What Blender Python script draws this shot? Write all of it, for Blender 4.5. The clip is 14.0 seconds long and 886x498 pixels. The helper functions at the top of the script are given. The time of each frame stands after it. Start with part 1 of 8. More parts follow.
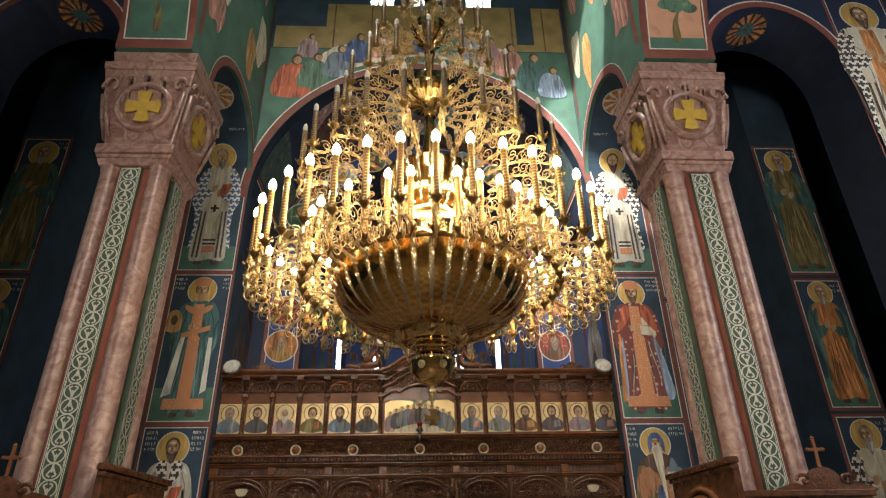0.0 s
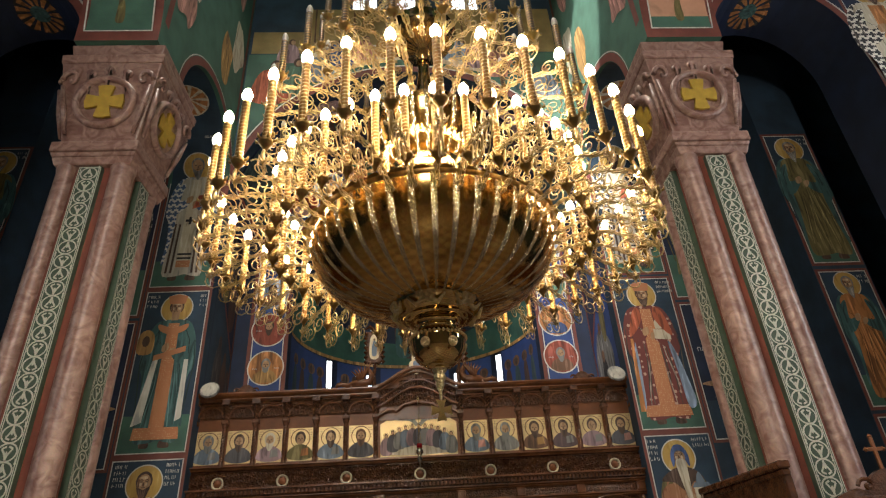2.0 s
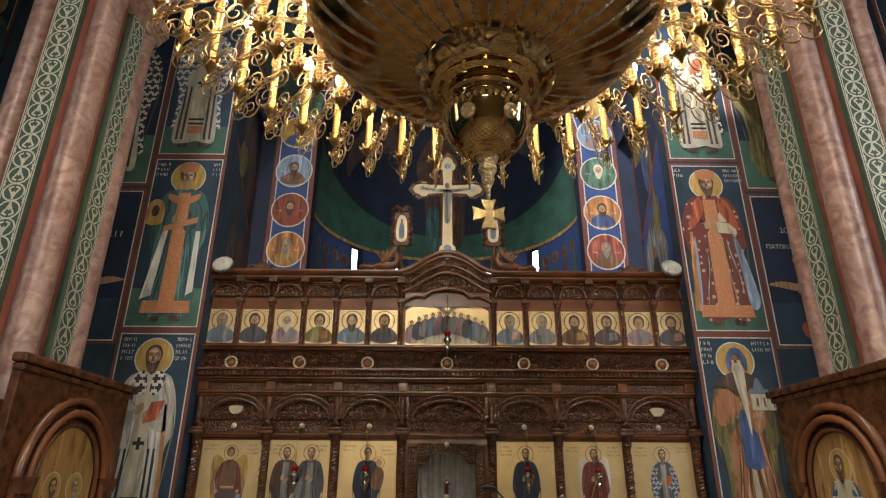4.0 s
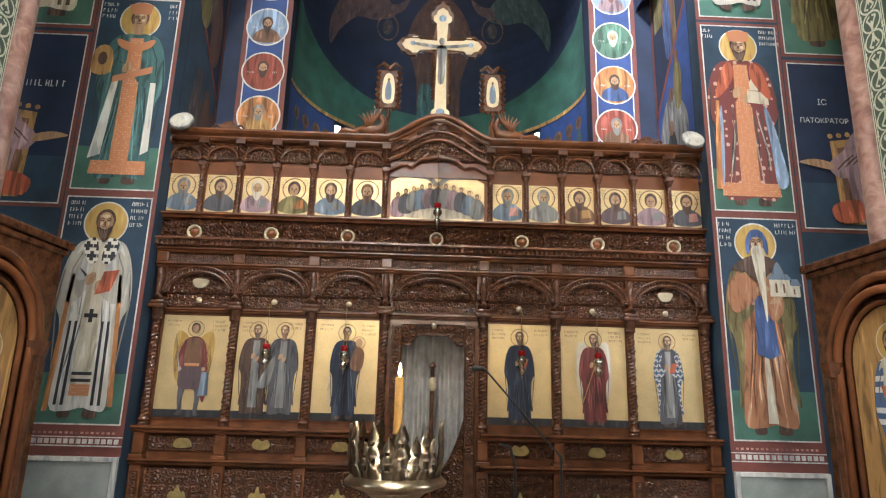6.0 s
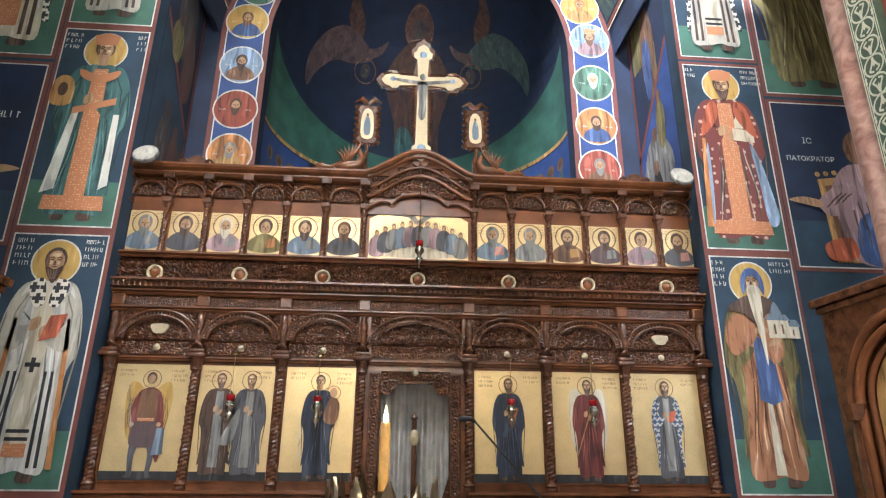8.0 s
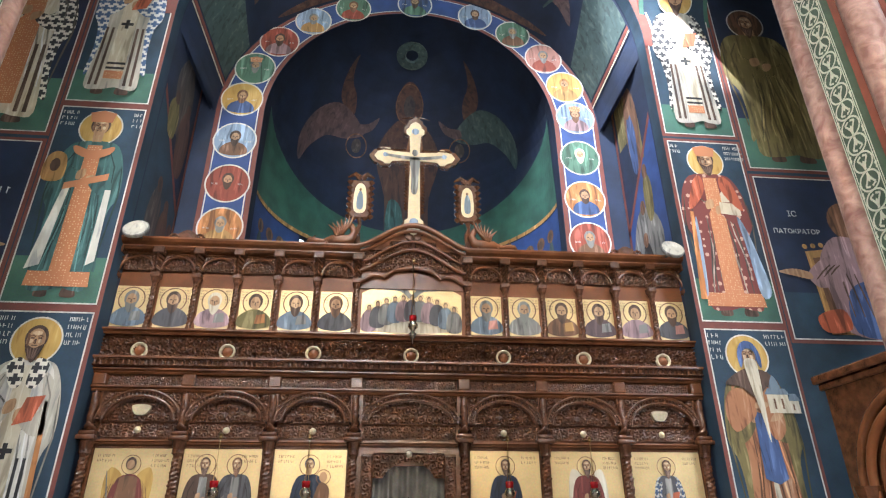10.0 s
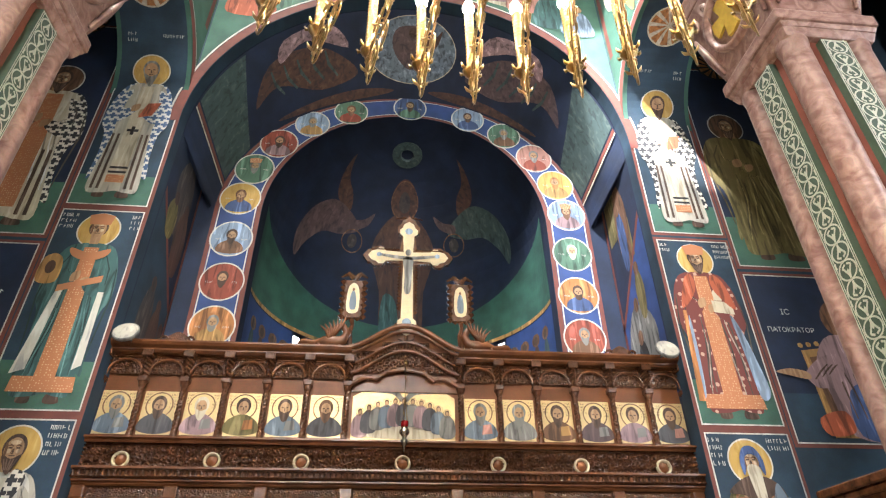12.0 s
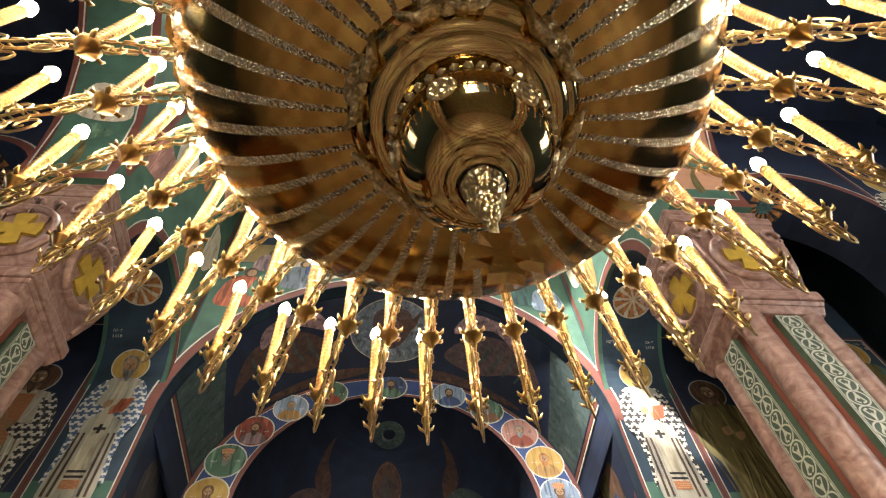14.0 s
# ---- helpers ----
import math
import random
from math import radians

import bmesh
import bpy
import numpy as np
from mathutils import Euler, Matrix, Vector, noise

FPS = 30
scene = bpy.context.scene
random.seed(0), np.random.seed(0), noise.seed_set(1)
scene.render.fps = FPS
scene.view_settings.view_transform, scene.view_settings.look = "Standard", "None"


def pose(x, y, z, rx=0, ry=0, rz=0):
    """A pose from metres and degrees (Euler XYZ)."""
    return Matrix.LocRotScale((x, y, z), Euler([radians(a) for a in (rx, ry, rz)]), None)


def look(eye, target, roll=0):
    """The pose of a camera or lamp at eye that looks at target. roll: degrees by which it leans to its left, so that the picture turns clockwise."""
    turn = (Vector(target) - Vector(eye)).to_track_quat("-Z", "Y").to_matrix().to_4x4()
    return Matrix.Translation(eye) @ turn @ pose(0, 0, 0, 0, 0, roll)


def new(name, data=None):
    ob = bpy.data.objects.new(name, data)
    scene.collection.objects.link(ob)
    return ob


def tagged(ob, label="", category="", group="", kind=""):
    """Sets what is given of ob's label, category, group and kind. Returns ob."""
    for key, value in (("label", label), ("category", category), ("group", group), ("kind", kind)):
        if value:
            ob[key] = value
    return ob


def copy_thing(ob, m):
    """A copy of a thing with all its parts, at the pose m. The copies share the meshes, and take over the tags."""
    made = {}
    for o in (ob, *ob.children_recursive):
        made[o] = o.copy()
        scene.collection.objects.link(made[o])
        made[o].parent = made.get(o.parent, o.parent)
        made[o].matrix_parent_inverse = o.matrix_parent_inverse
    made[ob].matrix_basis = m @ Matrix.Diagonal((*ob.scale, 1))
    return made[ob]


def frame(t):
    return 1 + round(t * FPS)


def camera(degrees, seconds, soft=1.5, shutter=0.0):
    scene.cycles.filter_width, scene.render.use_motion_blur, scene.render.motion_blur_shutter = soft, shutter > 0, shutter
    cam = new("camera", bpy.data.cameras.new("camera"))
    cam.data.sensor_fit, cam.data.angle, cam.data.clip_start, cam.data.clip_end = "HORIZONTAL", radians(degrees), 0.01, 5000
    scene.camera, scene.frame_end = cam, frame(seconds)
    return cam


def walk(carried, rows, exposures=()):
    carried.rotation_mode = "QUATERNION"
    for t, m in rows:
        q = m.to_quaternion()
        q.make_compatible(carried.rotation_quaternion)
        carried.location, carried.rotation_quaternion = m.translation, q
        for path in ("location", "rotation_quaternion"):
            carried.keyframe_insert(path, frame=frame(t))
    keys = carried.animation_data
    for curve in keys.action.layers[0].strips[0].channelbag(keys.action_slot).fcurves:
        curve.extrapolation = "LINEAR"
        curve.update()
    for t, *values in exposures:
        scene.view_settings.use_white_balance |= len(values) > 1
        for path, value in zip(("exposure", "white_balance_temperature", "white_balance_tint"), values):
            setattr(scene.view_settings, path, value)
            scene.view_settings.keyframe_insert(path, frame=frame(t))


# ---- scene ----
cam = camera(73.0, 14.0, soft=1.2)
PATH = [
    (0, (-0.062, -9.089, 1.816), (0.027, -7.305, 2.715), -1.0),
    (0.5, (-0.025, -8.913, 1.804), (0.046, -7.137, 2.721), -1.7),
    (1, (-0.013, -8.730, 1.816), (0.017, -6.973, 2.770), -2.0),
    (1.5, (-0.087, -8.512, 1.806), (-0.044, -6.782, 2.809), -2.2),
    (2, (-0.102, -8.301, 1.804), (0.021, -6.566, 2.790), -3.6),
    (2.5, (-0.061, -8.050, 1.789), (-0.004, -6.292, 2.741), -2.8),
    (2.7, (-0.067, -7.960, 1.783), (-0.036, -6.181, 2.697), -2.1),
    (4.8, (-0.206, -6.864, 1.716), (-0.179, -4.985, 2.399), 0.9),
    (5, (-0.281, -6.777, 1.685), (-0.235, -4.893, 2.353), 0.5),
    (5.5, (-0.327, -6.508, 1.576), (-0.206, -4.590, 2.127), 0.4),
    (6, (-0.081, -6.334, 1.538), (-0.033, -4.389, 1.998), 1.5),
    (6.5, (-0.145, -6.148, 1.494), (-0.104, -4.197, 1.930), 1.3),
    (7, (-0.323, -5.969, 1.456), (-0.141, -4.031, 1.914), -0.7),
    (7.5, (-0.142, -5.936, 1.453), (-0.001, -4.008, 1.965), 0.7),
    (8, (-0.161, -5.912, 1.483), (-0.028, -4.021, 2.123), 0.6),
    (8.5, (-0.186, -5.896, 1.554), (-0.050, -4.040, 2.285), 0.4),
    (8.7, (-0.193, -5.885, 1.566), (-0.055, -4.046, 2.340), 0.2),
    (11, (-0.256, -5.877, 1.550), (-0.065, -4.085, 2.417), -0.3),
    (11.5, (-0.248, -5.906, 1.561), (-0.060, -4.138, 2.478), -0.5),
    (12, (-0.196, -5.975, 1.702), (-0.026, -4.311, 2.798), -0.6),
    (12.5, (-0.104, -6.073, 1.854), (0.035, -4.556, 3.151), -1.7),
    (13, (-0.103, -6.082, 1.874), (0.055, -4.760, 3.367), -3.0),
    (13.5, (-0.102, -6.104, 1.891), (0.072, -4.966, 3.526), -5.6),
    (14, (-0.094, -6.106, 1.904), (0.082, -5.055, 3.597), -6.0),
]
walk(cam, [(t, look(eye, target, roll)) for t, eye, target, roll in PATH],
     [(0, -0.5, 6800, 10), (2.5, -0.75, 6800, 10), (5.0, -0.05, 6400, 10), (6.5, 0.62, 5850, 10), (8.5, 0.65, 5800, 10), (11.0, 0.68, 5850, 10), (12.5, 0.65, 6500, 10), (14.0, 0.0, 7000, 10)])

# ---- light ----
world = bpy.data.worlds.new("world")
scene.world = world
world.use_nodes = True
wn = world.node_tree.nodes
sky = wn.new("ShaderNodeTexSky")
sky.sky_type, sky.sun_disc, sky.sun_elevation, sky.sun_rotation = "NISHITA", False, radians(40), radians(250)
world.node_tree.links.new(sky.outputs[0], wn["Background"].inputs[0])
wn["Background"].inputs[1].default_value = 0.1


def area(name, m, size, size_y, power, colour):
    d = bpy.data.lights.new(name, "AREA")
    d.shape, d.size, d.size_y, d.energy, d.color = "RECTANGLE", size, size_y, power, colour
    ob = new(name, d)
    ob.matrix_world = m
    return ob


area("dome_daylight", look((-1.8, -5.9, 18.2), (2.2, -3.8, 3)), 1.2, 4.0, 3900, (1.0, 0.95, 0.88))
# added front fill from behind the camera, through an assumed opening
area("west_fill", look((-1.0, -15.9, 8.6), (1.0, 0, 2)), 2.2, 3.0, 950, (1.0, 0.93, 0.85))
# added fill for the dark aisles, stronger on the south; no window known there
for s in (-1, 1):
    area("aisle_fill", look((s * 7.95, -6.2, 5.6), (s * 4.2, -2.0, 4.6)), 1.4, 3.6, 60 if s < 0 else 270, (0.95, 0.97, 1.0))
beam = bpy.data.lights.new("window_beam", "SPOT")
beam.energy, beam.spot_size, beam.spot_blend, beam.shadow_soft_size, beam.color = 34000, radians(9.8), 0.25, 0.08, (1.0, 0.97, 0.92)
new("window_beam", beam).matrix_world = look((-2.0, -7.8, 17.0), (3.0, -0.95, 9.15))
arch_beam = bpy.data.lights.new("window_beam", "SPOT")
arch_beam.energy, arch_beam.spot_size, arch_beam.spot_blend, arch_beam.shadow_soft_size, arch_beam.color = 17000, radians(14), 0.9, 0.25, (0.98, 0.98, 1.0)
new("window_beam", arch_beam).matrix_world = look((-2.1, -7.6, 17.4), (2.75, 0.75, 6.75))

# ---- materials ----
def mat(name, colour, rough=0.6, metal=0.0, vary=0.25, scale=8.0, bump=0.1, fine=60.0, second=None, emit=0.0, spec=0.5, coat=0.0):
    """Base colour with blotches at two scales and a fine relief."""
    m = bpy.data.materials.new(name)
    m.use_nodes = True
    nt = m.node_tree
    n, l = nt.nodes, nt.links
    b = n["Principled BSDF"]
    b.inputs["Roughness"].default_value, b.inputs["Metallic"].default_value = rough, metal
    b.inputs["Specular IOR Level"].default_value = spec
    b.inputs["Coat Weight"].default_value = coat
    tc = n.new("ShaderNodeTexCoord")
    na = n.new("ShaderNodeTexNoise")
    na.inputs["Scale"].default_value, na.inputs["Detail"].default_value = scale, 6
    nb = n.new("ShaderNodeTexNoise")
    nb.inputs["Scale"].default_value, nb.inputs["Detail"].default_value = fine, 3
    for q in (na, nb):
        l.new(tc.outputs["Object"], q.inputs["Vector"])
    c2 = second or tuple(c * (1 - vary) for c in colour)
    mix = n.new("ShaderNodeMix")
    mix.data_type = "RGBA"
    mix.inputs["A"].default_value, mix.inputs["B"].default_value = (*colour, 1), (*c2, 1)
    ramp = n.new("ShaderNodeMapRange")
    ramp.inputs["From Min"].default_value, ramp.inputs["From Max"].default_value = 0.35, 0.65
    l.new(na.outputs["Fac"], ramp.inputs["Value"])
    l.new(ramp.outputs["Result"], mix.inputs["Factor"])
    mul = n.new("ShaderNodeMix")
    mul.data_type, mul.blend_type = "RGBA", "MULTIPLY"
    mul.inputs["Factor"].default_value = 0.35
    l.new(mix.outputs["Result"], mul.inputs["A"])
    l.new(nb.outputs["Color"], mul.inputs["B"])
    l.new(mul.outputs["Result"], b.inputs["Base Color"])
    if bump:
        bp = n.new("ShaderNodeBump")
        bp.inputs["Strength"].default_value, bp.inputs["Distance"].default_value = bump, 0.01
        l.new(nb.outputs["Fac"], bp.inputs["Height"])
        l.new(bp.outputs["Normal"], b.inputs["Normal"])
    if emit:
        b.inputs["Emission Color"].default_value, b.inputs["Emission Strength"].default_value = (*colour, 1), emit
    return m


M = {}
M["wood"] = mat("walnut_wood", (0.20, 0.076, 0.031), 0.25, vary=0.45, scale=5, bump=0.25, fine=90)
M["wood_dark"] = mat("dark_carved_wood", (0.135, 0.053, 0.024), 0.22, vary=0.5, scale=14, bump=0.5, fine=70)
M["wood_light"] = mat("oak_board", (0.24, 0.088, 0.033), 0.42, spec=0.3, vary=0.3, scale=4, bump=0.1)
M["gold"] = mat("polished_brass", (0.83, 0.56, 0.22), 0.15, 1.0, vary=0.2, scale=20, bump=0.05)
M["gold_bead"] = mat("beaded_brass", (0.92, 0.70, 0.36), 0.28, 1.0, vary=0.3, scale=200, bump=1.0, fine=160)
M["brass_dark"] = mat("aged_brass", (0.42, 0.27, 0.10), 0.3, 1.0, vary=0.4, scale=20, bump=0.1)
M["leaf"] = mat("gold_leaf_ground", (0.80, 0.60, 0.30), 0.42, 0.6, vary=0.12, scale=6, bump=0.05)
M["navy"] = mat("navy_plaster", (0.009, 0.022, 0.064), 0.75, vary=0.4, scale=3, bump=0.15)
M["slate"] = mat("blue_slate_plaster", (0.022, 0.055, 0.095), 0.75, vary=0.4, scale=3, bump=0.15)
M["blue"] = mat("ultramarine_plaster", (0.03, 0.075, 0.26), 0.7, vary=0.3, scale=4, bump=0.1)
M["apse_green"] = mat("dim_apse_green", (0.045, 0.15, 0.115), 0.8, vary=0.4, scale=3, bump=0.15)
M["green"] = mat("green_plaster", (0.065, 0.17, 0.125), 0.75, vary=0.3, scale=3, bump=0.15)
M["red"] = mat("red_ochre_border", (0.20, 0.055, 0.04), 0.7, vary=0.25, scale=6, bump=0.1)
M["white"] = mat("white_paint", (0.72, 0.70, 0.64), 0.7, vary=0.15, scale=8, bump=0.05)
M["pink"] = mat("pink_marble", (0.40, 0.26, 0.22), 0.36, vary=0.5, scale=7, bump=0.1, second=(0.21, 0.105, 0.085))
for q in M["pink"].node_tree.nodes:
    if q.type == "TEX_NOISE":
        q.inputs["Distortion"].default_value = 1.6
M["floor"] = mat("stone_floor", (0.30, 0.26, 0.21), 0.35, vary=0.3, scale=2)
fn, fl = M["floor"].node_tree.nodes, M["floor"].node_tree.links
fb_, ft, fc, fm = fn["Principled BSDF"], fn.new("ShaderNodeTexCoord"), fn.new("ShaderNodeTexChecker"), fn.new("ShaderNodeMix")
fc.inputs["Scale"].default_value = 2.2
fl.new(ft.outputs["Object"], fc.inputs["Vector"])
fm.data_type = "RGBA"
fm.inputs["B"].default_value = (0.085, 0.045, 0.035, 1)
fl.new(fb_.inputs["Base Color"].links[0].from_socket, fm.inputs["A"])
fl.new(fc.outputs["Fac"], fm.inputs["Factor"])
fl.new(fm.outputs["Result"], fb_.inputs["Base Color"])
M["wall"] = mat("painted_plaster", (0.40, 0.34, 0.26), 0.8, vary=0.4, scale=1.5)
M["bulb"] = mat("lit_bulb", (1.0, 0.84, 0.58), 0.5, emit=340, bump=0)
M["tube"] = mat("amber_candle_tube", (0.40, 0.22, 0.07), 0.35, 0.7, vary=0.2, scale=30, bump=0.05)


def beads(m, scale, strength=0.55, depth=0.012):
    """Dense raised beads, for sparkle."""
    n, l = m.node_tree.nodes, m.node_tree.links
    v, tc = n.new("ShaderNodeTexVoronoi"), n.new("ShaderNodeTexCoord")
    v.inputs["Scale"].default_value = scale
    b = [q for q in n if q.type == "BUMP"][0]
    b.invert, b.inputs["Strength"].default_value, b.inputs["Distance"].default_value = True, strength, depth
    l.new(tc.outputs["Object"], v.inputs["Vector"])
    l.new(v.outputs["Distance"], b.inputs["Height"])


beads(M["gold_bead"], 85)


# ---- mesh helpers ----
def part(name, bm, material, parent=None, label="", smooth=False):
    me = bpy.data.meshes.new(name)
    bmesh.ops.recalc_face_normals(bm, faces=bm.faces)
    if smooth:
        for f in bm.faces:
            f.smooth = True
    bm.to_mesh(me)
    bm.free()
    me.materials.append(material)
    ob = new(name, me)
    if parent:
        ob.parent = parent
    if label:
        ob["label"] = label
    return ob


def box(bm, x0, x1, y0, y1, z0, z1, bev=0.0):
    vs = [bm.verts.new((x, y, z)) for x in (x0, x1) for y in (y0, y1) for z in (z0, z1)]
    fs = [bm.faces.new([vs[i] for i in q]) for q in ((0, 1, 3, 2), (4, 6, 7, 5), (0, 4, 5, 1), (2, 3, 7, 6), (0, 2, 6, 4), (1, 5, 7, 3))]
    if bev:
        es = {e for f in fs for e in f.edges}
        bmesh.ops.bevel(bm, geom=list(es), offset=bev, segments=1, affect="EDGES", profile=0.5)
    return bm


def prism(bm, outline, y0, y1):
    """An outline of (x, z) pushed from y0 to y1."""
    a = [bm.verts.new((x, y0, z)) for x, z in outline]
    b = [bm.verts.new((x, y1, z)) for x, z in outline]
    bm.faces.new(a)
    bm.faces.new(b[::-1])
    k = len(a)
    for i in range(k):
        bm.faces.new((a[i], b[i], b[(i + 1) % k], a[(i + 1) % k]))
    return bm


def lathe(bm, profile, seg=32, cx=0.0, cy=0.0, cz=0.0):
    rings = []
    for r, z in profile:
        if r < 1e-5:
            rings.append([bm.verts.new((cx, cy, cz + z))])
        else:
            rings.append([bm.verts.new((cx + r * math.cos(2 * math.pi * i / seg), cy + r * math.sin(2 * math.pi * i / seg), cz + z)) for i in range(seg)])
    for p, q in zip(rings, rings[1:]):
        for i in range(seg):
            j = (i + 1) % seg
            if len(p) == 1 and len(q) == 1:
                continue
            if len(p) == 1:
                bm.faces.new((p[0], q[i], q[j]))
            elif len(q) == 1:
                bm.faces.new((p[i], p[j], q[0]))
            else:
                bm.faces.new((p[i], p[j], q[j], q[i]))
    return bm


def tube(bm, pts, rad, seg=6):
    """A round bar along points; rad is one radius or one for each point."""
    pts = [Vector(p) for p in pts]
    rads = rad if isinstance(rad, (list, tuple)) else [rad] * len(pts)
    rings = []
    up = Vector((0.13, 0.91, 0.39))
    for i, p in enumerate(pts):
        d = (pts[min(i + 1, len(pts) - 1)] - pts[max(i - 1, 0)]).normalized()
        s = d.cross(up).normalized()
        u = s.cross(d)
        rings.append([bm.verts.new(p + rads[i] * (math.cos(2 * math.pi * k / seg) * s + math.sin(2 * math.pi * k / seg) * u)) for k in range(seg)])
    for p, q in zip(rings, rings[1:]):
        for k in range(seg):
            bm.faces.new((p[k], p[(k + 1) % seg], q[(k + 1) % seg], q[k]))
    bm.faces.new(rings[0][::-1])
    bm.faces.new(rings[-1])
    return bm


def arc(cx, cz, r, a0, a1, n=24, rz=None):
    rz = rz or r
    return [(cx + r * math.cos(radians(a0 + (a1 - a0) * i / n)), cz + rz * math.sin(radians(a0 + (a1 - a0) * i / n))) for i in range(n + 1)]


def group_of(name, label, category, group="", kind=""):
    e = new(name)
    return tagged(e, label, category, group, kind)


def struct(name, bm, material, label, category="wall"):
    return tagged(part(name, bm, material), label, category, "", "structure")

#=STRUCTURE
WALL_Y = -0.22        # face of the east wall
IN, OUT = 2.96, 3.92  # nave and aisle faces of the arcade
SPRING = 7.25
AX, AZ, AY = 2.08, 6.85, 1.1   # apse arch: half width, springing, face
PI = math.pi


BASE = {}


def paint(name, colour, light=None, dark=None, fold=1.0, rough=0.75):
    """Fresco or tempera: colour with long brush folds, lights and darks, and patchy wear."""
    BASE[name] = colour
    light = light or tuple(min(0.9, c * 1.7 + 0.03) for c in colour)
    dark = dark or tuple(c * 0.45 for c in colour)
    m = bpy.data.materials.new(name)
    m.use_nodes = True
    n, l = m.node_tree.nodes, m.node_tree.links
    b = n["Principled BSDF"]
    b.inputs["Roughness"].default_value = rough
    tc = n.new("ShaderNodeTexCoord")
    mp = n.new("ShaderNodeMapping")
    mp.inputs["Scale"].default_value = (15 * fold, 15 * fold, 2.2)
    l.new(tc.outputs["Object"], mp.inputs["Vector"])
    a = n.new("ShaderNodeTexNoise")
    a.inputs["Scale"].default_value, a.inputs["Detail"].default_value, a.inputs["Distortion"].default_value = 1.0, 4, 0.7
    l.new(mp.outputs["Vector"], a.inputs["Vector"])
    r = n.new("ShaderNodeValToRGB")
    r.color_ramp.elements[0].position, r.color_ramp.elements[1].position = 0.36, 0.66
    r.color_ramp.elements[0].color, r.color_ramp.elements[1].color = (*dark, 1), (*light, 1)
    e = r.color_ramp.elements.new(0.46)
    e.color = (*colour, 1)
    e = r.color_ramp.elements.new(0.56)
    e.color = (*colour, 1)
    l.new(a.outputs["Fac"], r.inputs["Fac"])
    w = n.new("ShaderNodeTexNoise")
    w.inputs["Scale"].default_value, w.inputs["Detail"].default_value = 6, 8
    l.new(tc.outputs["Object"], w.inputs["Vector"])
    mx = n.new("ShaderNodeMix")
    mx.data_type, mx.blend_type = "RGBA", "MULTIPLY"
    mx.inputs["Factor"].default_value = 0.4
    l.new(r.outputs["Color"], mx.inputs["A"])
    l.new(w.outputs["Fac"], mx.inputs["B"])
    l.new(mx.outputs["Result"], b.inputs["Base Color"])
    return m


def checked(name, c1, c2, scale):
    """Cross-covered vestment: rows of dark crosses, every second row shifted."""
    m = mat(name, c1, 0.75, bump=0.05)
    n, l = m.node_tree.nodes, m.node_tree.links
    b = n["Principled BSDF"]
    tc, sx, mx = n.new("ShaderNodeTexCoord"), n.new("ShaderNodeSeparateXYZ"), n.new("ShaderNodeMix")

    def op(kind, x, y=None):
        q = n.new("ShaderNodeMath")
        q.operation = kind
        for i, w in enumerate((x, y)):
            if isinstance(w, (int, float)):
                q.inputs[i].default_value = w
            elif w is not None:
                l.new(w, q.inputs[i])
        return q.outputs[0]
    l.new(tc.outputs["Object"], sx.inputs["Vector"])
    zz = op("MULTIPLY", sx.outputs["Z"], scale)
    half = op("MULTIPLY", op("FLOORED_MODULO", op("FLOOR", zz), 2.0), 0.5)
    xx = op("ADD", op("MULTIPLY", sx.outputs["X"], scale), half)
    ax = op("ABSOLUTE", op("SUBTRACT", op("FLOORED_MODULO", xx, 1.0), 0.5))
    az = op("ABSOLUTE", op("SUBTRACT", op("FLOORED_MODULO", zz, 1.0), 0.5))
    inside = op("MULTIPLY", op("LESS_THAN", op("MAXIMUM", ax, az), 0.47), op("LESS_THAN", op("MINIMUM", ax, az), 0.18))
    mx.data_type = "RGBA"
    mx.inputs["A"].default_value, mx.inputs["B"].default_value = (*c1, 1), (*c2, 1)
    l.new(inside, mx.inputs["Factor"])
    l.new(mx.outputs["Result"], b.inputs["Base Color"])
    return m


def dotted(name, ground, spot, scale):
    """Brocade: a ground with scattered round ornaments."""
    m = mat(name, ground, 0.7, bump=0.05)
    n, l = m.node_tree.nodes, m.node_tree.links
    b = n["Principled BSDF"]
    tc, v, s, mx = n.new("ShaderNodeTexCoord"), n.new("ShaderNodeTexVoronoi"), n.new("ShaderNodeMath"), n.new("ShaderNodeMix")
    v.inputs["Scale"].default_value, v.inputs["Randomness"].default_value = scale, 0.35
    s.operation, s.inputs[1].default_value = "LESS_THAN", 0.27
    mx.data_type = "RGBA"
    mx.inputs["A"].default_value, mx.inputs["B"].default_value = (*ground, 1), (*spot, 1)
    l.new(tc.outputs["Object"], v.inputs["Vector"])
    l.new(v.outputs["Distance"], s.inputs[0])
    l.new(s.outputs[0], mx.inputs["Factor"])
    l.new(mx.outputs["Result"], b.inputs["Base Color"])
    return m


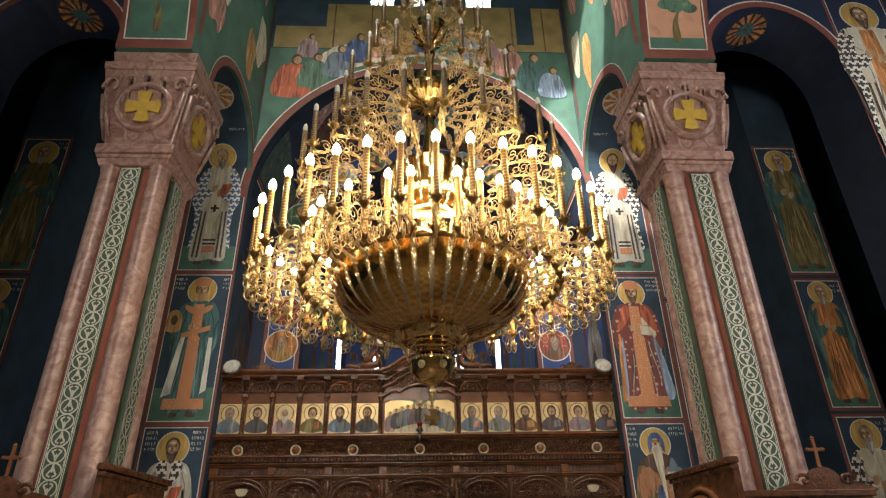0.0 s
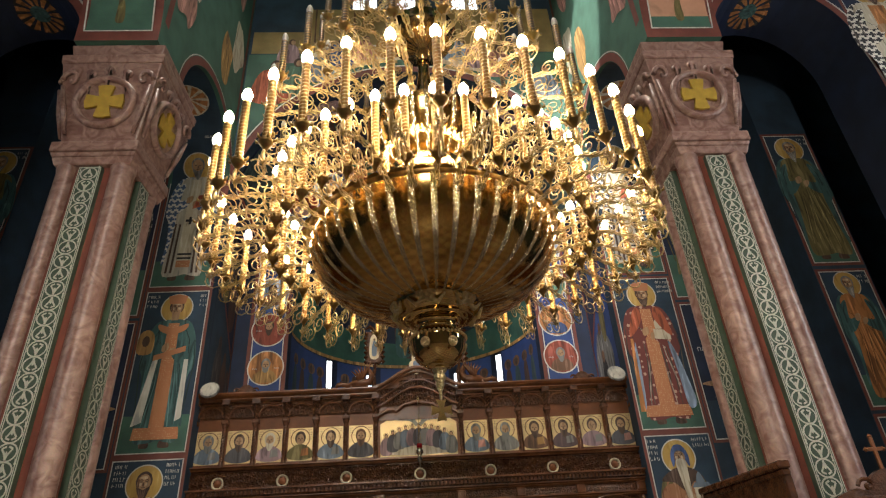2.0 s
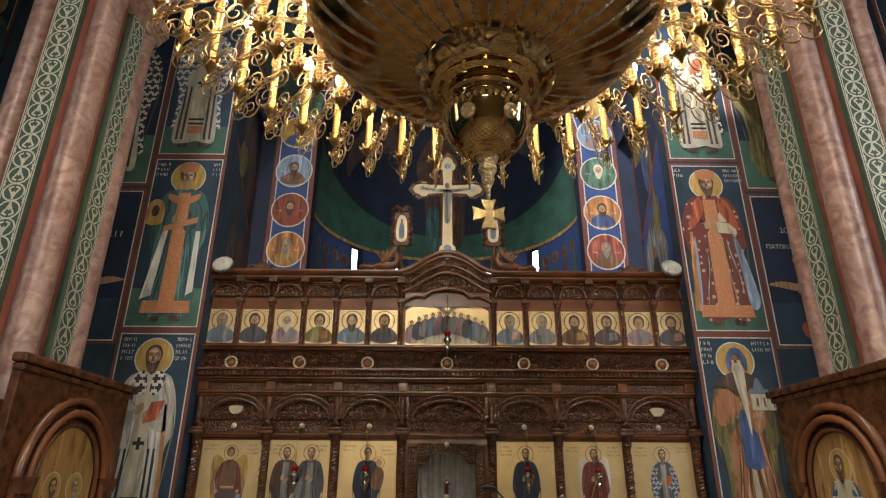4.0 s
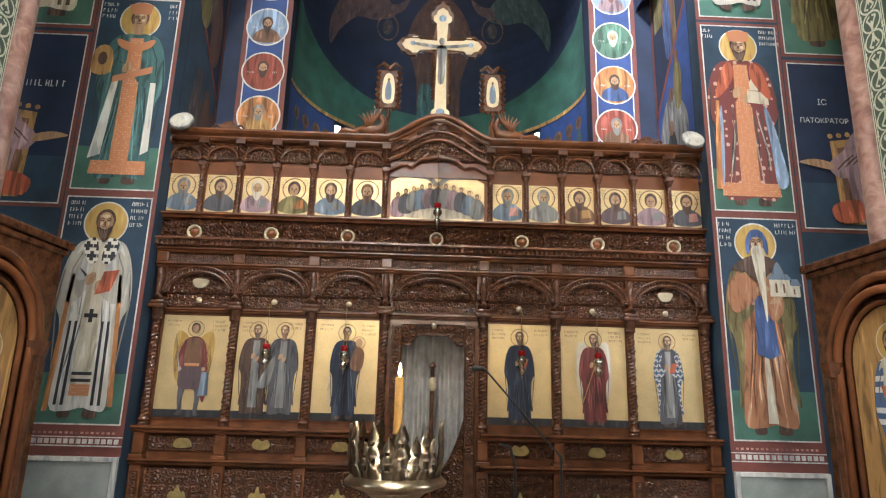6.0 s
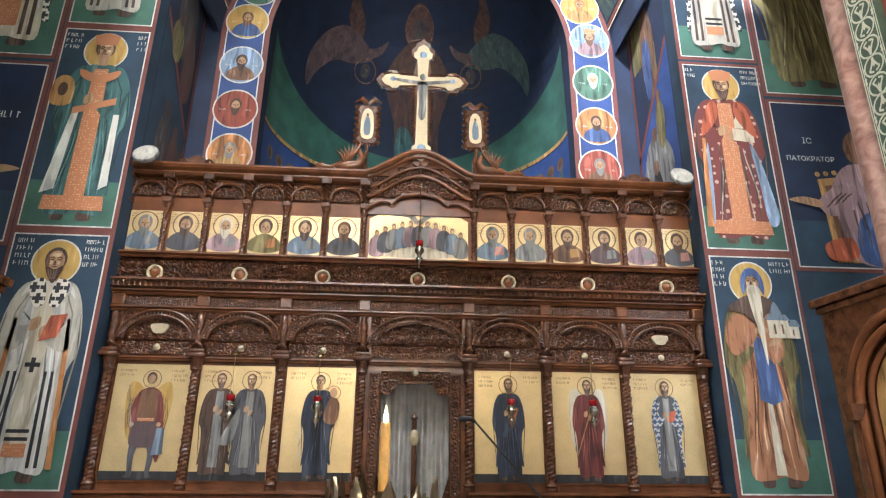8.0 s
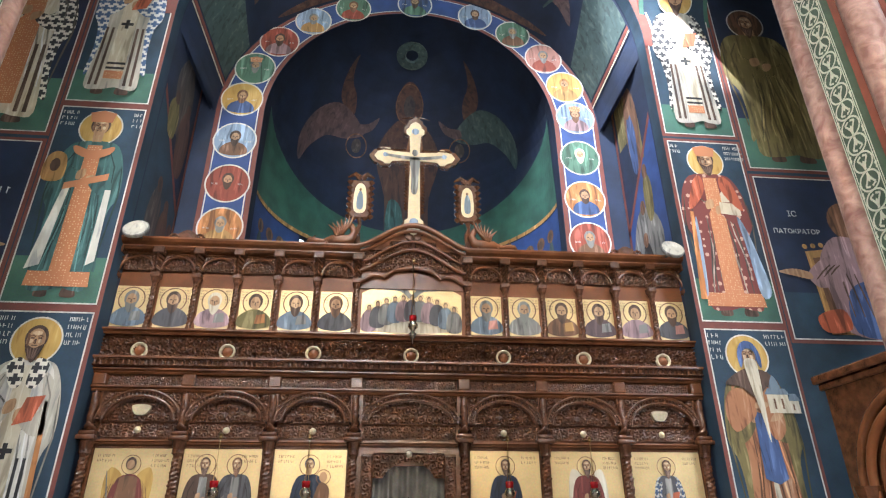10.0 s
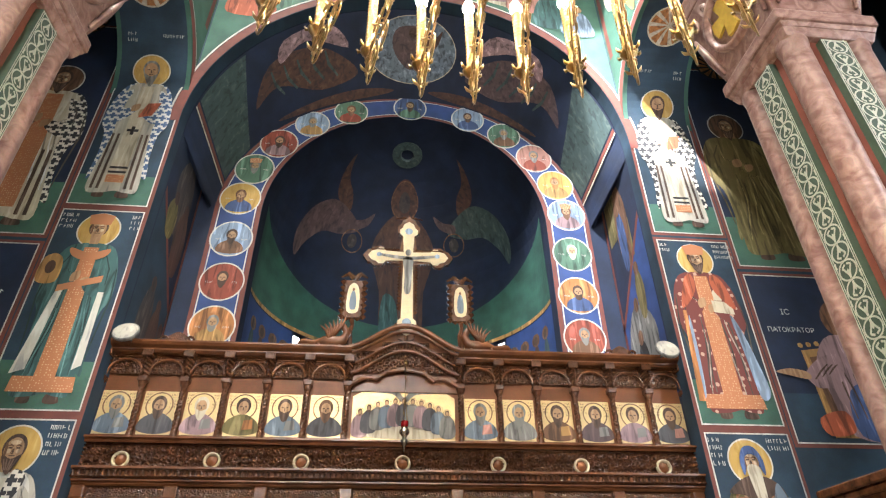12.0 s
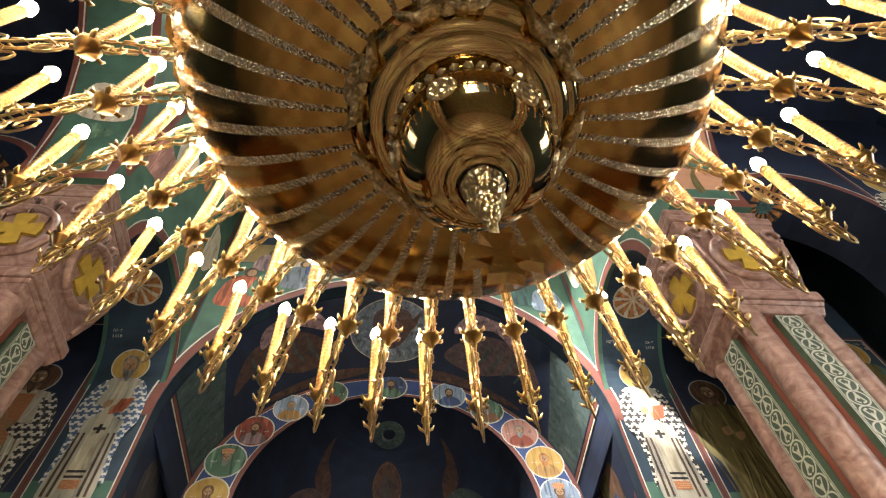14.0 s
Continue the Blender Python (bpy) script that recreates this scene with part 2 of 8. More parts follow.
P = {
    "red": paint("red_pigment", (0.28, 0.06, 0.035)),
    "scarlet": paint("scarlet_pigment", (0.45, 0.11, 0.05)),
    "maroon": paint("maroon_pigment", (0.15, 0.03, 0.025)),
    "ochre": paint("ochre_pigment", (0.42, 0.24, 0.08)),
    "orange": paint("orange_pigment", (0.46, 0.19, 0.06)),
    "russet": paint("russet_pigment", (0.36, 0.16, 0.075), (0.55, 0.33, 0.21), (0.17, 0.065, 0.03)),
    "brown": paint("brown_pigment", (0.17, 0.085, 0.045)),
    "umber": paint("umber_pigment", (0.085, 0.048, 0.032)),
    "blue": paint("azurite_pigment", (0.05, 0.09, 0.22)),
    "sky": paint("pale_blue_pigment", (0.25, 0.34, 0.48)),
    "teal": paint("teal_pigment", (0.05, 0.13, 0.13)),
    "green": paint("green_pigment", (0.09, 0.19, 0.13)),
    "olive": paint("olive_pigment", (0.17, 0.14, 0.05)),
    "cream": paint("cream_pigment", (0.62, 0.56, 0.43), (0.78, 0.74, 0.64), (0.40, 0.34, 0.25)),
    "white": paint("lime_white_pigment", (0.66, 0.64, 0.58), (0.8, 0.78, 0.74), (0.42, 0.42, 0.42)),
    "pinkish": paint("rose_pigment", (0.45, 0.22, 0.18)),
    "robe_white": paint("vestment_white", (0.48, 0.45, 0.38), (0.62, 0.58, 0.5), (0.3, 0.29, 0.27)),
    "mauve": paint("mauve_pigment", (0.33, 0.22, 0.24)),
    "grey": paint("grey_pigment", (0.22, 0.22, 0.21)),
    "skin": paint("flesh_pigment", (0.44, 0.27, 0.15), (0.58, 0.38, 0.22), (0.3, 0.17, 0.09)),
    "skin_light": paint("light_flesh_pigment", (0.66, 0.48, 0.31)),
    # darkened tones: the sanctuary's shade is put into these figure colours
    "dusk": paint("shaded_figure_pigment", (0.06, 0.05, 0.05), (0.12, 0.10, 0.09), (0.03, 0.03, 0.04)),
    "dusk2": paint("shaded_robe_pigment", (0.09, 0.045, 0.035), (0.13, 0.07, 0.05), (0.05, 0.03, 0.03)),
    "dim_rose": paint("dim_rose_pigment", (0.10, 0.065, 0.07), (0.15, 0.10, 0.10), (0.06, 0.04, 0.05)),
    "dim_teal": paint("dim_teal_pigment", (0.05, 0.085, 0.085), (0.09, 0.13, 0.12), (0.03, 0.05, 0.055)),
    "black": paint("black_pigment", (0.02, 0.02, 0.022)),
    "halo": paint("halo_ochre", (0.55, 0.35, 0.09), (0.65, 0.45, 0.15), (0.42, 0.25, 0.06)),
    "paleblue": paint("grey_blue_pigment", (0.16, 0.21, 0.27)),
    "salmon": paint("salmon_ground", (0.62, 0.33, 0.21), (0.7, 0.42, 0.3), (0.5, 0.27, 0.17), 0.2),
    "kcheck": checked("black_cross_vestment", (0.66, 0.62, 0.54), (0.03, 0.03, 0.035), 9.5),
    "bcheck": checked("blue_cross_vestment", (0.60, 0.60, 0.58), (0.06, 0.11, 0.22), 10),
    "brocade": dotted("maroon_brocade", (0.15, 0.035, 0.03), (0.45, 0.28, 0.22), 11),
    "galloon": dotted("gold_galloon", (0.42, 0.17, 0.075), (0.60, 0.38, 0.22), 38),
}


# ---- drawing on a surface ----
def on_wall(y):
    """A wall that faces the nave's west: u along x, v up."""
    return lambda u, v, k: Vector((u, y - k, v))


def on_side(x, s):
    """A wall at x whose face looks towards -s; u along y."""
    return lambda u, v, k: Vector((x - s * k, u, v))


def blob(pts, n=4):
    """A closed smooth outline through points."""
    out, c = [], len(pts)
    for i in range(c):
        p0, p1, p2, p3 = (pts[(i + j - 1) % c] for j in range(4))
        for k in range(n):
            t = k / n
            out.append(tuple(0.5 * (2 * p1[a] + (p2[a] - p0[a]) * t + (2 * p0[a] - 5 * p1[a] + 4 * p2[a] - p3[a]) * t * t
                                    + (3 * p1[a] - p0[a] - 3 * p2[a] + p3[a]) * t ** 3) for a in (0, 1)))
    return out


def disc(u, v, ru, rv=None, n=26):
    rv = rv or ru
    return [(u + ru * math.cos(2 * PI * i / n), v + rv * math.sin(2 * PI * i / n)) for i in range(n)]


def rect(u0, u1, v0, v1):
    return [(u0, v0), (u1, v0), (u1, v1), (u0, v1)]


LAYER = 0.0028


def tone(key, gain):
    """A darker or lighter brush colour that goes with a paint."""
    m = P[key]
    nm = "%s_%s" % (m.name, "shade" if gain < 1 else "light")
    if nm not in P:
        c = BASE.get(m.name, (0.2, 0.17, 0.14))
        P[nm] = paint(nm, tuple(min(0.85, max(0.008, v * gain + (0.03 if gain > 1 else 0))) for v in c))
    return nm


def stroke(pts, w):
    """A tapering brush stroke along points, as one outline."""
    a, b, n = [], [], len(pts)
    for i, (x, y) in enumerate(pts):
        x0, y0 = pts[max(i - 1, 0)]
        x1, y1 = pts[min(i + 1, n - 1)]
        d = math.hypot(x1 - x0, y1 - y0) or 1
        k = w * (0.25 + math.sin(PI * (i + 0.5) / n))
        a.append((x - (y1 - y0) / d * k, y + (x1 - x0) / d * k))
        b.append((x + (y1 - y0) / d * k, y - (x1 - x0) / d * k))
    return a + b[::-1]


def shape(name, outlines, f, k, material, parent, bent=0, label=""):
    """Flat paint: outlines laid k layers above the surface f. bent: cuts, for a curved surface."""
    bm = bmesh.new()
    if outlines and not isinstance(outlines[0][0], (tuple, list)):
        outlines = [outlines]
    for o in outlines:
        fc = bm.faces.new([bm.verts.new((u, v, 0)) for u, v in o])
    if bent:
        bmesh.ops.triangulate(bm, faces=bm.faces[:])
        for _ in range(bent):
            bmesh.ops.subdivide_edges(bm, edges=[e for e in bm.edges if e.calc_length() > 0.14], cuts=1, use_grid_fill=True)
            bmesh.ops.triangulate(bm, faces=bm.faces[:])
    for v in bm.verts:
        v.co = f(v.co.x, v.co.y, k * LAYER)
    me = bpy.data.meshes.new(name)
    bm.to_mesh(me)
    bm.free()
    me.materials.append(material)
    ob = new(name, me)
    ob.parent = parent
    if label:
        ob["label"] = label
    return ob


def ring(u, v, r0, r1, n=36):
    a, b = disc(u, v, r0, None, n), disc(u, v, r1, None, n)
    return [[a[i], b[i], b[(i + 1) % n], a[(i + 1) % n]] for i in range(n)]


def frame_lines(u0, u1, v0, v1, w):
    return [rect(u0, u1, v0, v0 + w), rect(u0, u1, v1 - w, v1), rect(u0, u0 + w, v0 + w, v1 - w), rect(u1 - w, u1, v0 + w, v1 - w)]


def script_bars(f, k, u, v, w, h, rows, parent, material, seed=1):
    """Illegible lettering: broken bars."""
    rnd = random.Random(seed)
    bars = []
    for i in range(rows):
        a, top = u - w / 2, v - i * h * 1.5
        while a < u + w / 2:
            b = h * rnd.uniform(0.35, 0.7)
            bars.append(rect(a, a + h * 0.13, top - h * rnd.uniform(0.75, 0.9), top))
            if rnd.random() < 0.7:
                c = rnd.choice((0.1, 0.4, 0.75))
                bars.append(rect(a + h * 0.13, a + b * 0.8, top - h * (c + 0.12), top - h * c))
            if rnd.random() < 0.5:
                bars.append(rect(a + b * 0.8, a + b * 0.8 + h * 0.12, top - h * 0.85, top - h * 0.05))
            a += b * 1.5
    return shape("lettering", bars, f, k, material, parent)


BASE_OF = ("umber", "brown", "grey", "cream", "blue")


def saint(parent, f, u, v, h, robe="blue", mantle=None, stole=None, hem=None, stripes=None, hair="umber", beard=0.5, crown=False, halo="halo",
          item=None, cross=False, wings=False, sway=0.0, seed=0, k0=3, slim=1.0, feet=True, ring_halo=False, bent=0):
    """A painted standing figure as plain shapes: halo, head, robe, mantle, stole, hem and what it holds."""
    rnd = random.Random(seed)

    def q(pts):
        return [(u + x * h * slim + sway * h * max(0, y - 0.4) * 0.2, v + y * h) for x, y in pts]

    def put(name, pts, k, m, sm=True):
        pts = [q(o) for o in pts] if isinstance(pts[0][0], (tuple, list)) else [q(pts)]
        pts = [blob(o) if sm else o for o in pts]
        for o in ([[o] for o in pts] if name in ("wing", "sleeve", "hand", "shoe") else [pts]):
            shape(name, o, f, k0 + k, P[m], parent, 0 if name in ("sleeve", "hand") else bent)

    hu, hv = u + sway * h * 0.095, v + 0.885 * h
    if wings:
        put("wing", [[(0.05, 0.78), (0.15, 0.86), (0.2, 0.7), (0.19, 0.4), (0.13, 0.24), (0.11, 0.5)], [(-0.05, 0.78), (-0.15, 0.86), (-0.2, 0.7), (-0.19, 0.4), (-0.13, 0.24), (-0.11, 0.5)]], -1, "cream")
    if ring_halo:
        shape("halo", ring(hu, hv, 0.088 * h, 0.095 * h), f, k0, P["brown"], parent)
    else:
        shape("halo", disc(hu, hv, 0.1 * h), f, k0, P[halo], parent, bent)
        shape("halo_line", ring(hu, hv, 0.097 * h, 0.104 * h), f, k0 + 0.6, P["white"], parent, bent)
    if mantle:
        put("mantle", [(-0.075, 0.8), (0.075, 0.8), (0.13, 0.74), (0.16, 0.62), (0.165, 0.5), (0.135, 0.42), (0.13, 0.27), (0.145, 0.12), (0.09, 0.15), (-0.09, 0.15), (-0.14, 0.11), (-0.13, 0.27), (-0.14, 0.42), (-0.17, 0.5), (-0.165, 0.62), (-0.135, 0.74)], 0.5, mantle)
    put("robe", [(-0.06, 0.8), (0.06, 0.8), (0.108, 0.74), (0.115, 0.6), (0.095, 0.46), (0.105, 0.3), (0.125, 0.05), (0.07, 0.028), (0.02, 0.04), (-0.05, 0.025), (-0.125, 0.05), (-0.105, 0.3), (-0.095, 0.46), (-0.115, 0.6), (-0.108, 0.74)], 1, robe)
    for gain, cnt, wd in ((0.35, 7, 0.0032), (1.9, 5, 0.003)):
        folds = []
        for i in range(cnt):
            x0 = -0.095 + 0.19 * (i + rnd.uniform(0.1, 0.9)) / cnt
            y0, y1 = rnd.uniform(0.36, 0.6), rnd.uniform(0.06, 0.22)
            folds.append(stroke([(x0 * (0.75 + 0.4 * t) + 0.008 * math.sin(5 * t + i), y0 + (y1 - y0) * t) for t in (0, 0.25, 0.5, 0.75, 1)], wd))
        for i in range(3):
            s0 = rnd.choice((-1, 1))
            folds.append(stroke([(s0 * 0.1, 0.68 - 0.05 * i), (s0 * 0.05, 0.63 - 0.05 * i), (-s0 * 0.02, 0.62 - 0.05 * i)], wd))
        if not bent:
            put("fold_shade" if gain < 1 else "fold_light", folds, 1.3, tone(robe, gain), False)
    if mantle and not bent:
        edge = [stroke([(s0 * 0.15, 0.66), (s0 * 0.165, 0.5), (s0 * 0.15, 0.34), (s0 * 0.14, 0.2)], 0.003) for s0 in (-1, 1)]
        edge += [stroke([(s0 * 0.08, 0.74), (s0 * 0.115, 0.66), (s0 * 0.12, 0.57)], 0.003) for s0 in (-1, 1)]
        put("mantle_fold", edge, 3.6, tone(mantle, 0.5), False)
    if stripes:
        bars = []
        for x in (-0.095, -0.068, 0.05, 0.077):
            bars.append([(x, 0.42), (x + 0.012, 0.42), (x + 0.014 + x * 0.12, 0.05), (x + x * 0.12, 0.05)])
        put("clavi", bars, 1.6, stripes, False)
    if stole:
        put("stole", [(-0.034, 0.78), (0.034, 0.78), (0.04, 0.5), (0.045, 0.09), (-0.045, 0.09), (-0.04, 0.5)], 2.2, stole, False)
    if hem:
        put("hem", [(-0.13, 0.115), (0.13, 0.115), (0.137, 0.045), (-0.137, 0.045)], 2.7, hem, False)
    put("sleeve", [[(0.07, 0.75), (0.125, 0.7), (0.155, 0.55), (0.09, 0.5), (0.02, 0.555), (0.03, 0.6), (0.09, 0.6)], [(-0.07, 0.75), (-0.125, 0.7), (-0.155, 0.57), (-0.1, 0.5), (-0.03, 0.575), (-0.03, 0.62), (-0.09, 0.61)]], 3.2, mantle or robe)
    put("hand", [[(0.0, 0.555), (0.03, 0.575), (0.035, 0.61), (0.0, 0.6)], [(-0.045, 0.585), (-0.01, 0.6), (-0.01, 0.645), (-0.045, 0.63)]], 3.8, "skin")
    if feet:
        put("shoe", [[(-0.08, 0.0), (-0.03, 0.0), (-0.035, 0.04), (-0.075, 0.04)], [(0.03, 0.0), (0.09, 0.0), (0.075, 0.04), (0.035, 0.04)]], 0.7, "umber")
    put("neck", [(-0.022, 0.8), (0.022, 0.8), (0.025, 0.85), (-0.025, 0.85)], 2.9, "skin", False)
    shape("hair", disc(hu, hv + 0.012 * h, 0.046 * h, 0.054 * h), f, k0 + 3.4, P[hair], parent, bent)
    shape("face", disc(hu, hv + 0.002 * h, 0.037 * h, 0.049 * h), f, k0 + 4, P["skin"], parent, bent)
    eyes = [rect(hu - 0.022 * h, hu - 0.007 * h, hv + 0.006 * h, hv + 0.012 * h), rect(hu + 0.007 * h, hu + 0.022 * h, hv + 0.006 * h, hv + 0.012 * h), rect(hu - 0.003 * h, hu + 0.003 * h, hv - 0.016 * h, hv + 0.006 * h), rect(hu - 0.012 * h, hu + 0.012 * h, hv - 0.024 * h, hv - 0.02 * h)]
    if not bent:
        shape("face_light", [disc(hu, hv + 0.031 * h, 0.02 * h, 0.009 * h), disc(hu - 0.018 * h, hv - 0.004 * h, 0.008 * h, 0.009 * h), disc(hu + 0.018 * h, hv - 0.004 * h, 0.008 * h, 0.009 * h)], f, k0 + 4.3, P["skin_light"], parent)
    if not bent:
        shape("face_shade", [blob([(hu - 0.036 * h, hv + 0.03 * h), (hu - 0.026 * h, hv + 0.02 * h), (hu - 0.024 * h, hv - 0.02 * h), (hu - 0.032 * h, hv - 0.02 * h)]), stroke([(hu - 0.026 * h, hv + 0.016 * h), (hu - 0.014 * h, hv + 0.021 * h), (hu - 0.004 * h, hv + 0.015 * h)], 0.0028 * h), stroke([(hu + 0.026 * h, hv + 0.016 * h), (hu + 0.014 * h, hv + 0.021 * h), (hu + 0.004 * h, hv + 0.015 * h)], 0.0028 * h), stroke([(hu - 0.004 * h, hv + 0.004 * h), (hu - 0.007 * h, hv - 0.012 * h), (hu + 0.001 * h, hv - 0.016 * h)], 0.002 * h)], f, k0 + 4.5, P["brown"], parent)
        if beard:
            shape("beard_strands", [stroke([(hu + x * h, hv - 0.034 * h), (hu + 0.8 * x * h, hv - 0.05 * h), (hu + 0.35 * x * h, hv - (0.05 + 0.07 * beard) * h)], 0.0022 * h) for x in (-0.024, -0.012, 0.002, 0.014, 0.025)], f, k0 + 4.7, P[tone(hair if hair in BASE_OF else "umber", 1.9)], parent)
    shape("feature_lines", eyes, f, k0 + 4.8, P["umber"], parent, bent)
    if beard:
        shape("beard", blob([(hu - 0.036 * h, hv - 0.016 * h), (hu, hv - 0.034 * h), (hu + 0.036 * h, hv - 0.016 * h), (hu + 0.03 * h, hv - 0.05 * h), (hu + 0.004 * h, hv - (0.06 + 0.09 * beard) * h), (hu - 0.028 * h, hv - 0.05 * h)]), f, k0 + 4.4, P[hair if hair != "blue" else "white"], parent, bent)
    if crown:
        shape("crown", [(hu - 0.05 * h, hv + 0.03 * h), (hu + 0.05 * h, hv + 0.03 * h), (hu + 0.062 * h, hv + 0.085 * h), (hu, hv + 0.1 * h), (hu - 0.062 * h, hv + 0.085 * h)], f, k0 + 5, P["galloon"], parent, bent)
    if cross:
        put("cross_ornament", [[(-0.009, 0.415), (0.009, 0.415), (0.009, 0.475), (-0.009, 0.475)], [(-0.03, 0.437), (-0.009, 0.437), (-0.009, 0.455), (-0.03, 0.455)], [(0.009, 0.437), (0.03, 0.437), (0.03, 0.455), (0.009, 0.455)]], 3, "black", False)
        put("stole_stripe", [[(-0.044, y), (0.044, y), (0.044, y + 0.014), (-0.044, y + 0.014)] for y in (0.15, 0.18)], 3, "black", False)
        put("stole_end", [(-0.044, 0.09), (0.044, 0.09), (0.044, 0.14), (-0.044, 0.14)], 3, "galloon", False)
    if item == "book":
        put("book", [(0.0, 0.54), (0.07, 0.56), (0.1, 0.66), (0.03, 0.65)], 4.6, "scarlet", False)
    elif item == "church":
        put("model_church", [[(0.02, 0.56), (0.12, 0.55), (0.12, 0.62), (0.02, 0.63)], [(0.035, 0.63), (0.075, 0.63), (0.075, 0.68), (0.055, 0.71), (0.035, 0.68)]], 4.6, "cream", False)
    elif item == "scroll":
        put("scroll", [(0.02, 0.34), (0.1, 0.33), (0.09, 0.52), (0.03, 0.52)], 4.6, "sky", False)
    elif item == "staff":
        put("staff", [(-0.15, 0.2), (-0.14, 0.2), (0.06, 0.72), (0.05, 0.72)], 4.6, "ochre", False)


def bust(parent, f, u, v, r, robe, hair, beard=0.5, crown=False, k0=3, halo=None, item=None, seed=0):
    """Head and shoulders within a circle or panel of half width r."""
    if halo:
        shape("halo", ring(u, v + 0.22 * r, 0.50 * r, 0.55 * r, 28), f, k0, P[halo], parent)
    shape("shoulder_robe", blob([(u - 0.2 * r, v - 0.12 * r), (u + 0.2 * r, v - 0.12 * r), (u + 0.62 * r, v - 0.4 * r), (u + 0.68 * r, v - 0.82 * r), (u, v - 0.97 * r), (u - 0.68 * r, v - 0.82 * r), (u - 0.62 * r, v - 0.4 * r)]), f, k0 + 0.6, P[robe], parent)
    shape("hair", disc(u, v + 0.26 * r, 0.30 * r, 0.36 * r, 18), f, k0 + 1.2, P[hair], parent)
    shape("face", disc(u, v + 0.18 * r, 0.21 * r, 0.29 * r, 18), f, k0 + 1.8, P["skin"], parent)
    e = [rect(u - 0.14 * r, u - 0.04 * r, v + 0.2 * r, v + 0.24 * r), rect(u + 0.04 * r, u + 0.14 * r, v + 0.2 * r, v + 0.24 * r), rect(u - 0.02 * r, u + 0.02 * r, v + 0.06 * r, v + 0.2 * r)]
    shape("feature_lines", e, f, k0 + 2.6, P["umber"], parent)
    if beard:
        shape("beard", blob([(u - 0.21 * r, v + 0.08 * r), (u, v), (u + 0.21 * r, v + 0.08 * r), (u + 0.17 * r, v - 0.2 * r), (u, v - (0.22 + 0.35 * beard) * r), (u - 0.17 * r, v - 0.2 * r)]), f, k0 + 2.2, P[hair], parent)
    if crown:
        shape("crown", [(u - 0.3 * r, v + 0.42 * r), (u + 0.3 * r, v + 0.42 * r), (u + 0.36 * r, v + 0.72 * r), (u, v + 0.82 * r), (u - 0.36 * r, v + 0.72 * r)], f, k0 + 2.8, P["galloon"], parent)
    if item:
        shape("book", [(u + 0.05 * r, v - 0.75 * r), (u + 0.5 * r, v - 0.7 * r), (u + 0.45 * r, v - 0.3 * r), (u + 0.1 * r, v - 0.35 * r)], f, k0 + 3, P[item], parent)


def prism_x(bm, outline, x0, x1):
    """An outline of (y, z) pushed from x0 to x1."""
    a = [bm.verts.new((x0, y, z)) for y, z in outline]
    b = [bm.verts.new((x1, y, z)) for y, z in outline]
    bm.faces.new(a)
    bm.faces.new(b[::-1])
    k = len(a)
    for i in range(k):
        bm.faces.new((a[i], b[i], b[(i + 1) % k], a[(i + 1) % k]))
    return bm


# ---- shell ----
bm = bmesh.new()
box(bm, -8.3, 8.3, -16.3, 4.4, -0.3, 0.0)
struct("floor", bm, M["floor"], "chequered pale and dark red stone church floor", "floor")
WZ = 11.95
bm = bmesh.new()
o = [(-8, 0), (-IN, 0)] + arc(0, SPRING, IN, 180, 0, 48) + [(IN, 0), (8, 0), (8, WZ), (-8, WZ)]
prism(bm, o, WALL_Y, WALL_Y + 0.2)
WINX = ((-1.05, -0.55), (-0.15, 0.35), (0.95, 1.5))
edges = [-8.0] + [e for w in WINX for e in w] + [8.0]
for a, b in zip(edges[::2], edges[1::2]):
    box(bm, a, b, WALL_Y, WALL_Y + 0.2, WZ, 14.5)
for a, b in WINX:
    box(bm, a, b, WALL_Y, WALL_Y + 0.2, 13.2, 14.5)
struct("wall_east", bm, M["slate"], "frescoed blue east wall with a wide round arch")
M["daylight"] = mat("overcast_sky", (0.9, 0.95, 1.0), 0.9, emit=9, bump=0, vary=0.03)
M["glass"] = bpy.data.materials.new("window_glass")
M["glass"].use_nodes = True
gb = M["glass"].node_tree.nodes["Principled BSDF"]
gb.inputs["Transmission Weight"].default_value, gb.inputs["Roughness"].default_value, gb.inputs["Base Color"].default_value = 1.0, 0.05, (0.9, 0.95, 0.95, 1)
M["lead"] = mat("dark_window_iron", (0.05, 0.05, 0.05), 0.5, 0.6)
for i, (a, b) in enumerate(WINX):
    w = tagged(new("window_%d" % (i + 1)), "small high arched window with dark iron bars", "window", "high east windows", "structure")
    bm = bmesh.new()
    box(bm, a, b, WALL_Y + 0.12, WALL_Y + 0.125, WZ, 13.2)
    g = part("pane", bm, M["glass"], w)
    g.visible_shadow = False
    bm = bmesh.new()
    for t in (0.0, 0.33, 0.66, 1.0):
        x = a + (b - a) * t
        tube(bm, [(x, WALL_Y + 0.09, WZ), (x, WALL_Y + 0.09, 13.2)], 0.014, 4)
    for z in (WZ + 0.02, WZ + 0.4, WZ + 0.8):
        tube(bm, [(a, WALL_Y + 0.09, z), (b, WALL_Y + 0.09, z)], 0.012, 4)
    part("bars", bm, M["lead"], w)
bm = bmesh.new()
box(bm, -3, 3, 0.6, 0.65, 11.5, 14)
struct("backdrop_sky", bm, M["daylight"], "bright overcast sky beyond the high windows", "sky")

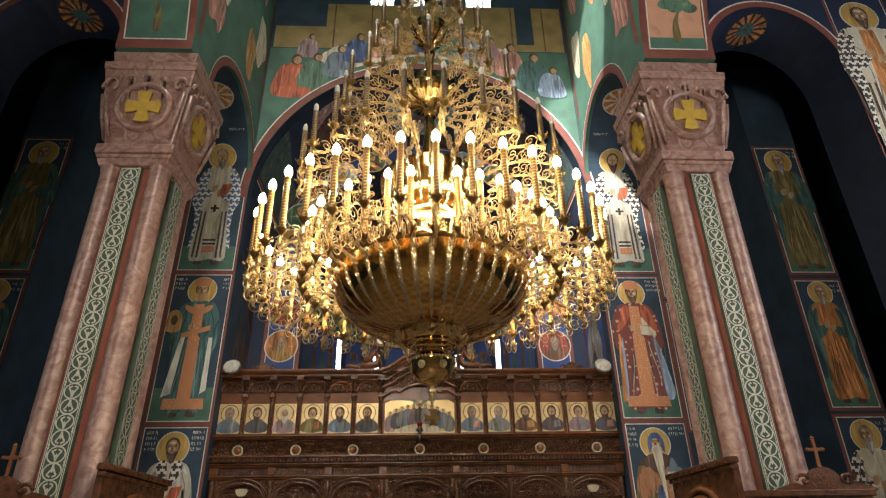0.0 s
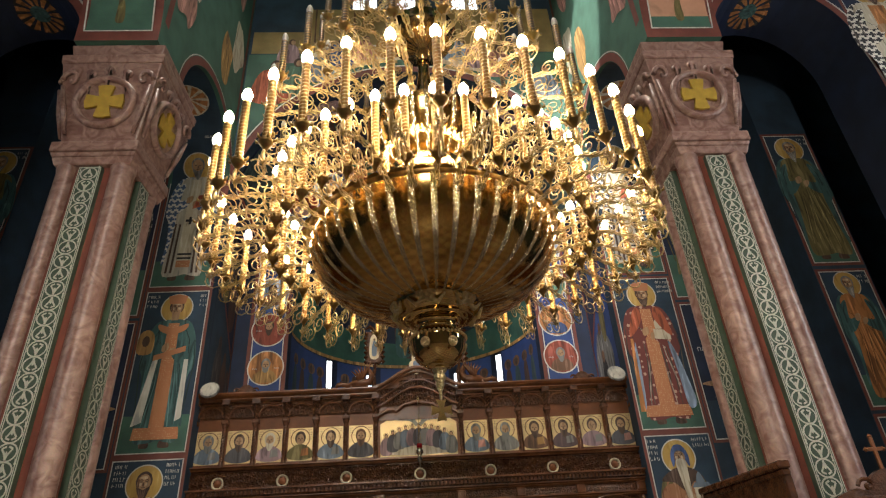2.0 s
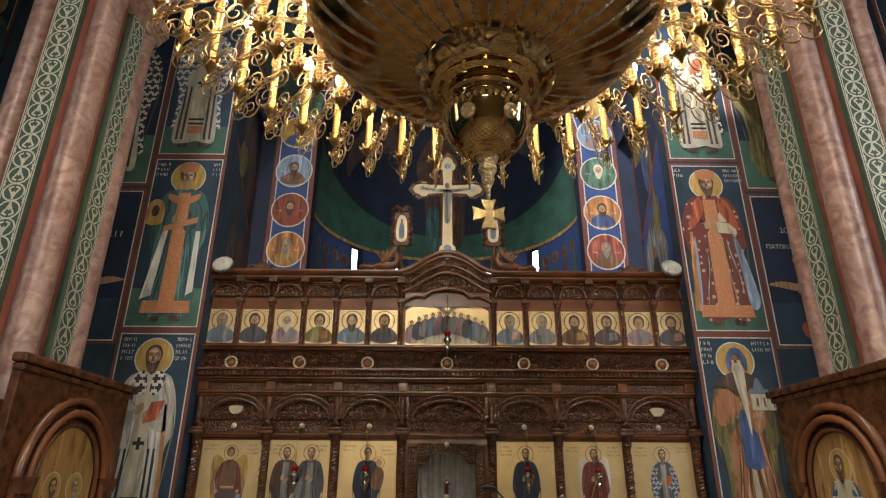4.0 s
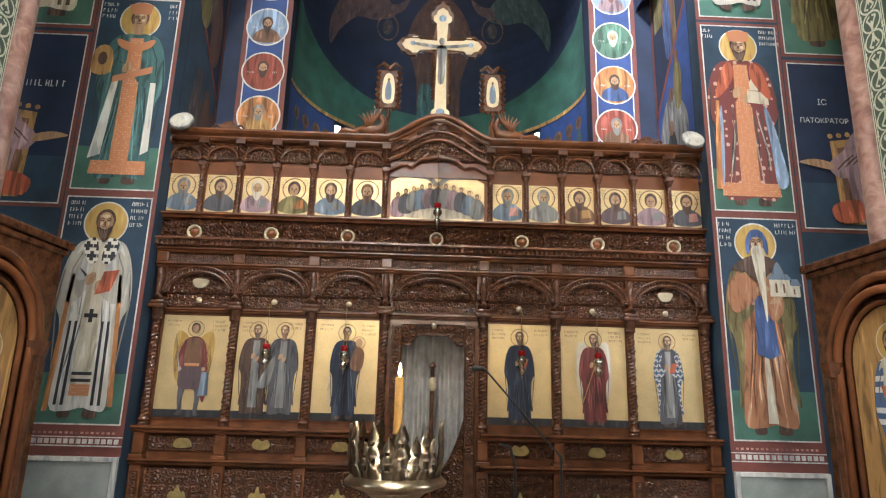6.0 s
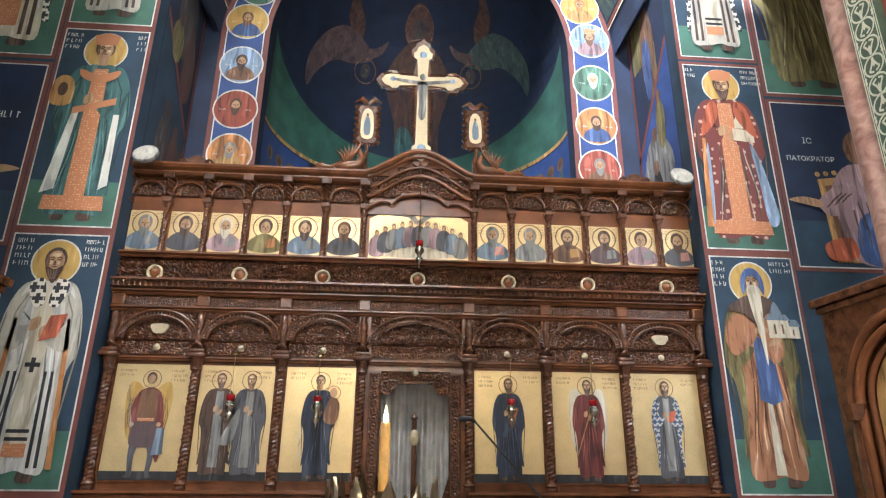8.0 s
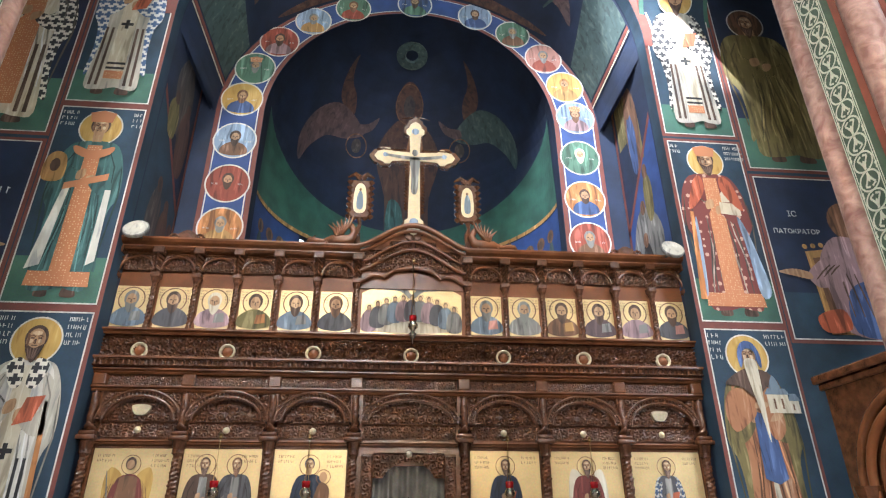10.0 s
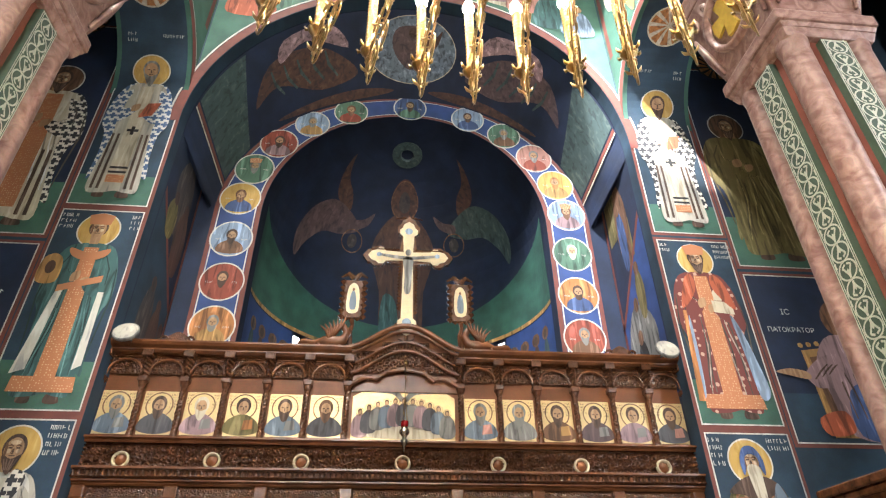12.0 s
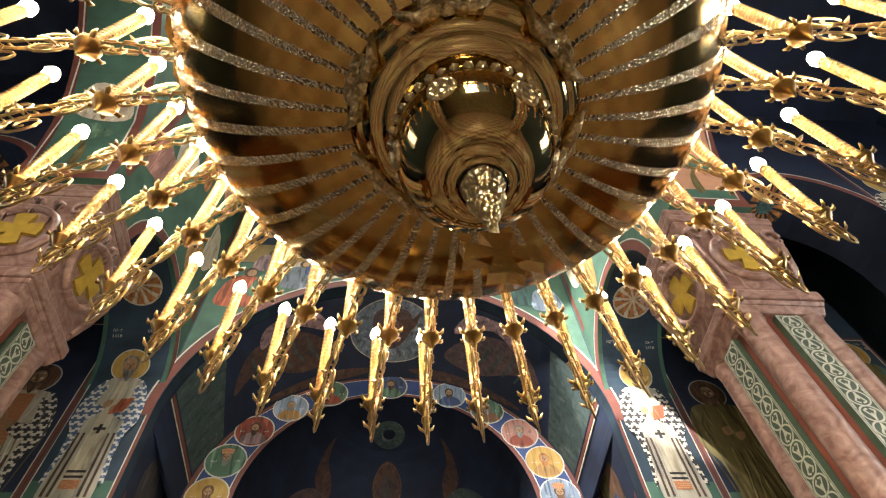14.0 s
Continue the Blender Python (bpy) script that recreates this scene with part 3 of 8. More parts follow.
# sanctuary: side walls, vault, inner wall, apse
for s in (-1, 1):
    bm = bmesh.new()
    box(bm, s * IN, s * (IN + 0.2), WALL_Y + 0.2, AY, 0, SPRING)
    struct("wall_sanctuary_side", bm, M["navy"], "dark painted side wall of the sanctuary")
bm = bmesh.new()
prism(bm, arc(0, SPRING, IN, 0, 180, 48) + arc(0, SPRING, IN + 0.2, 180, 0, 48), WALL_Y + 0.2, AY)
struct("vault_sanctuary", bm, M["navy"], "dark blue painted barrel vault over the sanctuary", "vault")
bm = bmesh.new()
o = [(-IN - 0.2, 0), (-AX, 0)] + arc(0, AZ, AX, 180, 0, 48) + [(AX, 0), (IN + 0.2, 0), (IN + 0.2, 10.4), (-IN - 0.2, 10.4)]
prism(bm, o, AY, AY + 0.2)
struct("wall_sanctuary", bm, M["navy"], "dark blue sanctuary wall around the apse arch")
APY = AY + 0.2


def on_apse(a, v, k):
    """a: degrees round the apse from its middle; v: height, bending into the conch above the springing."""
    r = AX - k
    t = radians(a)
    if v <= AZ:
        return Vector((r * math.sin(t), APY + r * math.cos(t), v))
    e = (v - AZ) / AX
    return Vector((r * math.cos(e) * math.sin(t), APY + r * math.cos(e) * math.cos(t), AZ + r * math.sin(e)))


bm = bmesh.new()
APW = ((-49, 5.7, 3.0), (-24, 5.55, 3.0), (24, 5.55, 3.0), (49, 5.7, 3.0))   # window angle, head, half width
zs = [0, 4.5, 5.55, 5.7, 6.2, AZ] + [AZ + AX * PI / 2 * i / 14 for i in range(1, 15)]
zs = sorted(set(round(z, 4) for z in zs))
az = sorted(set([-90 + 4 * i for i in range(46)] + [w[0] + d * w[2] for w in APW for d in (-1, 1)]))
grid = {}
for i, a in enumerate(az):
    for j, z in enumerate(zs):
        grid[i, j] = bm.verts.new(on_apse(a, z, 0))
for i in range(len(az) - 1):
    for j in range(len(zs) - 1):
        mid = (az[i] + az[i + 1]) / 2
        if zs[j] > 4.4 and any(abs(mid - w[0]) < w[2] and zs[j + 1] <= w[1] + 0.01 for w in APW):
            continue
        bm.faces.new((grid[i, j], grid[i + 1, j], grid[i + 1, j + 1], grid[i, j + 1]))
bmesh.ops.remove_doubles(bm, verts=bm.verts, dist=1e-4)
bmesh.ops.recalc_face_normals(bm, faces=bm.faces)
outer = bmesh.ops.duplicate(bm, geom=bm.faces[:])["geom"]
for v in (g for g in outer if isinstance(g, bmesh.types.BMVert)):
    d = Vector((v.co.x, v.co.y - APY, max(0.0, v.co.z - AZ)))
    v.co += d.normalized() * 0.12
struct("wall_apse", bm, M["navy"], "dark blue curved apse wall with a half dome", "apse")
bm = bmesh.new()
box(bm, -3.2, 3.2, 4.0, 4.1, 3.5, 7.5)
struct("backdrop_daylight", bm, M["daylight"], "pale daylight behind the apse windows", "sky")
for i, w in enumerate(APW):
    win = tagged(new("window_%d" % (i + 4)), "narrow leaded apse window in daylight", "window", "apse windows", "structure")
    bm = bmesh.new()
    for j in range(4):
        z = 4.75 + j * 0.2
        tube(bm, [on_apse(w[0] - w[2], z, -0.05), on_apse(w[0] + w[2], z, -0.05)], 0.008, 4)
    tube(bm, [on_apse(w[0], 4.5, -0.05), on_apse(w[0], w[1], -0.05)], 0.008, 4)
    part("bars", bm, M["lead"], win)
# green ground band of the apse and its painted figures, the apse's shade mixed into their tones
apse_fresco = group_of("apse_fresco", "dim fresco of a haloed figure between two winged figures", "fresco")
def rim(a):
    return 6.2 + 1.0 * (abs(a) / 89) ** 2


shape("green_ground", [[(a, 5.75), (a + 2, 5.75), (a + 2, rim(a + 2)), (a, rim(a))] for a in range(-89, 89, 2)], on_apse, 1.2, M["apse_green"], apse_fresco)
shape("springing_line", [[(a, 5.70), (a + 2, 5.70), (a + 2, 5.76), (a, 5.76)] for a in range(-89, 89, 2)], on_apse, 2, P["ochre"], apse_fresco)
shape("drum_field", [[(a, 4.2), (a + 2, 4.2), (a + 2, 5.68), (a, 5.68)] for a in range(-89, 89, 2) if not any(abs(a + 1 - w[0]) < w[2] + 1.5 for w in APW)], on_apse, 1.2, M["blue"], apse_fresco)
for a in (-80, -72, -64, -57, -40, -33, 33, 40, 57, 64, 72, 80):
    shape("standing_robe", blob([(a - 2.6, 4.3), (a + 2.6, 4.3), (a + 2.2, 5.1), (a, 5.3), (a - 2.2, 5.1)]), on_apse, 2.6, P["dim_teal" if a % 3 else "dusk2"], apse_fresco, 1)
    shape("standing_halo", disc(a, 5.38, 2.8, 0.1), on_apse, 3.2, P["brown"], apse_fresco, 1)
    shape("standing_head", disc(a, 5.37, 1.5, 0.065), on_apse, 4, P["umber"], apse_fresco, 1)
A = 27.5   # degrees a metre


def apse_flat(u, v, k):
    return on_apse(u * A, v, k)


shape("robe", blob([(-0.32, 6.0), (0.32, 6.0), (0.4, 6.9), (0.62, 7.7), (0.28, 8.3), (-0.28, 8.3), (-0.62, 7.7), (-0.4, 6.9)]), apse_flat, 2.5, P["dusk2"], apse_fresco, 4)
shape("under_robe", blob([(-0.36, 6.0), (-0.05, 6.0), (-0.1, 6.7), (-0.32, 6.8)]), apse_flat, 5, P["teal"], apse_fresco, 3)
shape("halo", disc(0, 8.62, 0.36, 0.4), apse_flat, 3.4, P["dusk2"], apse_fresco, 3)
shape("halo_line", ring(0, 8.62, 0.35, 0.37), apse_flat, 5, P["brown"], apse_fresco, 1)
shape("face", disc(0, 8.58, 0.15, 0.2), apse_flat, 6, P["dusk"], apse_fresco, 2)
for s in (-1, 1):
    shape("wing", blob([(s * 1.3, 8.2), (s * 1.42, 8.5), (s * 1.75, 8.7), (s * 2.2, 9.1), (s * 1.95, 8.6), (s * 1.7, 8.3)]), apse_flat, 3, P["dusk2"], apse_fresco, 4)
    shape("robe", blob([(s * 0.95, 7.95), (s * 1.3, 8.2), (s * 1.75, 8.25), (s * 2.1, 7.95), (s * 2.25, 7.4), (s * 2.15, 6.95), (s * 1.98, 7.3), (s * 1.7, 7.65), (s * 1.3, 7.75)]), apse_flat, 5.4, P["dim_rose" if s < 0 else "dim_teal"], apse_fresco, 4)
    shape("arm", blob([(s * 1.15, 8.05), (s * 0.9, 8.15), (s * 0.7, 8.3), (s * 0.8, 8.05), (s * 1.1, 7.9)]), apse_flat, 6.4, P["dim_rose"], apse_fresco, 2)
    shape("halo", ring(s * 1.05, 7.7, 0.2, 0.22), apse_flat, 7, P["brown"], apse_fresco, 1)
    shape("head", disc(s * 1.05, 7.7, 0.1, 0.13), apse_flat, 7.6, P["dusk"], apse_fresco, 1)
bm = bmesh.new()
c = on_apse(0, 9.5, 0.02)
nrm = (Vector((0, APY, AZ)) - c).normalized()
q = nrm.to_track_quat("Z", "Y").to_matrix().to_4x4()
lathe(bm, [(0.26, 0.0), (0.26, 0.02), (0.12, 0.03), (0.1, -0.02), (0.001, -0.02)], 28)
bmesh.ops.transform(bm, matrix=Matrix.Translation(c) @ q, verts=bm.verts)
tagged(part("ceiling_vent", bm, P["dim_teal"]), "round pale vent ring in the half dome", "vent")

# arcade walls over the pillars, aisles, outer shell
CAPZ = 7.62
for s in (-1, 1):
    side = "north" if s < 0 else "south"
    bm = bmesh.new()
    o = [(WALL_Y, CAPZ)] + arc(-1.335, CAPZ, 1.115, 0, 180, 24) + [(-3.25, CAPZ)]
    o += arc(-5.8, CAPZ, 2.55, 0, 180, 36) + [(-9.4, CAPZ), (-9.4, 14.5), (WALL_Y, 14.5)]
    prism_x(bm, o, s * IN, s * OUT)
    struct("wall_arcade_" + side, bm, M["green"], "green frescoed arcade wall with round arches")
    bm = bmesh.new()
    for y0, y1, z0, z1 in ((-16.0, -7.0, 0, 14.5), (-5.4, WALL_Y, 0, 14.5), (-7.0, -5.4, 0, 3.6), (-7.0, -5.4, 7.6, 14.5)):
        box(bm, *sorted((s * 8.0, s * 8.3)), y0, y1, z0, z1)
    struct("wall_" + side, bm, M["slate"], "dim painted outer wall of the aisle")
    bm = bmesh.new()
    box(bm, s * OUT, s * 8.0, -16, WALL_Y, 11.2, 11.5)
    struct("ceiling_aisle_" + side, bm, M["navy"], "dark blue aisle ceiling", "ceiling")
    # arch across the aisle, with the outer respond
    bm = bmesh.new()
    o = [(s * OUT, CAPZ)] + [(s * x, z) for x, z in arc(4.86, CAPZ, 0.94, 180, 0, 24, 1.12)] + [(s * 5.8, 0), (s * 8, 0), (s * 8, 11.2), (s * OUT, 11.2)]
    prism(bm, o, -3.15, -2.3)
    struct("wall_aisle_" + side, bm, M["navy"], "dark blue arch across the aisle")
    e = group_of("arch_border", "red and white painted edge of the aisle arch", "fresco", "aisle arch borders")
    f = on_wall(-3.15)
    for g0, g1, k, m in ((0.0, 0.1, 1.0, M["red"]), (0.1, 0.125, 1.4, P["white"])):
        shape("ring", [[(s * 4.86 + (0.94 + g) * math.cos(radians(t)), CAPZ + (1.12 + g) * math.sin(radians(t))) for g, t in ((g0, a), (g1, a), (g1, a + 6), (g0, a + 6))] for a in range(0, 180, 6)], f, k, m, e)
        shape("upright", rect(*sorted((s * (5.8 + g0), s * (5.8 + g1))), 0.9, CAPZ), f, k, m, e)
    bm = bmesh.new()
    box(bm, s * 5.25, s * 6.0, -1.5, WALL_Y, 0, 9.2)
    struct("wall_respond_" + side, bm, M["slate"], "painted pier at the end of the aisle")
# unseen closing wall, kept pale as a reflector for the brass; its opening is assumed
bm = bmesh.new()
box(bm, -8.3, 8.3, -16.3, -16.0, 0, 7.0)
box(bm, -8.3, -2.2, -16.3, -16.0, 7.0, 14.5)
box(bm, 2.2, 8.3, -16.3, -16.0, 7.0, 14.5)
box(bm, -2.2, 2.2, -16.3, -16.0, 11.0, 14.5)
struct("wall_west", bm, M["wall"], "unseen plastered west wall with an opening for the fill light")
bm = bmesh.new()
for x0, x1, y0, y1 in ((-4.0, -2.5, -16, WALL_Y), (2.5, 4.0, -16, WALL_Y), (-2.5, 2.5, -16, -8.2), (-2.5, 2.5, -3.2, WALL_Y)):
    box(bm, x0, x1, y0, y1, 14.5, 14.8)
box(bm, -2.7, -2.5, -8.4, -3.0, 14.8, 18.5)
box(bm, 2.5, 2.7, -8.4, -3.0, 14.8, 18.5)
box(bm, -2.5, 2.5, -8.4, -8.2, 14.8, 18.5)
box(bm, -2.5, 2.5, -3.2, -3.0, 14.8, 18.5)
box(bm, -2.7, 2.7, -8.4, -3.0, 18.5, 18.7)
struct("ceiling", bm, M["green"], "green painted vault with a square lantern", "ceiling")
#=FRESCOES
EW = on_wall(WALL_Y)


def panel(label, f, u0, u1, v0, v1, ground=0.2, sky="slate", low="green", border=0.05):
    """A painted field with a red border, a white line and a green ground; returns its parent."""
    e = group_of("fresco_panel", label, "fresco", "wall frescoes")
    shape("border", rect(u0, u1, v0, v1), f, 1, M["red"], e)
    shape("field", rect(u0 + border, u1 - border, v0 + border, v1 - border), f, 2, M[sky], e)
    if ground:
        shape("ground_band", rect(u0 + border, u1 - border, v0 + border, v0 + border + ground * (v1 - v0)), f, 2.6, M[low], e)
    b = border * 0.75
    shape("white_line", frame_lines(u0 + b, u1 - b, v0 + b, v1 - b, 0.014), f, 3.2, P["white"], e)
    return e


XL, XR = IN, OUT
# lower pair
e = panel("fresco of a bishop in white vestments with a red book", EW, -XR, -XL, 1.09, 3.47)
saint(e, EW, -3.44, 1.2, 2.2, robe="white", mantle="robe_white", stole="cream", stripes="black", cross=True, item="book", beard=0.4, hair="umber", k0=4)
shape("shoulder_check", [blob([(-3.62, 2.92), (-3.5, 2.98), (-3.46, 2.75), (-3.55, 2.72)]), blob([(-3.26, 2.92), (-3.38, 2.98), (-3.42, 2.75), (-3.33, 2.72)])], EW, 8.4, P["kcheck"], e)
shape("orange_edge", [[(-3.7, 2.6), (-3.66, 2.6), (-3.72, 1.25), (-3.77, 1.25)], [(-3.18, 2.6), (-3.22, 2.6), (-3.15, 1.3), (-3.1, 1.3)]], EW, 7.2, P["orange"], e)
script_bars(EW, 4, -3.76, 3.38, 0.14, 0.05, 4, e, P["white"], 3)
script_bars(EW, 4, -3.12, 3.38, 0.16, 0.05, 4, e, P["white"], 4)
e = panel("fresco of an old monk holding a small church", EW, XL, XR, 1.09, 3.47)
saint(e, EW, 3.4, 1.2, 2.2, robe="russet", mantle="olive", hair="blue", beard=0, k0=4)
shape("wide_sleeve", [blob([(3.12, 2.78), (3.24, 2.82), (3.33, 2.72), (3.36, 2.58), (3.26, 2.48), (3.12, 2.4), (3.05, 2.52), (3.06, 2.68)]), blob([(3.52, 2.66), (3.62, 2.6), (3.62, 2.42), (3.52, 2.32), (3.45, 2.42), (3.46, 2.58)])], EW, 10.2, P["russet"], e)
shape("scapular", [(3.33, 2.6), (3.5, 2.55), (3.54, 1.98), (3.44, 1.93), (3.31, 1.98)], EW, 8.6, P["blue"], e)
shape("shoulder_cape", blob([(3.1, 2.86), (3.25, 2.98), (3.4, 3.02), (3.56, 2.98), (3.66, 2.86), (3.52, 2.83), (3.4, 2.72), (3.26, 2.83)]), EW, 10.6, P["umber"], e)
shape("hood", [blob([(3.29, 3.02), (3.28, 3.16), (3.33, 3.27), (3.4, 3.3), (3.47, 3.27), (3.52, 3.16), (3.51, 3.02), (3.475, 3.08), (3.465, 3.18), (3.4, 3.22), (3.335, 3.18), (3.325, 3.08)])], EW, 13.4, P["blue"], e)
shape("model_church", [rect(3.5, 3.72, 2.58, 2.76), rect(3.72, 3.82, 2.58, 2.7)], EW, 11, P["cream"], e)
shape("model_roof", [[(3.48, 2.76), (3.74, 2.76), (3.7, 2.82), (3.52, 2.82)], blob([(3.55, 2.86), (3.6, 2.95), (3.65, 2.86), (3.65, 2.82), (3.55, 2.82)]), [(3.72, 2.7), (3.84, 2.7), (3.8, 2.77), (3.74, 2.77)]], EW, 11.4, P["paleblue"], e)
shape("model_window", [rect(3.56, 3.58, 2.62, 2.72), rect(3.64, 3.66, 2.62, 2.72), rect(3.75, 3.765, 2.61, 2.67)], EW, 11.8, P["brown"], e)
shape("hand", [blob([(3.36, 2.62), (3.46, 2.63), (3.5, 2.66), (3.46, 2.69), (3.37, 2.68)]), blob([(3.48, 2.5), (3.58, 2.52), (3.62, 2.57), (3.54, 2.58)])], EW, 12, P["skin"], e)
shape("long_beard", blob([(3.34, 3.1), (3.46, 3.1), (3.47, 2.95), (3.46, 2.7), (3.44, 2.3), (3.40, 2.6), (3.35, 2.9)]), EW, 12.6, P["cream"], e)
shape("robe_opening", [(3.38, 2.0), (3.42, 2.0), (3.46, 1.3), (3.36, 1.3)], EW, 8, P["cream"], e)
script_bars(EW, 4, 3.08, 3.38, 0.12, 0.05, 4, e, P["white"], 5)
script_bars(EW, 4, 3.75, 3.38, 0.24, 0.05, 2, e, P["white"], 6)
# middle pair
e = panel("fresco of a crowned queen in a green gown", EW, -XR, -XL, 3.47, 5.84)
saint(e, EW, -3.42, 3.58, 2.2, robe="teal", mantle="teal", stole="galloon", hem="galloon", hair="umber", beard=0, crown=True, k0=4)
shape("gown_lining", [[(-3.62, 4.75), (-3.55, 4.8), (-3.62, 3.9), (-3.75, 3.85)], [(-3.2, 4.75), (-3.14, 4.75), (-3.12, 3.95), (-3.2, 3.9)]], EW, 8, P["white"], e)
shape("collar", blob([(-3.62, 5.28), (-3.42, 5.22), (-3.22, 5.28), (-3.25, 5.18), (-3.42, 5.12), (-3.59, 5.18)]), EW, 9.5, P["galloon"], e)
shape("belt", [(-3.62, 4.82), (-3.2, 4.95), (-3.2, 4.87), (-3.62, 4.74)], EW, 8.2, P["galloon"], e)
for du in (-0.36,):
    shape("small_panel", blob([(-3.86, 4.86), (-3.66, 4.86), (-3.66, 5.12), (-3.76, 5.2), (-3.86, 5.12)]), EW, 8, P["ochre"], e)
    shape("small_bust", disc(-3.76, 5.03, 0.05, 0.08), EW, 8.8, P["umber"], e)
script_bars(EW, 4, -3.78, 5.74, 0.14, 0.05, 3, e, P["white"], 7)
script_bars(EW, 4, -3.06, 5.74, 0.1, 0.05, 3, e, P["white"], 8)
e = panel("fresco of a crowned ruler in red brocade", EW, XL, XR, 3.47, 5.81)
saint(e, EW, 3.42, 3.58, 2.16, robe="brocade", mantle="brocade", stole="galloon", hem="galloon", hair="umber", beard=0.4, crown=True, item="church", k0=4, slim=1.1)
shape("shoulder_cape", [blob([(3.3, 5.28), (3.2, 5.2), (3.1, 4.85), (3.2, 4.9), (3.32, 5.1)]), blob([(3.54, 5.28), (3.66, 5.2), (3.74, 4.85), (3.64, 4.9), (3.52, 5.1)])], EW, 9.6, P["scarlet"], e)
shape("cape_edge", [[(3.1, 4.8), (3.14, 4.8), (3.1, 3.75), (3.03, 3.75)]], EW, 9, P["orange"], e)
shape("cape_lining", [blob([(3.64, 4.75), (3.72, 4.6), (3.8, 4.2), (3.84, 3.85), (3.72, 3.8), (3.68, 4.3)]), blob([(3.16, 4.75), (3.1, 4.4), (3.06, 3.9), (3.12, 3.8), (3.16, 4.3)])], EW, 8, P["sky"], e)
script_bars(EW, 4, 3.06, 5.72, 0.1, 0.05, 2, e, P["white"], 9)
script_bars(EW, 4, 3.78, 5.72, 0.2, 0.05, 3, e, P["white"], 10)
# upper pair, reaching into the arch
def pier_arch(u, v, k):
    """The east wall up to the springing, then the soffit of the arcade arch."""
    if v <= CAPZ:
        return EW(u, v, k)
    t = (v - CAPZ) / 1.115
    return Vector((u, -1.335 + (1.115 - k) * math.cos(t), CAPZ + (1.115 - k) * math.sin(t)))


for s, chk in ((-1, "bcheck"), (1, "kcheck")):
    e = panel("fresco of a bishop in cross-covered vestments", EW, min(s * XL, s * XR), max(s * XL, s * XR), 5.84, 9.1, 0.13)
    saint(e, pier_arch, s * 3.45, 5.98, 2.32, robe="robe_white", mantle=chk, stole="cream", stripes="umber", cross=True, item="book", hair="grey" if s < 0 else "umber", k0=9, bent=4)
    script_bars(pier_arch, 9, s * 3.2, 8.55, 0.24, 0.05, 1, e, P["white"], 11)
    script_bars(pier_arch, 9, s * 3.72, 8.55, 0.1, 0.05, 2, e, P["white"], 12)
# ornament band and marble dado under the piers
M["marble"] = mat("green_grey_marble", (0.26, 0.30, 0.27), 0.3, vary=0.5, scale=3.5, second=(0.42, 0.44, 0.42), bump=0.02)
for s in (-1, 1):
    a, b = sorted((s * XL, s * XR))
    e = group_of("painted_band", "red painted border band with a row of pale scallops", "painted band", "dado bands")
    shape("ground", rect(a, b, 0.84, 1.09), EW, 1, M["red"], e)
    shape("scallops", [rect(a + 0.04 + i * 0.06, a + 0.085 + i * 0.06, 0.955, 1.0) for i in range(15)], EW, 2, P["white"], e)
    shape("script_line", [rect(a + 0.05 + i * 0.05, a + 0.08 + i * 0.05, 1.045, 1.065) for i in range(17)], EW, 2, P["pinkish"], e)
    shape("pale_lines", [rect(a, b, 0.93, 0.942), rect(a, b, 1.012, 1.022)], EW, 2, P["white"], e)
    e = group_of("marble_panel", "pale veined marble dado panel in a dark frame", "wall panel", "marble dado")
    bm = bmesh.new()
    box(bm, a + 0.06, b - 0.06, WALL_Y - 0.03, WALL_Y, 0.1, 0.8, 0.006)
    part("slab", bm, M["marble"], e)
    bm = bmesh.new()
    for r4 in frame_lines(a + 0.01, b - 0.01, 0.05, 0.84, 0.04):
        box(bm, r4[0][0], r4[1][0], WALL_Y - 0.045, WALL_Y, r4[0][1], r4[2][1])
    part("frame", bm, P["white"], e)

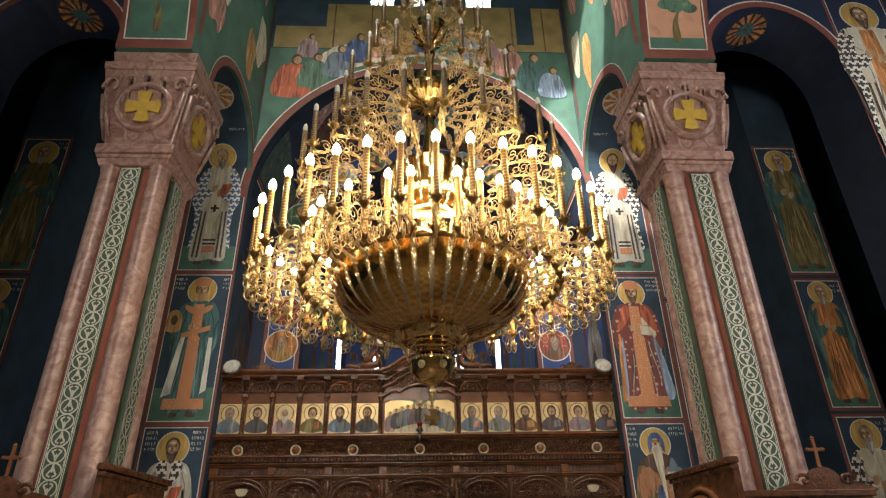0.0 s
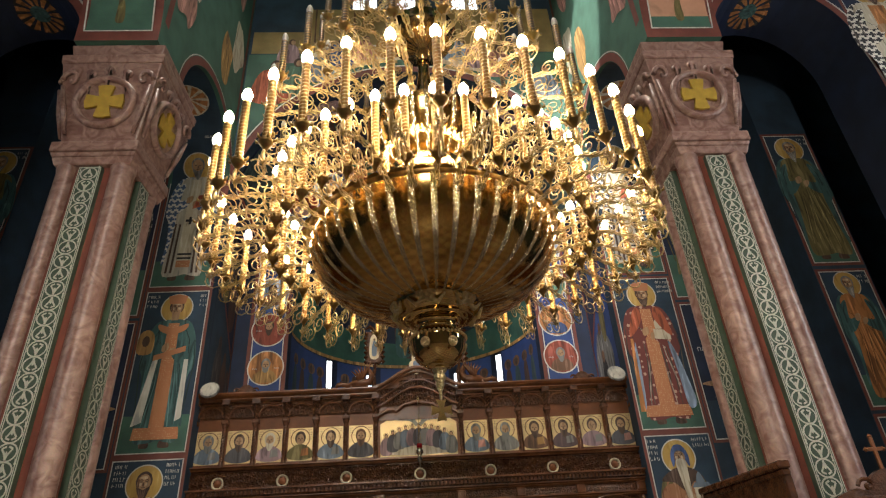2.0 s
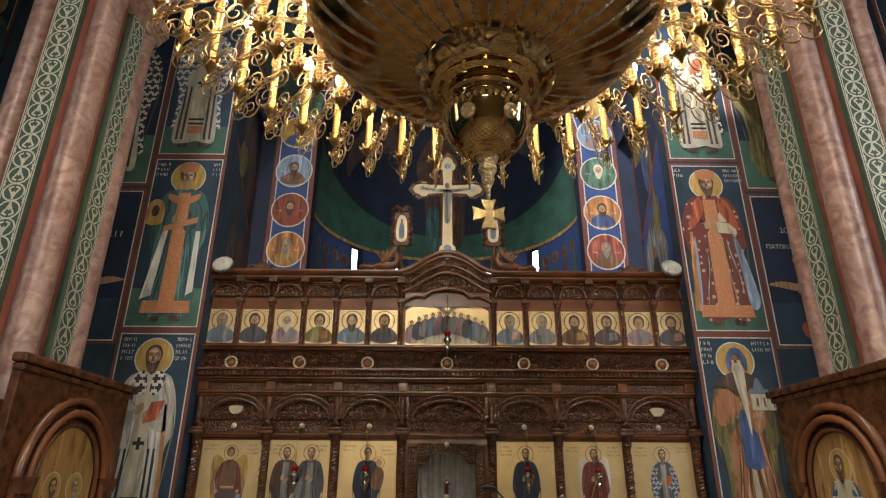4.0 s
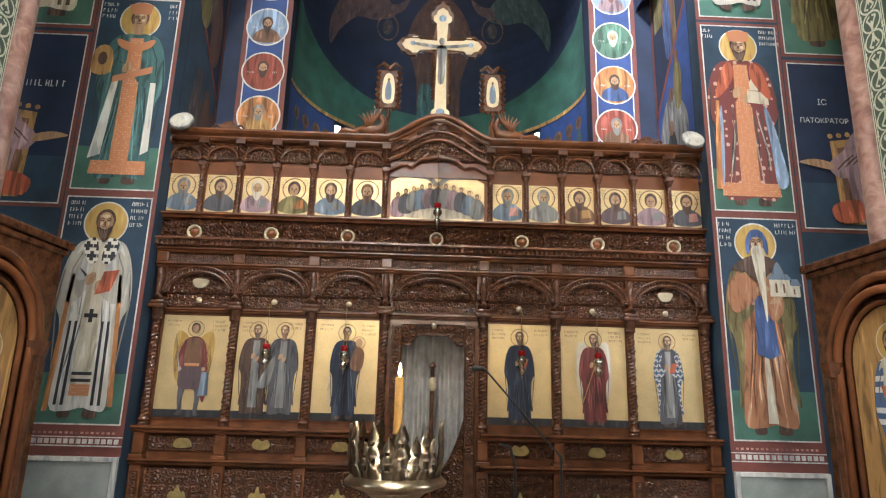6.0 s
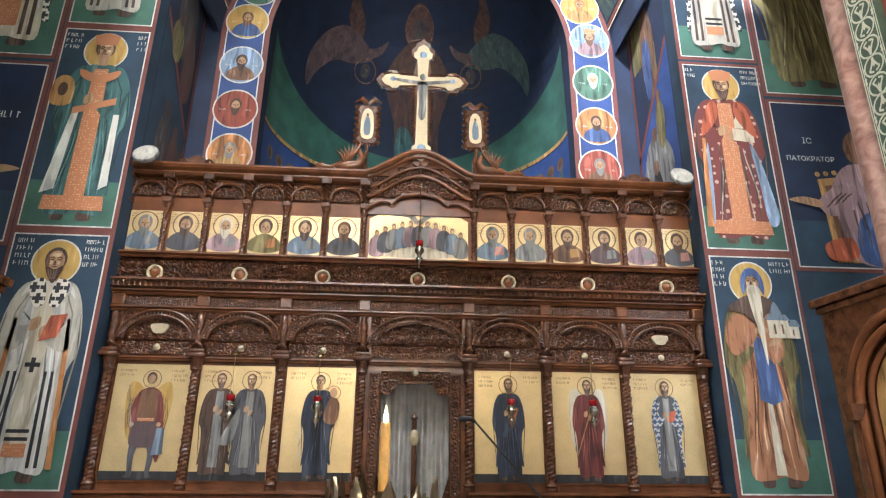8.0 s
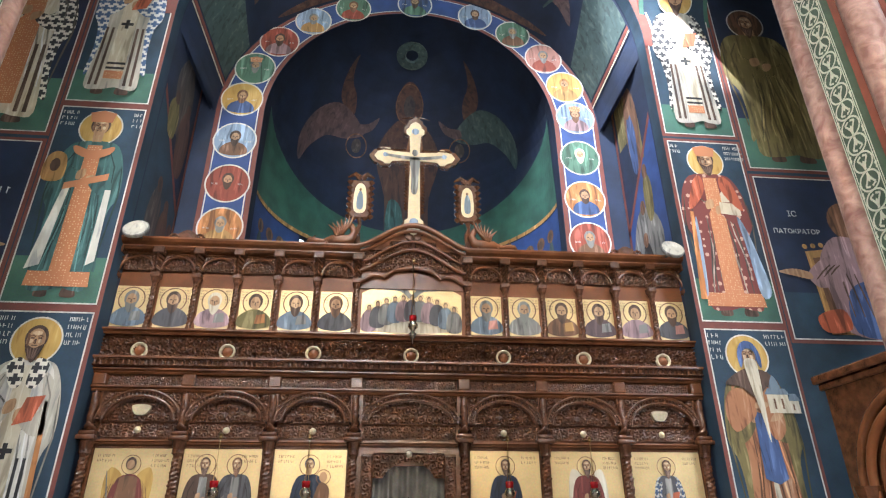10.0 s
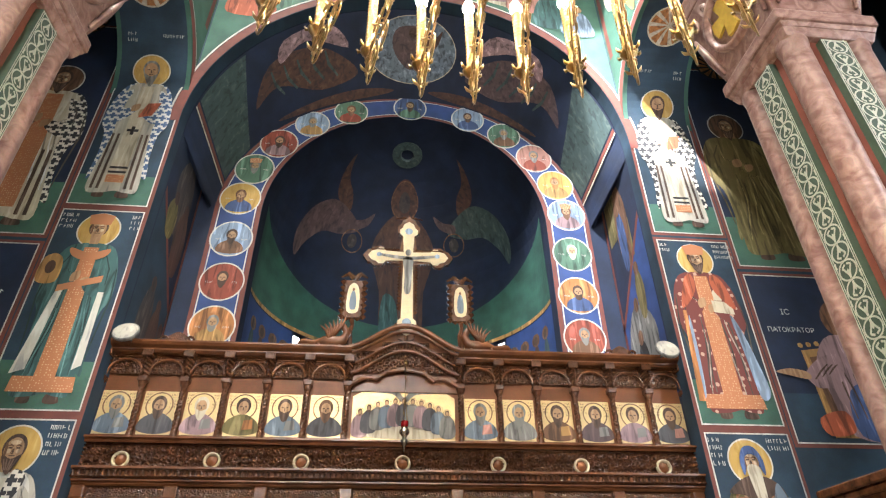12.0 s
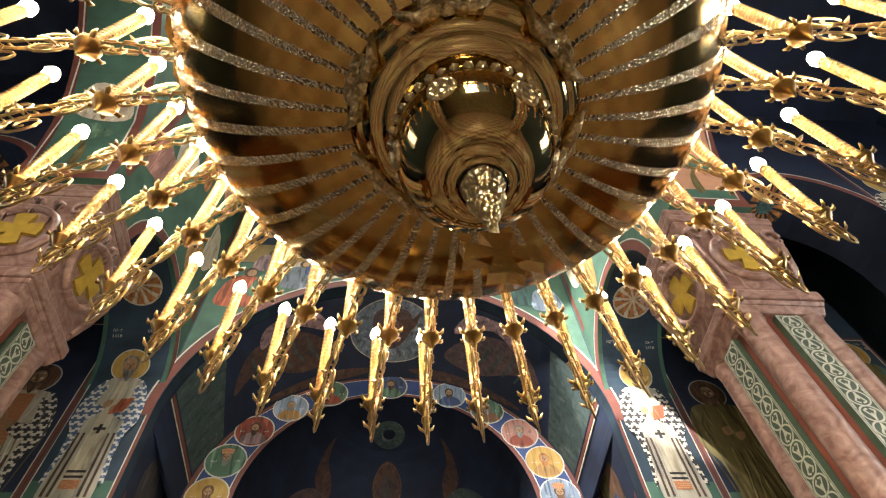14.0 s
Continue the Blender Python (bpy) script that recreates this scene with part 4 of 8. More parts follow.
# aisle end walls
for s in (-1, 1):
    a, b = sorted((s * 3.93, s * 5.24))
    e = panel("dark blue fresco with a seated figure on a golden throne", EW, a, b, 3.3, 5.36, 0.25, "navy", "slate")
    shape("throne", [(s * 4.36, 4.36), (s * 4.8, 4.42), (s * 4.76, 3.4), (s * 4.40, 3.4)], EW, 4, P["ochre"], e)
    shape("throne_panel", [(s * 4.43, 4.28), (s * 4.74, 4.33), (s * 4.70, 3.5), (s * 4.46, 3.5)], EW, 4.6, P["brown"], e)
    shape("throne_finials", [disc(s * (4.37 + 0.1 * j2), 4.42 + 0.012 * j2, 0.03) for j2 in range(5)], EW, 4.4, P["ochre"], e)
    shape("robe", blob([(s * 4.5, 4.25), (s * 4.75, 4.55), (s * 5.12, 4.45), (s * 5.2, 3.9), (s * 5.18, 3.4), (s * 4.62, 3.42), (s * 4.52, 3.85)]), EW, 5.4, P["mauve"], e)
    shape("blue_cloth", blob([(s * 4.75, 3.9), (s * 5.15, 4.0), (s * 5.2, 3.42), (s * 4.7, 3.42)]), EW, 6, P["blue"], e)
    shape("red_cushion", blob([(s * 4.3, 3.6), (s * 4.6, 3.68), (s * 4.64, 3.46), (s * 4.35, 3.42)]), EW, 6.6, P["scarlet"], e)
    shape("sleeve", blob([(s * 4.32, 4.1), (s * 4.55, 4.28), (s * 4.78, 4.3), (s * 4.72, 4.02), (s * 4.45, 3.92), (s * 4.33, 4.0)]), EW, 7.2, P["mauve"], e)
    shape("sleeve_folds", [stroke([(s * (4.4 + 0.09 * q), 4.02 + 0.03 * q), (s * (4.5 + 0.08 * q), 4.12 + 0.02 * q), (s * (4.6 + 0.06 * q), 4.2)], 0.008) for q in range(3)], EW, 7.8, P["umber"], e)
    shape("hand", blob([(s * 3.98, 4.1), (s * 4.15, 4.14), (s * 4.34, 4.1), (s * 4.34, 4.02), (s * 4.12, 4.06)]), EW, 7.6, P["skin"], e)
    shape("robe_folds", [stroke([(s * (4.62 + 0.12 * q), 4.3 - 0.1 * q), (s * (4.7 + 0.1 * q), 4.0 - 0.08 * q), (s * (4.72 + 0.11 * q), 3.6)], 0.009) for q in range(4)], EW, 6.4, P["umber"], e)
    shape("halo", disc(s * 5.0, 4.75, 0.26), EW, 4, P["brown"], e)
    if s < 0:
        script_bars(EW, 4, -4.4, 4.75, 0.6, 0.09, 1, e, P["white"], 14)
    else:
        for body, z, size in (("ІС", 4.80, 0.10), ("ПАТОКРАТОР", 4.58, 0.082)):
            cu = bpy.data.curves.new("inscription", "FONT")
            cu.body, cu.size, cu.align_x = body, size, "CENTER"
            cu.materials.append(P["white"])
            tx = new("inscription", cu)
            tx.parent, tx.matrix_local = e, pose(4.33, WALL_Y - 0.012, z, 90)
    e = panel("tall fresco of a striding figure in a full robe", EW, a, b, 5.4, 9.0, 0.2, "navy")
    if s > 0:
        saint(e, EW, 4.55, 5.55, 2.5, robe="olive", mantle="olive", hair="umber", k0=4, sway=-0.5, halo="brown", slim=1.3)
    else:
        saint(e, EW, -4.55, 5.55, 2.6, robe="cream", mantle="kcheck", stole="galloon", stripes="umber", k0=4, halo="brown", slim=1.2)
    # pier at the aisle's end
    f = on_wall(-1.5)
    a, b = sorted((s * 5.26, s * 5.98))
    rows = ((1.2, 3.3, "cream", "kcheck", "ochre"), (3.34, 5.2, "orange", "teal", "orange"), (5.25, 7.5, "olive", "teal", "olive"))
    for v0, v1, robe, man, st in rows:
        e = panel("fresco of a standing saint on a narrow pier", f, a, b, v0, v1, 0.2, "slate")
        saint(e, f, (a + b) / 2, v0 + 0.1, (v1 - v0) * 0.93, robe=robe, mantle=man, hair="grey", beard=0.7, k0=4, slim=1.05)
        script_bars(f, 4, b - 0.12, v1 - 0.1, 0.12, 0.05, 2, e, P["white"], 15)
    # bishop on the outer face of the aisle arch and sunburst medallion on its soffit
    f = on_wall(-3.15)
    a, b = sorted((s * 5.82, s * 6.75))
    e = panel("fresco of a bishop beside the aisle arch", f, a, b, 6.0, 9.6, 0.15, "navy")
    saint(e, f, (a + b) / 2, 6.2, 2.7, robe="cream", mantle="kcheck", stole="orange", stripes="umber", k0=4, slim=1.2)
    e = panel("fresco of an old bishop low on the aisle pier", f, a, b, 1.2, 3.7, 0.2, "slate")
    saint(e, f, (a + b) / 2, 1.35, 2.2, robe="paleblue", mantle="mauve", stole="cream", hair="grey", beard=0.8, k0=4)
    e = panel("fresco of a saint in a dark mantle on the aisle pier", f, a, b, 3.75, 5.9, 0.2, "slate")
    saint(e, f, (a + b) / 2, 3.9, 1.95, robe="orange", mantle="green", hair="grey", k0=4)

    def on_soffit(u, v, k, s=s):
        t = PI / 2 - (u - s * 4.86) / 1.03
        return Vector((s * 4.86 + (0.94 - k) * math.cos(t), v, CAPZ + (1.12 - k) * math.sin(t)))
    e = group_of("sunburst_medallion", "painted sunburst roundel on the soffit of the aisle arch", "fresco", "sunbursts")
    shape("field", rect(s * 4.86 - 0.9, s * 4.86 + 0.9, -3.13, -2.32), on_soffit, 1, M["navy"], e, 3)
    shape("disc", disc(s * 4.86, -2.73, 0.33), on_soffit, 2.4, P["black"], e, 2)
    shape("petals", [[(s * 4.86 + r0 * math.cos(t + d), -2.73 + r0 * math.sin(t + d)) for r0, d in ((0.13, -0.1), (0.3, -0.17), (0.31, 0.1), (0.13, 0.14))] for t in [i * PI / 7 for i in range(14)]], on_soffit, 3.6, P["orange"], e, 1)
    shape("centre", disc(s * 4.86, -2.73, 0.13), on_soffit, 4.4, P["teal"], e, 1)

# inner arch painted on the aisle's end wall, with a sunburst
for s in (-1, 1):
    e = group_of("painted_arch", "dim painted arch with a sunburst high in the aisle", "fresco", "aisle arches")
    for r0, r1, k, m in ((0.60, 0.68, 9, M["red"]), (0.68, 0.695, 9.6, P["cream"])):
        shape("ring", [[(s * 4.6 + r * math.cos(radians(t)), 8.95 + r * math.sin(radians(t))) for r, t in ((r0, a), (r1, a), (r1, a + 6), (r0, a + 6))] for a in range(0, 180, 6)], EW, k, m, e)
    shape("disc", disc(s * 4.6, 9.05, 0.3), EW, 9, P["black"], e)
    shape("petals", [[(s * 4.6 + r0 * math.cos(t + d), 9.05 + r0 * math.sin(t + d)) for r0, d in ((0.1, -0.1), (0.27, -0.17), (0.28, 0.1), (0.1, 0.14))] for t in [i * PI / 7 for i in range(14)]], EW, 10, P["orange"], e)
    shape("centre", disc(s * 4.6, 9.05, 0.1), EW, 10.6, P["teal"], e)

# roundels and figures on the arcade: nave faces and soffits
for s in (-1, 1):
    f = on_side(s * IN, s)
    e = group_of("spandrel_fresco", "green spandrel fresco with pale swirling figures", "fresco", "arcade frescoes")
    shape("border", [rect(-3.2, -3.08, 8.0, 14.3), rect(-0.36, -0.26, 9.0, 14.3)], f, 1, M["red"], e)
    rr = [[(-1.335 + r * math.cos(radians(t)), CAPZ + r * math.sin(radians(t))) for r, t in ((1.12, a), (1.24, a), (1.24, a + 7.5), (1.12, a + 7.5))] for a in [7.5 * i for i in range(24)]]
    shape("arch_border", rr, f, 1.6, M["red"], e)
    rr = [[(-1.335 + r * math.cos(radians(t)), CAPZ + r * math.sin(radians(t))) for r, t in ((1.25, a), (1.265, a), (1.265, a + 7.5), (1.25, a + 7.5))] for a in [7.5 * i for i in range(24)]]
    shape("arch_line", rr, f, 1.8, P["white"], e)
    rnd = random.Random(31 + s)
    for i, (y, z, c) in enumerate(((-2.75, 9.0, "pinkish"), (-2.5, 9.9, "cream"), (-1.2, 9.6, "ochre"), (-0.75, 10.3, "cream"), (-1.9, 10.8, "orange"), (-2.6, 11.6, "teal"), (-1.0, 11.6, "pinkish"), (-1.7, 12.6, "cream"), (-2.7, 13.0, "ochre"), (-0.7, 13.2, "teal"))):
        shape("painted_robe", blob([(y + 0.34 * math.cos(t) * rnd.uniform(0.45, 1.1), z + 0.62 * math.sin(t) * rnd.uniform(0.5, 1.1)) for t in [j * PI / 4 for j in range(8)]]), f, 2.4 + 0.2 * i, P[c], e)
    # roundel and dark field on the soffit of the east arcade arch

    def on_arch(u, v, k, s=s):
        t = PI / 2 + u / 1.115
        r = 1.115 - k
        return Vector((v, -1.335 - r * math.cos(t), CAPZ + r * math.sin(t)))
    a, b = sorted((s * (IN + 0.06), s * (OUT - 0.06)))
    e = group_of("soffit_fresco", "dark soffit with a sunburst roundel", "fresco", "arcade frescoes")
    shape("field", rect(-1.7, 1.7, a, b), on_arch, 1, M["slate"], e, 6)
    shape("disc", disc(0.2, s * 3.44, 0.3), on_arch, 2.6, P["cream"], e, 2)
    shape("rays", [[(0.2 + r0 * math.cos(t + d), s * 3.44 + r0 * math.sin(t + d)) for r0, d in ((0.03, 0), (0.28, -0.2), (0.28, 0.2))] for t in [i * PI / 5 for i in range(10)]], on_arch, 3.8, P["orange"], e, 1)

    def on_west(u, v, k, s=s):
        t = u / 2.55
        r = 2.55 - k
        return Vector((v, -5.8 + r * math.cos(t), CAPZ + r * math.sin(t)))
    e = group_of("arch_fresco", "salmon painted soffit panel with a small green tree" if s > 0 else "green painted soffit panel with rocks", "fresco", "arcade frescoes")
    shape("border", rect(0.0, 3.9, s * IN, s * OUT) if s > 0 else rect(0.0, 3.9, -OUT, -IN), on_west, 1, M["red"], e, 4)
    a, b = sorted((s * (IN + 0.1), s * (OUT - 0.1)))
    shape("field", rect(0.16, 3.8, a, b), on_west, 3, P["salmon"] if s > 0 else M["green"], e, 4)
    shape("ground", rect(0.16, 0.34, a, b), on_west, 4.4, M["green"], e, 3)
    shape("line", frame_lines(0.14, 3.82, a - 0.02, b + 0.02, 0.018), on_west, 4.4, P["white"], e, 2)
    shape("trunk", blob([(0.3, s * 3.4), (0.3, s * 3.5), (0.6, s * 3.49), (0.78, s * 3.52), (0.6, s * 3.42)]), on_west, 5.6, P["olive"], e, 1)
    shape("foliage", [disc(0.8 + d, s * (3.46 + u), 0.07, 0.11) for d, u in ((0, 0), (0.06, 0.12), (0.05, -0.13), (0.14, 0.02), (0.0, 0.2))], on_west, 6.4, P["green"], e, 1)
    shape("cliff", [blob([(1.1, s * 3.1), (1.5, s * 3.2), (1.6, s * 3.6), (1.2, s * 3.75), (1.05, s * 3.45)])], on_west, 6, P["cream"], e, 2)

# ring of the great arch, and the meal scene above it
e = group_of("arch_border", "red and white painted border of the great arch", "fresco")
for r0, r1, k, m in ((IN, IN + 0.13, 1, M["red"]), (IN + 0.13, IN + 0.155, 1.5, P["white"])):
    shape("ring", [[(r * math.cos(radians(t)), SPRING + r * math.sin(radians(t))) for r, t in ((r0, a), (r1, a), (r1, a + 4), (r0, a + 4))] for a in range(0, 180, 4)], EW, k * 6, m, e)
e = group_of("meal_fresco", "bright fresco of robed figures at a long table above the arch", "fresco")
ap = [(x, SPRING + math.sqrt(max(0, (IN + 0.17) ** 2 - x * x))) for x in [2.94 - 0.147 * i for i in range(41)]]
shape("green_ground", [[(x0, z0), (x1, z1), (x1, max(z1, 10.7)), (x0, max(z0, 10.7))] for (x0, z0), (x1, z1) in zip(ap, ap[1:])], EW, 1.5, M["green"], e)
M["ochre_wall"] = mat("ochre_plaster", (0.36, 0.26, 0.10), 0.75, vary=0.35, scale=3)
shape("ochre_wall", rect(-2.9, 2.9, 10.72, WZ), EW, 1.5, M["ochre_wall"], e)
shape("blue_field", rect(-2.9, -1.9, 11.3, WZ), EW, 2.2, M["slate"], e)
shape("blue_field", rect(1.95, 2.3, 10.9, WZ), EW, 2.2, M["slate"], e)
shape("pilaster_lines", [rect(x, x + 0.03, 10.75, WZ) for x in (-1.75, -1.0, 1.1, 1.85, 2.5)], EW, 2.4, P["brown"], e)
shape("table", blob([(-1.9, 10.05), (0, 10.55), (1.9, 10.05), (1.7, 10.75), (0, 10.95), (-1.7, 10.75)]), EW, 2.6, P["cream"], e)
for i, (x, z, c, sz) in enumerate(((-2.45, 9.95, "scarlet", 0.55), (-2.05, 10.1, "green", 0.45), (-1.6, 10.35, "paleblue", 0.42), (-1.25, 10.7, "blue", 0.4), (-2.2, 10.75, "mauve", 0.32), (-0.8, 10.8, "pinkish", 0.36), (-0.35, 10.9, "ochre", 0.36), (0.1, 11.0, "blue", 0.4),
                                     (0.55, 10.9, "green", 0.36), (0.95, 10.8, "sky", 0.36), (1.35, 10.65, "mauve", 0.4), (1.75, 10.45, "pinkish", 0.45), (2.2, 10.15, "teal", 0.5), (2.55, 9.9, "sky", 0.4))):
    shape("painted_robe", blob([(x - 0.6 * sz, z - 0.8 * sz), (x + 0.55 * sz, z - 0.85 * sz), (x + 0.62 * sz, z - 0.2 * sz), (x + 0.35 * sz, z + 0.55 * sz), (x - 0.3 * sz, z + 0.6 * sz), (x - 0.6 * sz, z)]), EW, 3.2 + 0.25 * i, P[c], e)
    shape("painted_head", disc(x + 0.05, z + 0.8 * sz, 0.2 * sz, 0.25 * sz), EW, 7 + 0.1 * i, P["umber"], e)
    shape("painted_face", disc(x + 0.07, z + 0.76 * sz, 0.14 * sz, 0.18 * sz), EW, 8.6, P["skin"], e)

# medallion arch
MW = on_wall(AY)
e = group_of("medallion_band", "bright blue painted band round the apse arch", "fresco")
o1 = [(-AX, 4.2)] + arc(0, AZ, AX, 180, 0, 60) + [(AX, 4.2)]
o2 = [(-2.73, 4.2)] + arc(0, AZ, 2.73, 180, 0, 60, 2.49) + [(2.73, 4.2)]


def band(oa, ob, k, m, name):
    shape(name, [[oa[i], oa[i + 1], ob[i + 1], ob[i]] for i in range(len(oa) - 1)], MW, k, m, e)


def offset(t):
    return [(a[0] + (b[0] - a[0]) * t, a[1] + (b[1] - a[1]) * t) for a, b in zip(o1, o2)]


band(o1, o2, 1, M["blue"], "blue_ground")
for t0, t1, m in ((0.0, 0.1, M["red"]), (0.11, 0.135, P["white"]), (0.91, 1.0, M["red"]), (0.875, 0.9, P["white"])):
    band(offset(t0), offset(t1), 2, m, "border_line")
MED = []
for s in (-1, 1):
    for z in (5.04, 5.69, 6.37):
        MED.append((s * 2.405, z))
    for d in (2, 17.5, 33.5, 50, 66.5):
        MED.append((s * 2.405 * math.cos(radians(d)), AZ + 0.15 + 2.13 * math.sin(radians(d))))
MED.append((0.0, AZ + 2.28))
grounds = ["orange", "red", "sky", "halo", "green", "red", "sky", "green", "red", "orange", "green", "sky", "halo", "pinkish", "green", "sky", "blue"]
hairs = ["grey", "umber", "umber", "brown", "grey", "umber", "grey", "brown", "grey", "umber", "cream", "brown", "orange", "grey", "grey", "umber", "umber"]
for i, (x, z) in enumerate(MED):
    md = group_of("medallion", "painted roundel with an old man's bust, %s ground" % {"halo": "yellow", "sky": "pale blue", "pinkish": "rose"}.get(grounds[i], grounds[i]), "medallion", "arch medallions")
    r = 0.278 if z < 8.5 else 0.262
    shape("ground", disc(x, z, r), MW, 2.6, P[grounds[i]], md)
    shape("white_ring", ring(x, z, r - 0.006, r + 0.014), MW, 3, P["white"], md)
    bust(md, MW, x, z, r * 0.92, ("ochre", "red", "brown", "blue", "green", "mauve")[i % 6], hairs[i], 0.55 if i % 3 else 0.3, i in (4, 11), 3.6)
    script_bars(MW, 3.4, x - 0.17, z, 0.07, 0.03, 1, md, P["white"], 40 + i)
    script_bars(MW, 3.4, x + 0.17, z, 0.07, 0.03, 1, md, P["white"], 70 + i)
# vault over the sanctuary
def on_vault(u, v, k):
    """u: metres round the vault from its crown, v: depth."""
    t, w = PI / 2 - u / IN, max(0.0, min(1.0, v / AY))
    rx, rz, z0 = IN + (2.75 - IN) * w, IN + (2.5 - IN) * w, SPRING + (AZ - SPRING) * w
    return Vector(((rx - k) * math.cos(t), v, z0 + (rz - k) * math.sin(t)))


# the vault narrows towards the apse arch
bm = bmesh.new()
lay = [[[bm.verts.new(on_vault(-IN * PI / 2 + IN * PI * i / 48, AY * j / 4, -d)) for i in range(49)] for j in range(5)] for d in (0.0, 0.05)]
for d in (0, 1):
    for j in range(4):
        for i in range(48):
            q = (lay[d][j][i], lay[d][j][i + 1], lay[d][j + 1][i + 1], lay[d][j + 1][i])
            bm.faces.new(q if d else q[::-1])
struct("ceiling_sanctuary_vault", bm, M["navy"], "dark blue painted vault narrowing to the apse arch", "vault")
e = group_of("vault_fresco", "dark vault fresco with a pale disc and reclining figures", "fresco")
# figure tones here are darkened to hold the vault's shade
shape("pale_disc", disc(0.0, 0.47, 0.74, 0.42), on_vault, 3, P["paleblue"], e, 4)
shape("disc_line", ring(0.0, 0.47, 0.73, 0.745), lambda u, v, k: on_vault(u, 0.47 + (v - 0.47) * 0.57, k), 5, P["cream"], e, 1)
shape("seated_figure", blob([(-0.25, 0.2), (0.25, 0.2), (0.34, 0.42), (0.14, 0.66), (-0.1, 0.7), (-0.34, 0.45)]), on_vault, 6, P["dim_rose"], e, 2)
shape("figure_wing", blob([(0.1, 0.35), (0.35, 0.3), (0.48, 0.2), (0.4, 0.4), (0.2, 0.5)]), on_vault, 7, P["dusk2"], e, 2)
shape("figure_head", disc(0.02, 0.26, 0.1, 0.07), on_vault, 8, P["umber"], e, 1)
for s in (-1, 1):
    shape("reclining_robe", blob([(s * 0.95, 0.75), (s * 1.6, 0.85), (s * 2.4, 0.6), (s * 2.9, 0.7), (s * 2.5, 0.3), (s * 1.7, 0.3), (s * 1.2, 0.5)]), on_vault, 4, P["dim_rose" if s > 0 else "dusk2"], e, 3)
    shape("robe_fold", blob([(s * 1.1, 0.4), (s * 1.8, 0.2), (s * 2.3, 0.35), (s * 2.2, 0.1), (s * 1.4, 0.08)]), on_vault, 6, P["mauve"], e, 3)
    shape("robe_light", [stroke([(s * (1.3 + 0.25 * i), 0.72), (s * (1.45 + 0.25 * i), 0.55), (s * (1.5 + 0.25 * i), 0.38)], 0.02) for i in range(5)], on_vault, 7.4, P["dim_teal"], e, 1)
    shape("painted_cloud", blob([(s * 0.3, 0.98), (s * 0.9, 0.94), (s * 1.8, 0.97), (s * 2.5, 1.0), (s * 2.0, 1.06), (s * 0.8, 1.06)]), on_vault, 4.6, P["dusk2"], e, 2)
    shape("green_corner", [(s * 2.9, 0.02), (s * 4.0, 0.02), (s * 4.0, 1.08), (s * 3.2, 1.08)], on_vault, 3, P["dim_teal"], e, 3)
    shape("border_line", [rect(s * 4.05, s * 4.12, 0.0, 1.09)] if s > 0 else [rect(-4.12, -4.05, 0.0, 1.09)], on_vault, 7, M["red"], e, 3)
    shape("pale_line", [rect(s * 4.13, s * 4.16, 0.0, 1.09)] if s > 0 else [rect(-4.16, -4.13, 0.0, 1.09)], on_vault, 7, P["cream"], e, 2)
# scenes on the sanctuary's side walls
for s in (-1, 1):
    e = group_of("side_fresco", "dim fresco of hills and robed figures beside the arch", "fresco", "sanctuary side frescoes")
    f = on_side(s * IN, s)
    # north painted darker than south; the south wall's light is put into colour
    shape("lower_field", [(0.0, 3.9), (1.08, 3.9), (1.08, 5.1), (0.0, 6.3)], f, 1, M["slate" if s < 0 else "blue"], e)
    shape("border_line", [[(0.0, 6.38), (1.08, 5.18), (1.08, 5.08), (0.0, 6.28)], rect(1.02, 1.08, 3.9, SPRING)], f, 2.4, M["red"], e)
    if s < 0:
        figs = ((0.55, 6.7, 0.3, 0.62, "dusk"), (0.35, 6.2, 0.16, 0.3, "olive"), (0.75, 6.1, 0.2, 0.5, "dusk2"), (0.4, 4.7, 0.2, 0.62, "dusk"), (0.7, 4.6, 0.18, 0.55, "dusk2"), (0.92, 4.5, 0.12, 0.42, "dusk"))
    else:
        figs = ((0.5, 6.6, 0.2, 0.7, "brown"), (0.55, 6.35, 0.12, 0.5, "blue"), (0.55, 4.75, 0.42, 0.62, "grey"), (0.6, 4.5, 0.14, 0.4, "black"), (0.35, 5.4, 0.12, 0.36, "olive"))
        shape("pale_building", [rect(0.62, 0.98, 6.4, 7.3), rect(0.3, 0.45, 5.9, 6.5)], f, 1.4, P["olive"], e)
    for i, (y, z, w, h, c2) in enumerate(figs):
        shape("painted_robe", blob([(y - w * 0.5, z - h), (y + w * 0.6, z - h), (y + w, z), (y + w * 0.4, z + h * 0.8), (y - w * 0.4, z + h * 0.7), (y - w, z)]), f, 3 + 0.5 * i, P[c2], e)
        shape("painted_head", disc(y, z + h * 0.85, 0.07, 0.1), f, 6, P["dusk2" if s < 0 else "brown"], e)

#=PILLARS
def ribbon(bm, pts, hw, y):
    for (xa, za), (xb, zb) in zip(pts, pts[1:]):
        d = Vector((xb - xa, zb - za)).normalized() * hw
        bm.faces.new([bm.verts.new((x, y, z)) for x, z in ((xa - d.y, za + d.x), (xb - d.y, zb + d.x), (xb + d.y, zb - d.x), (xa + d.y, za - d.x))])


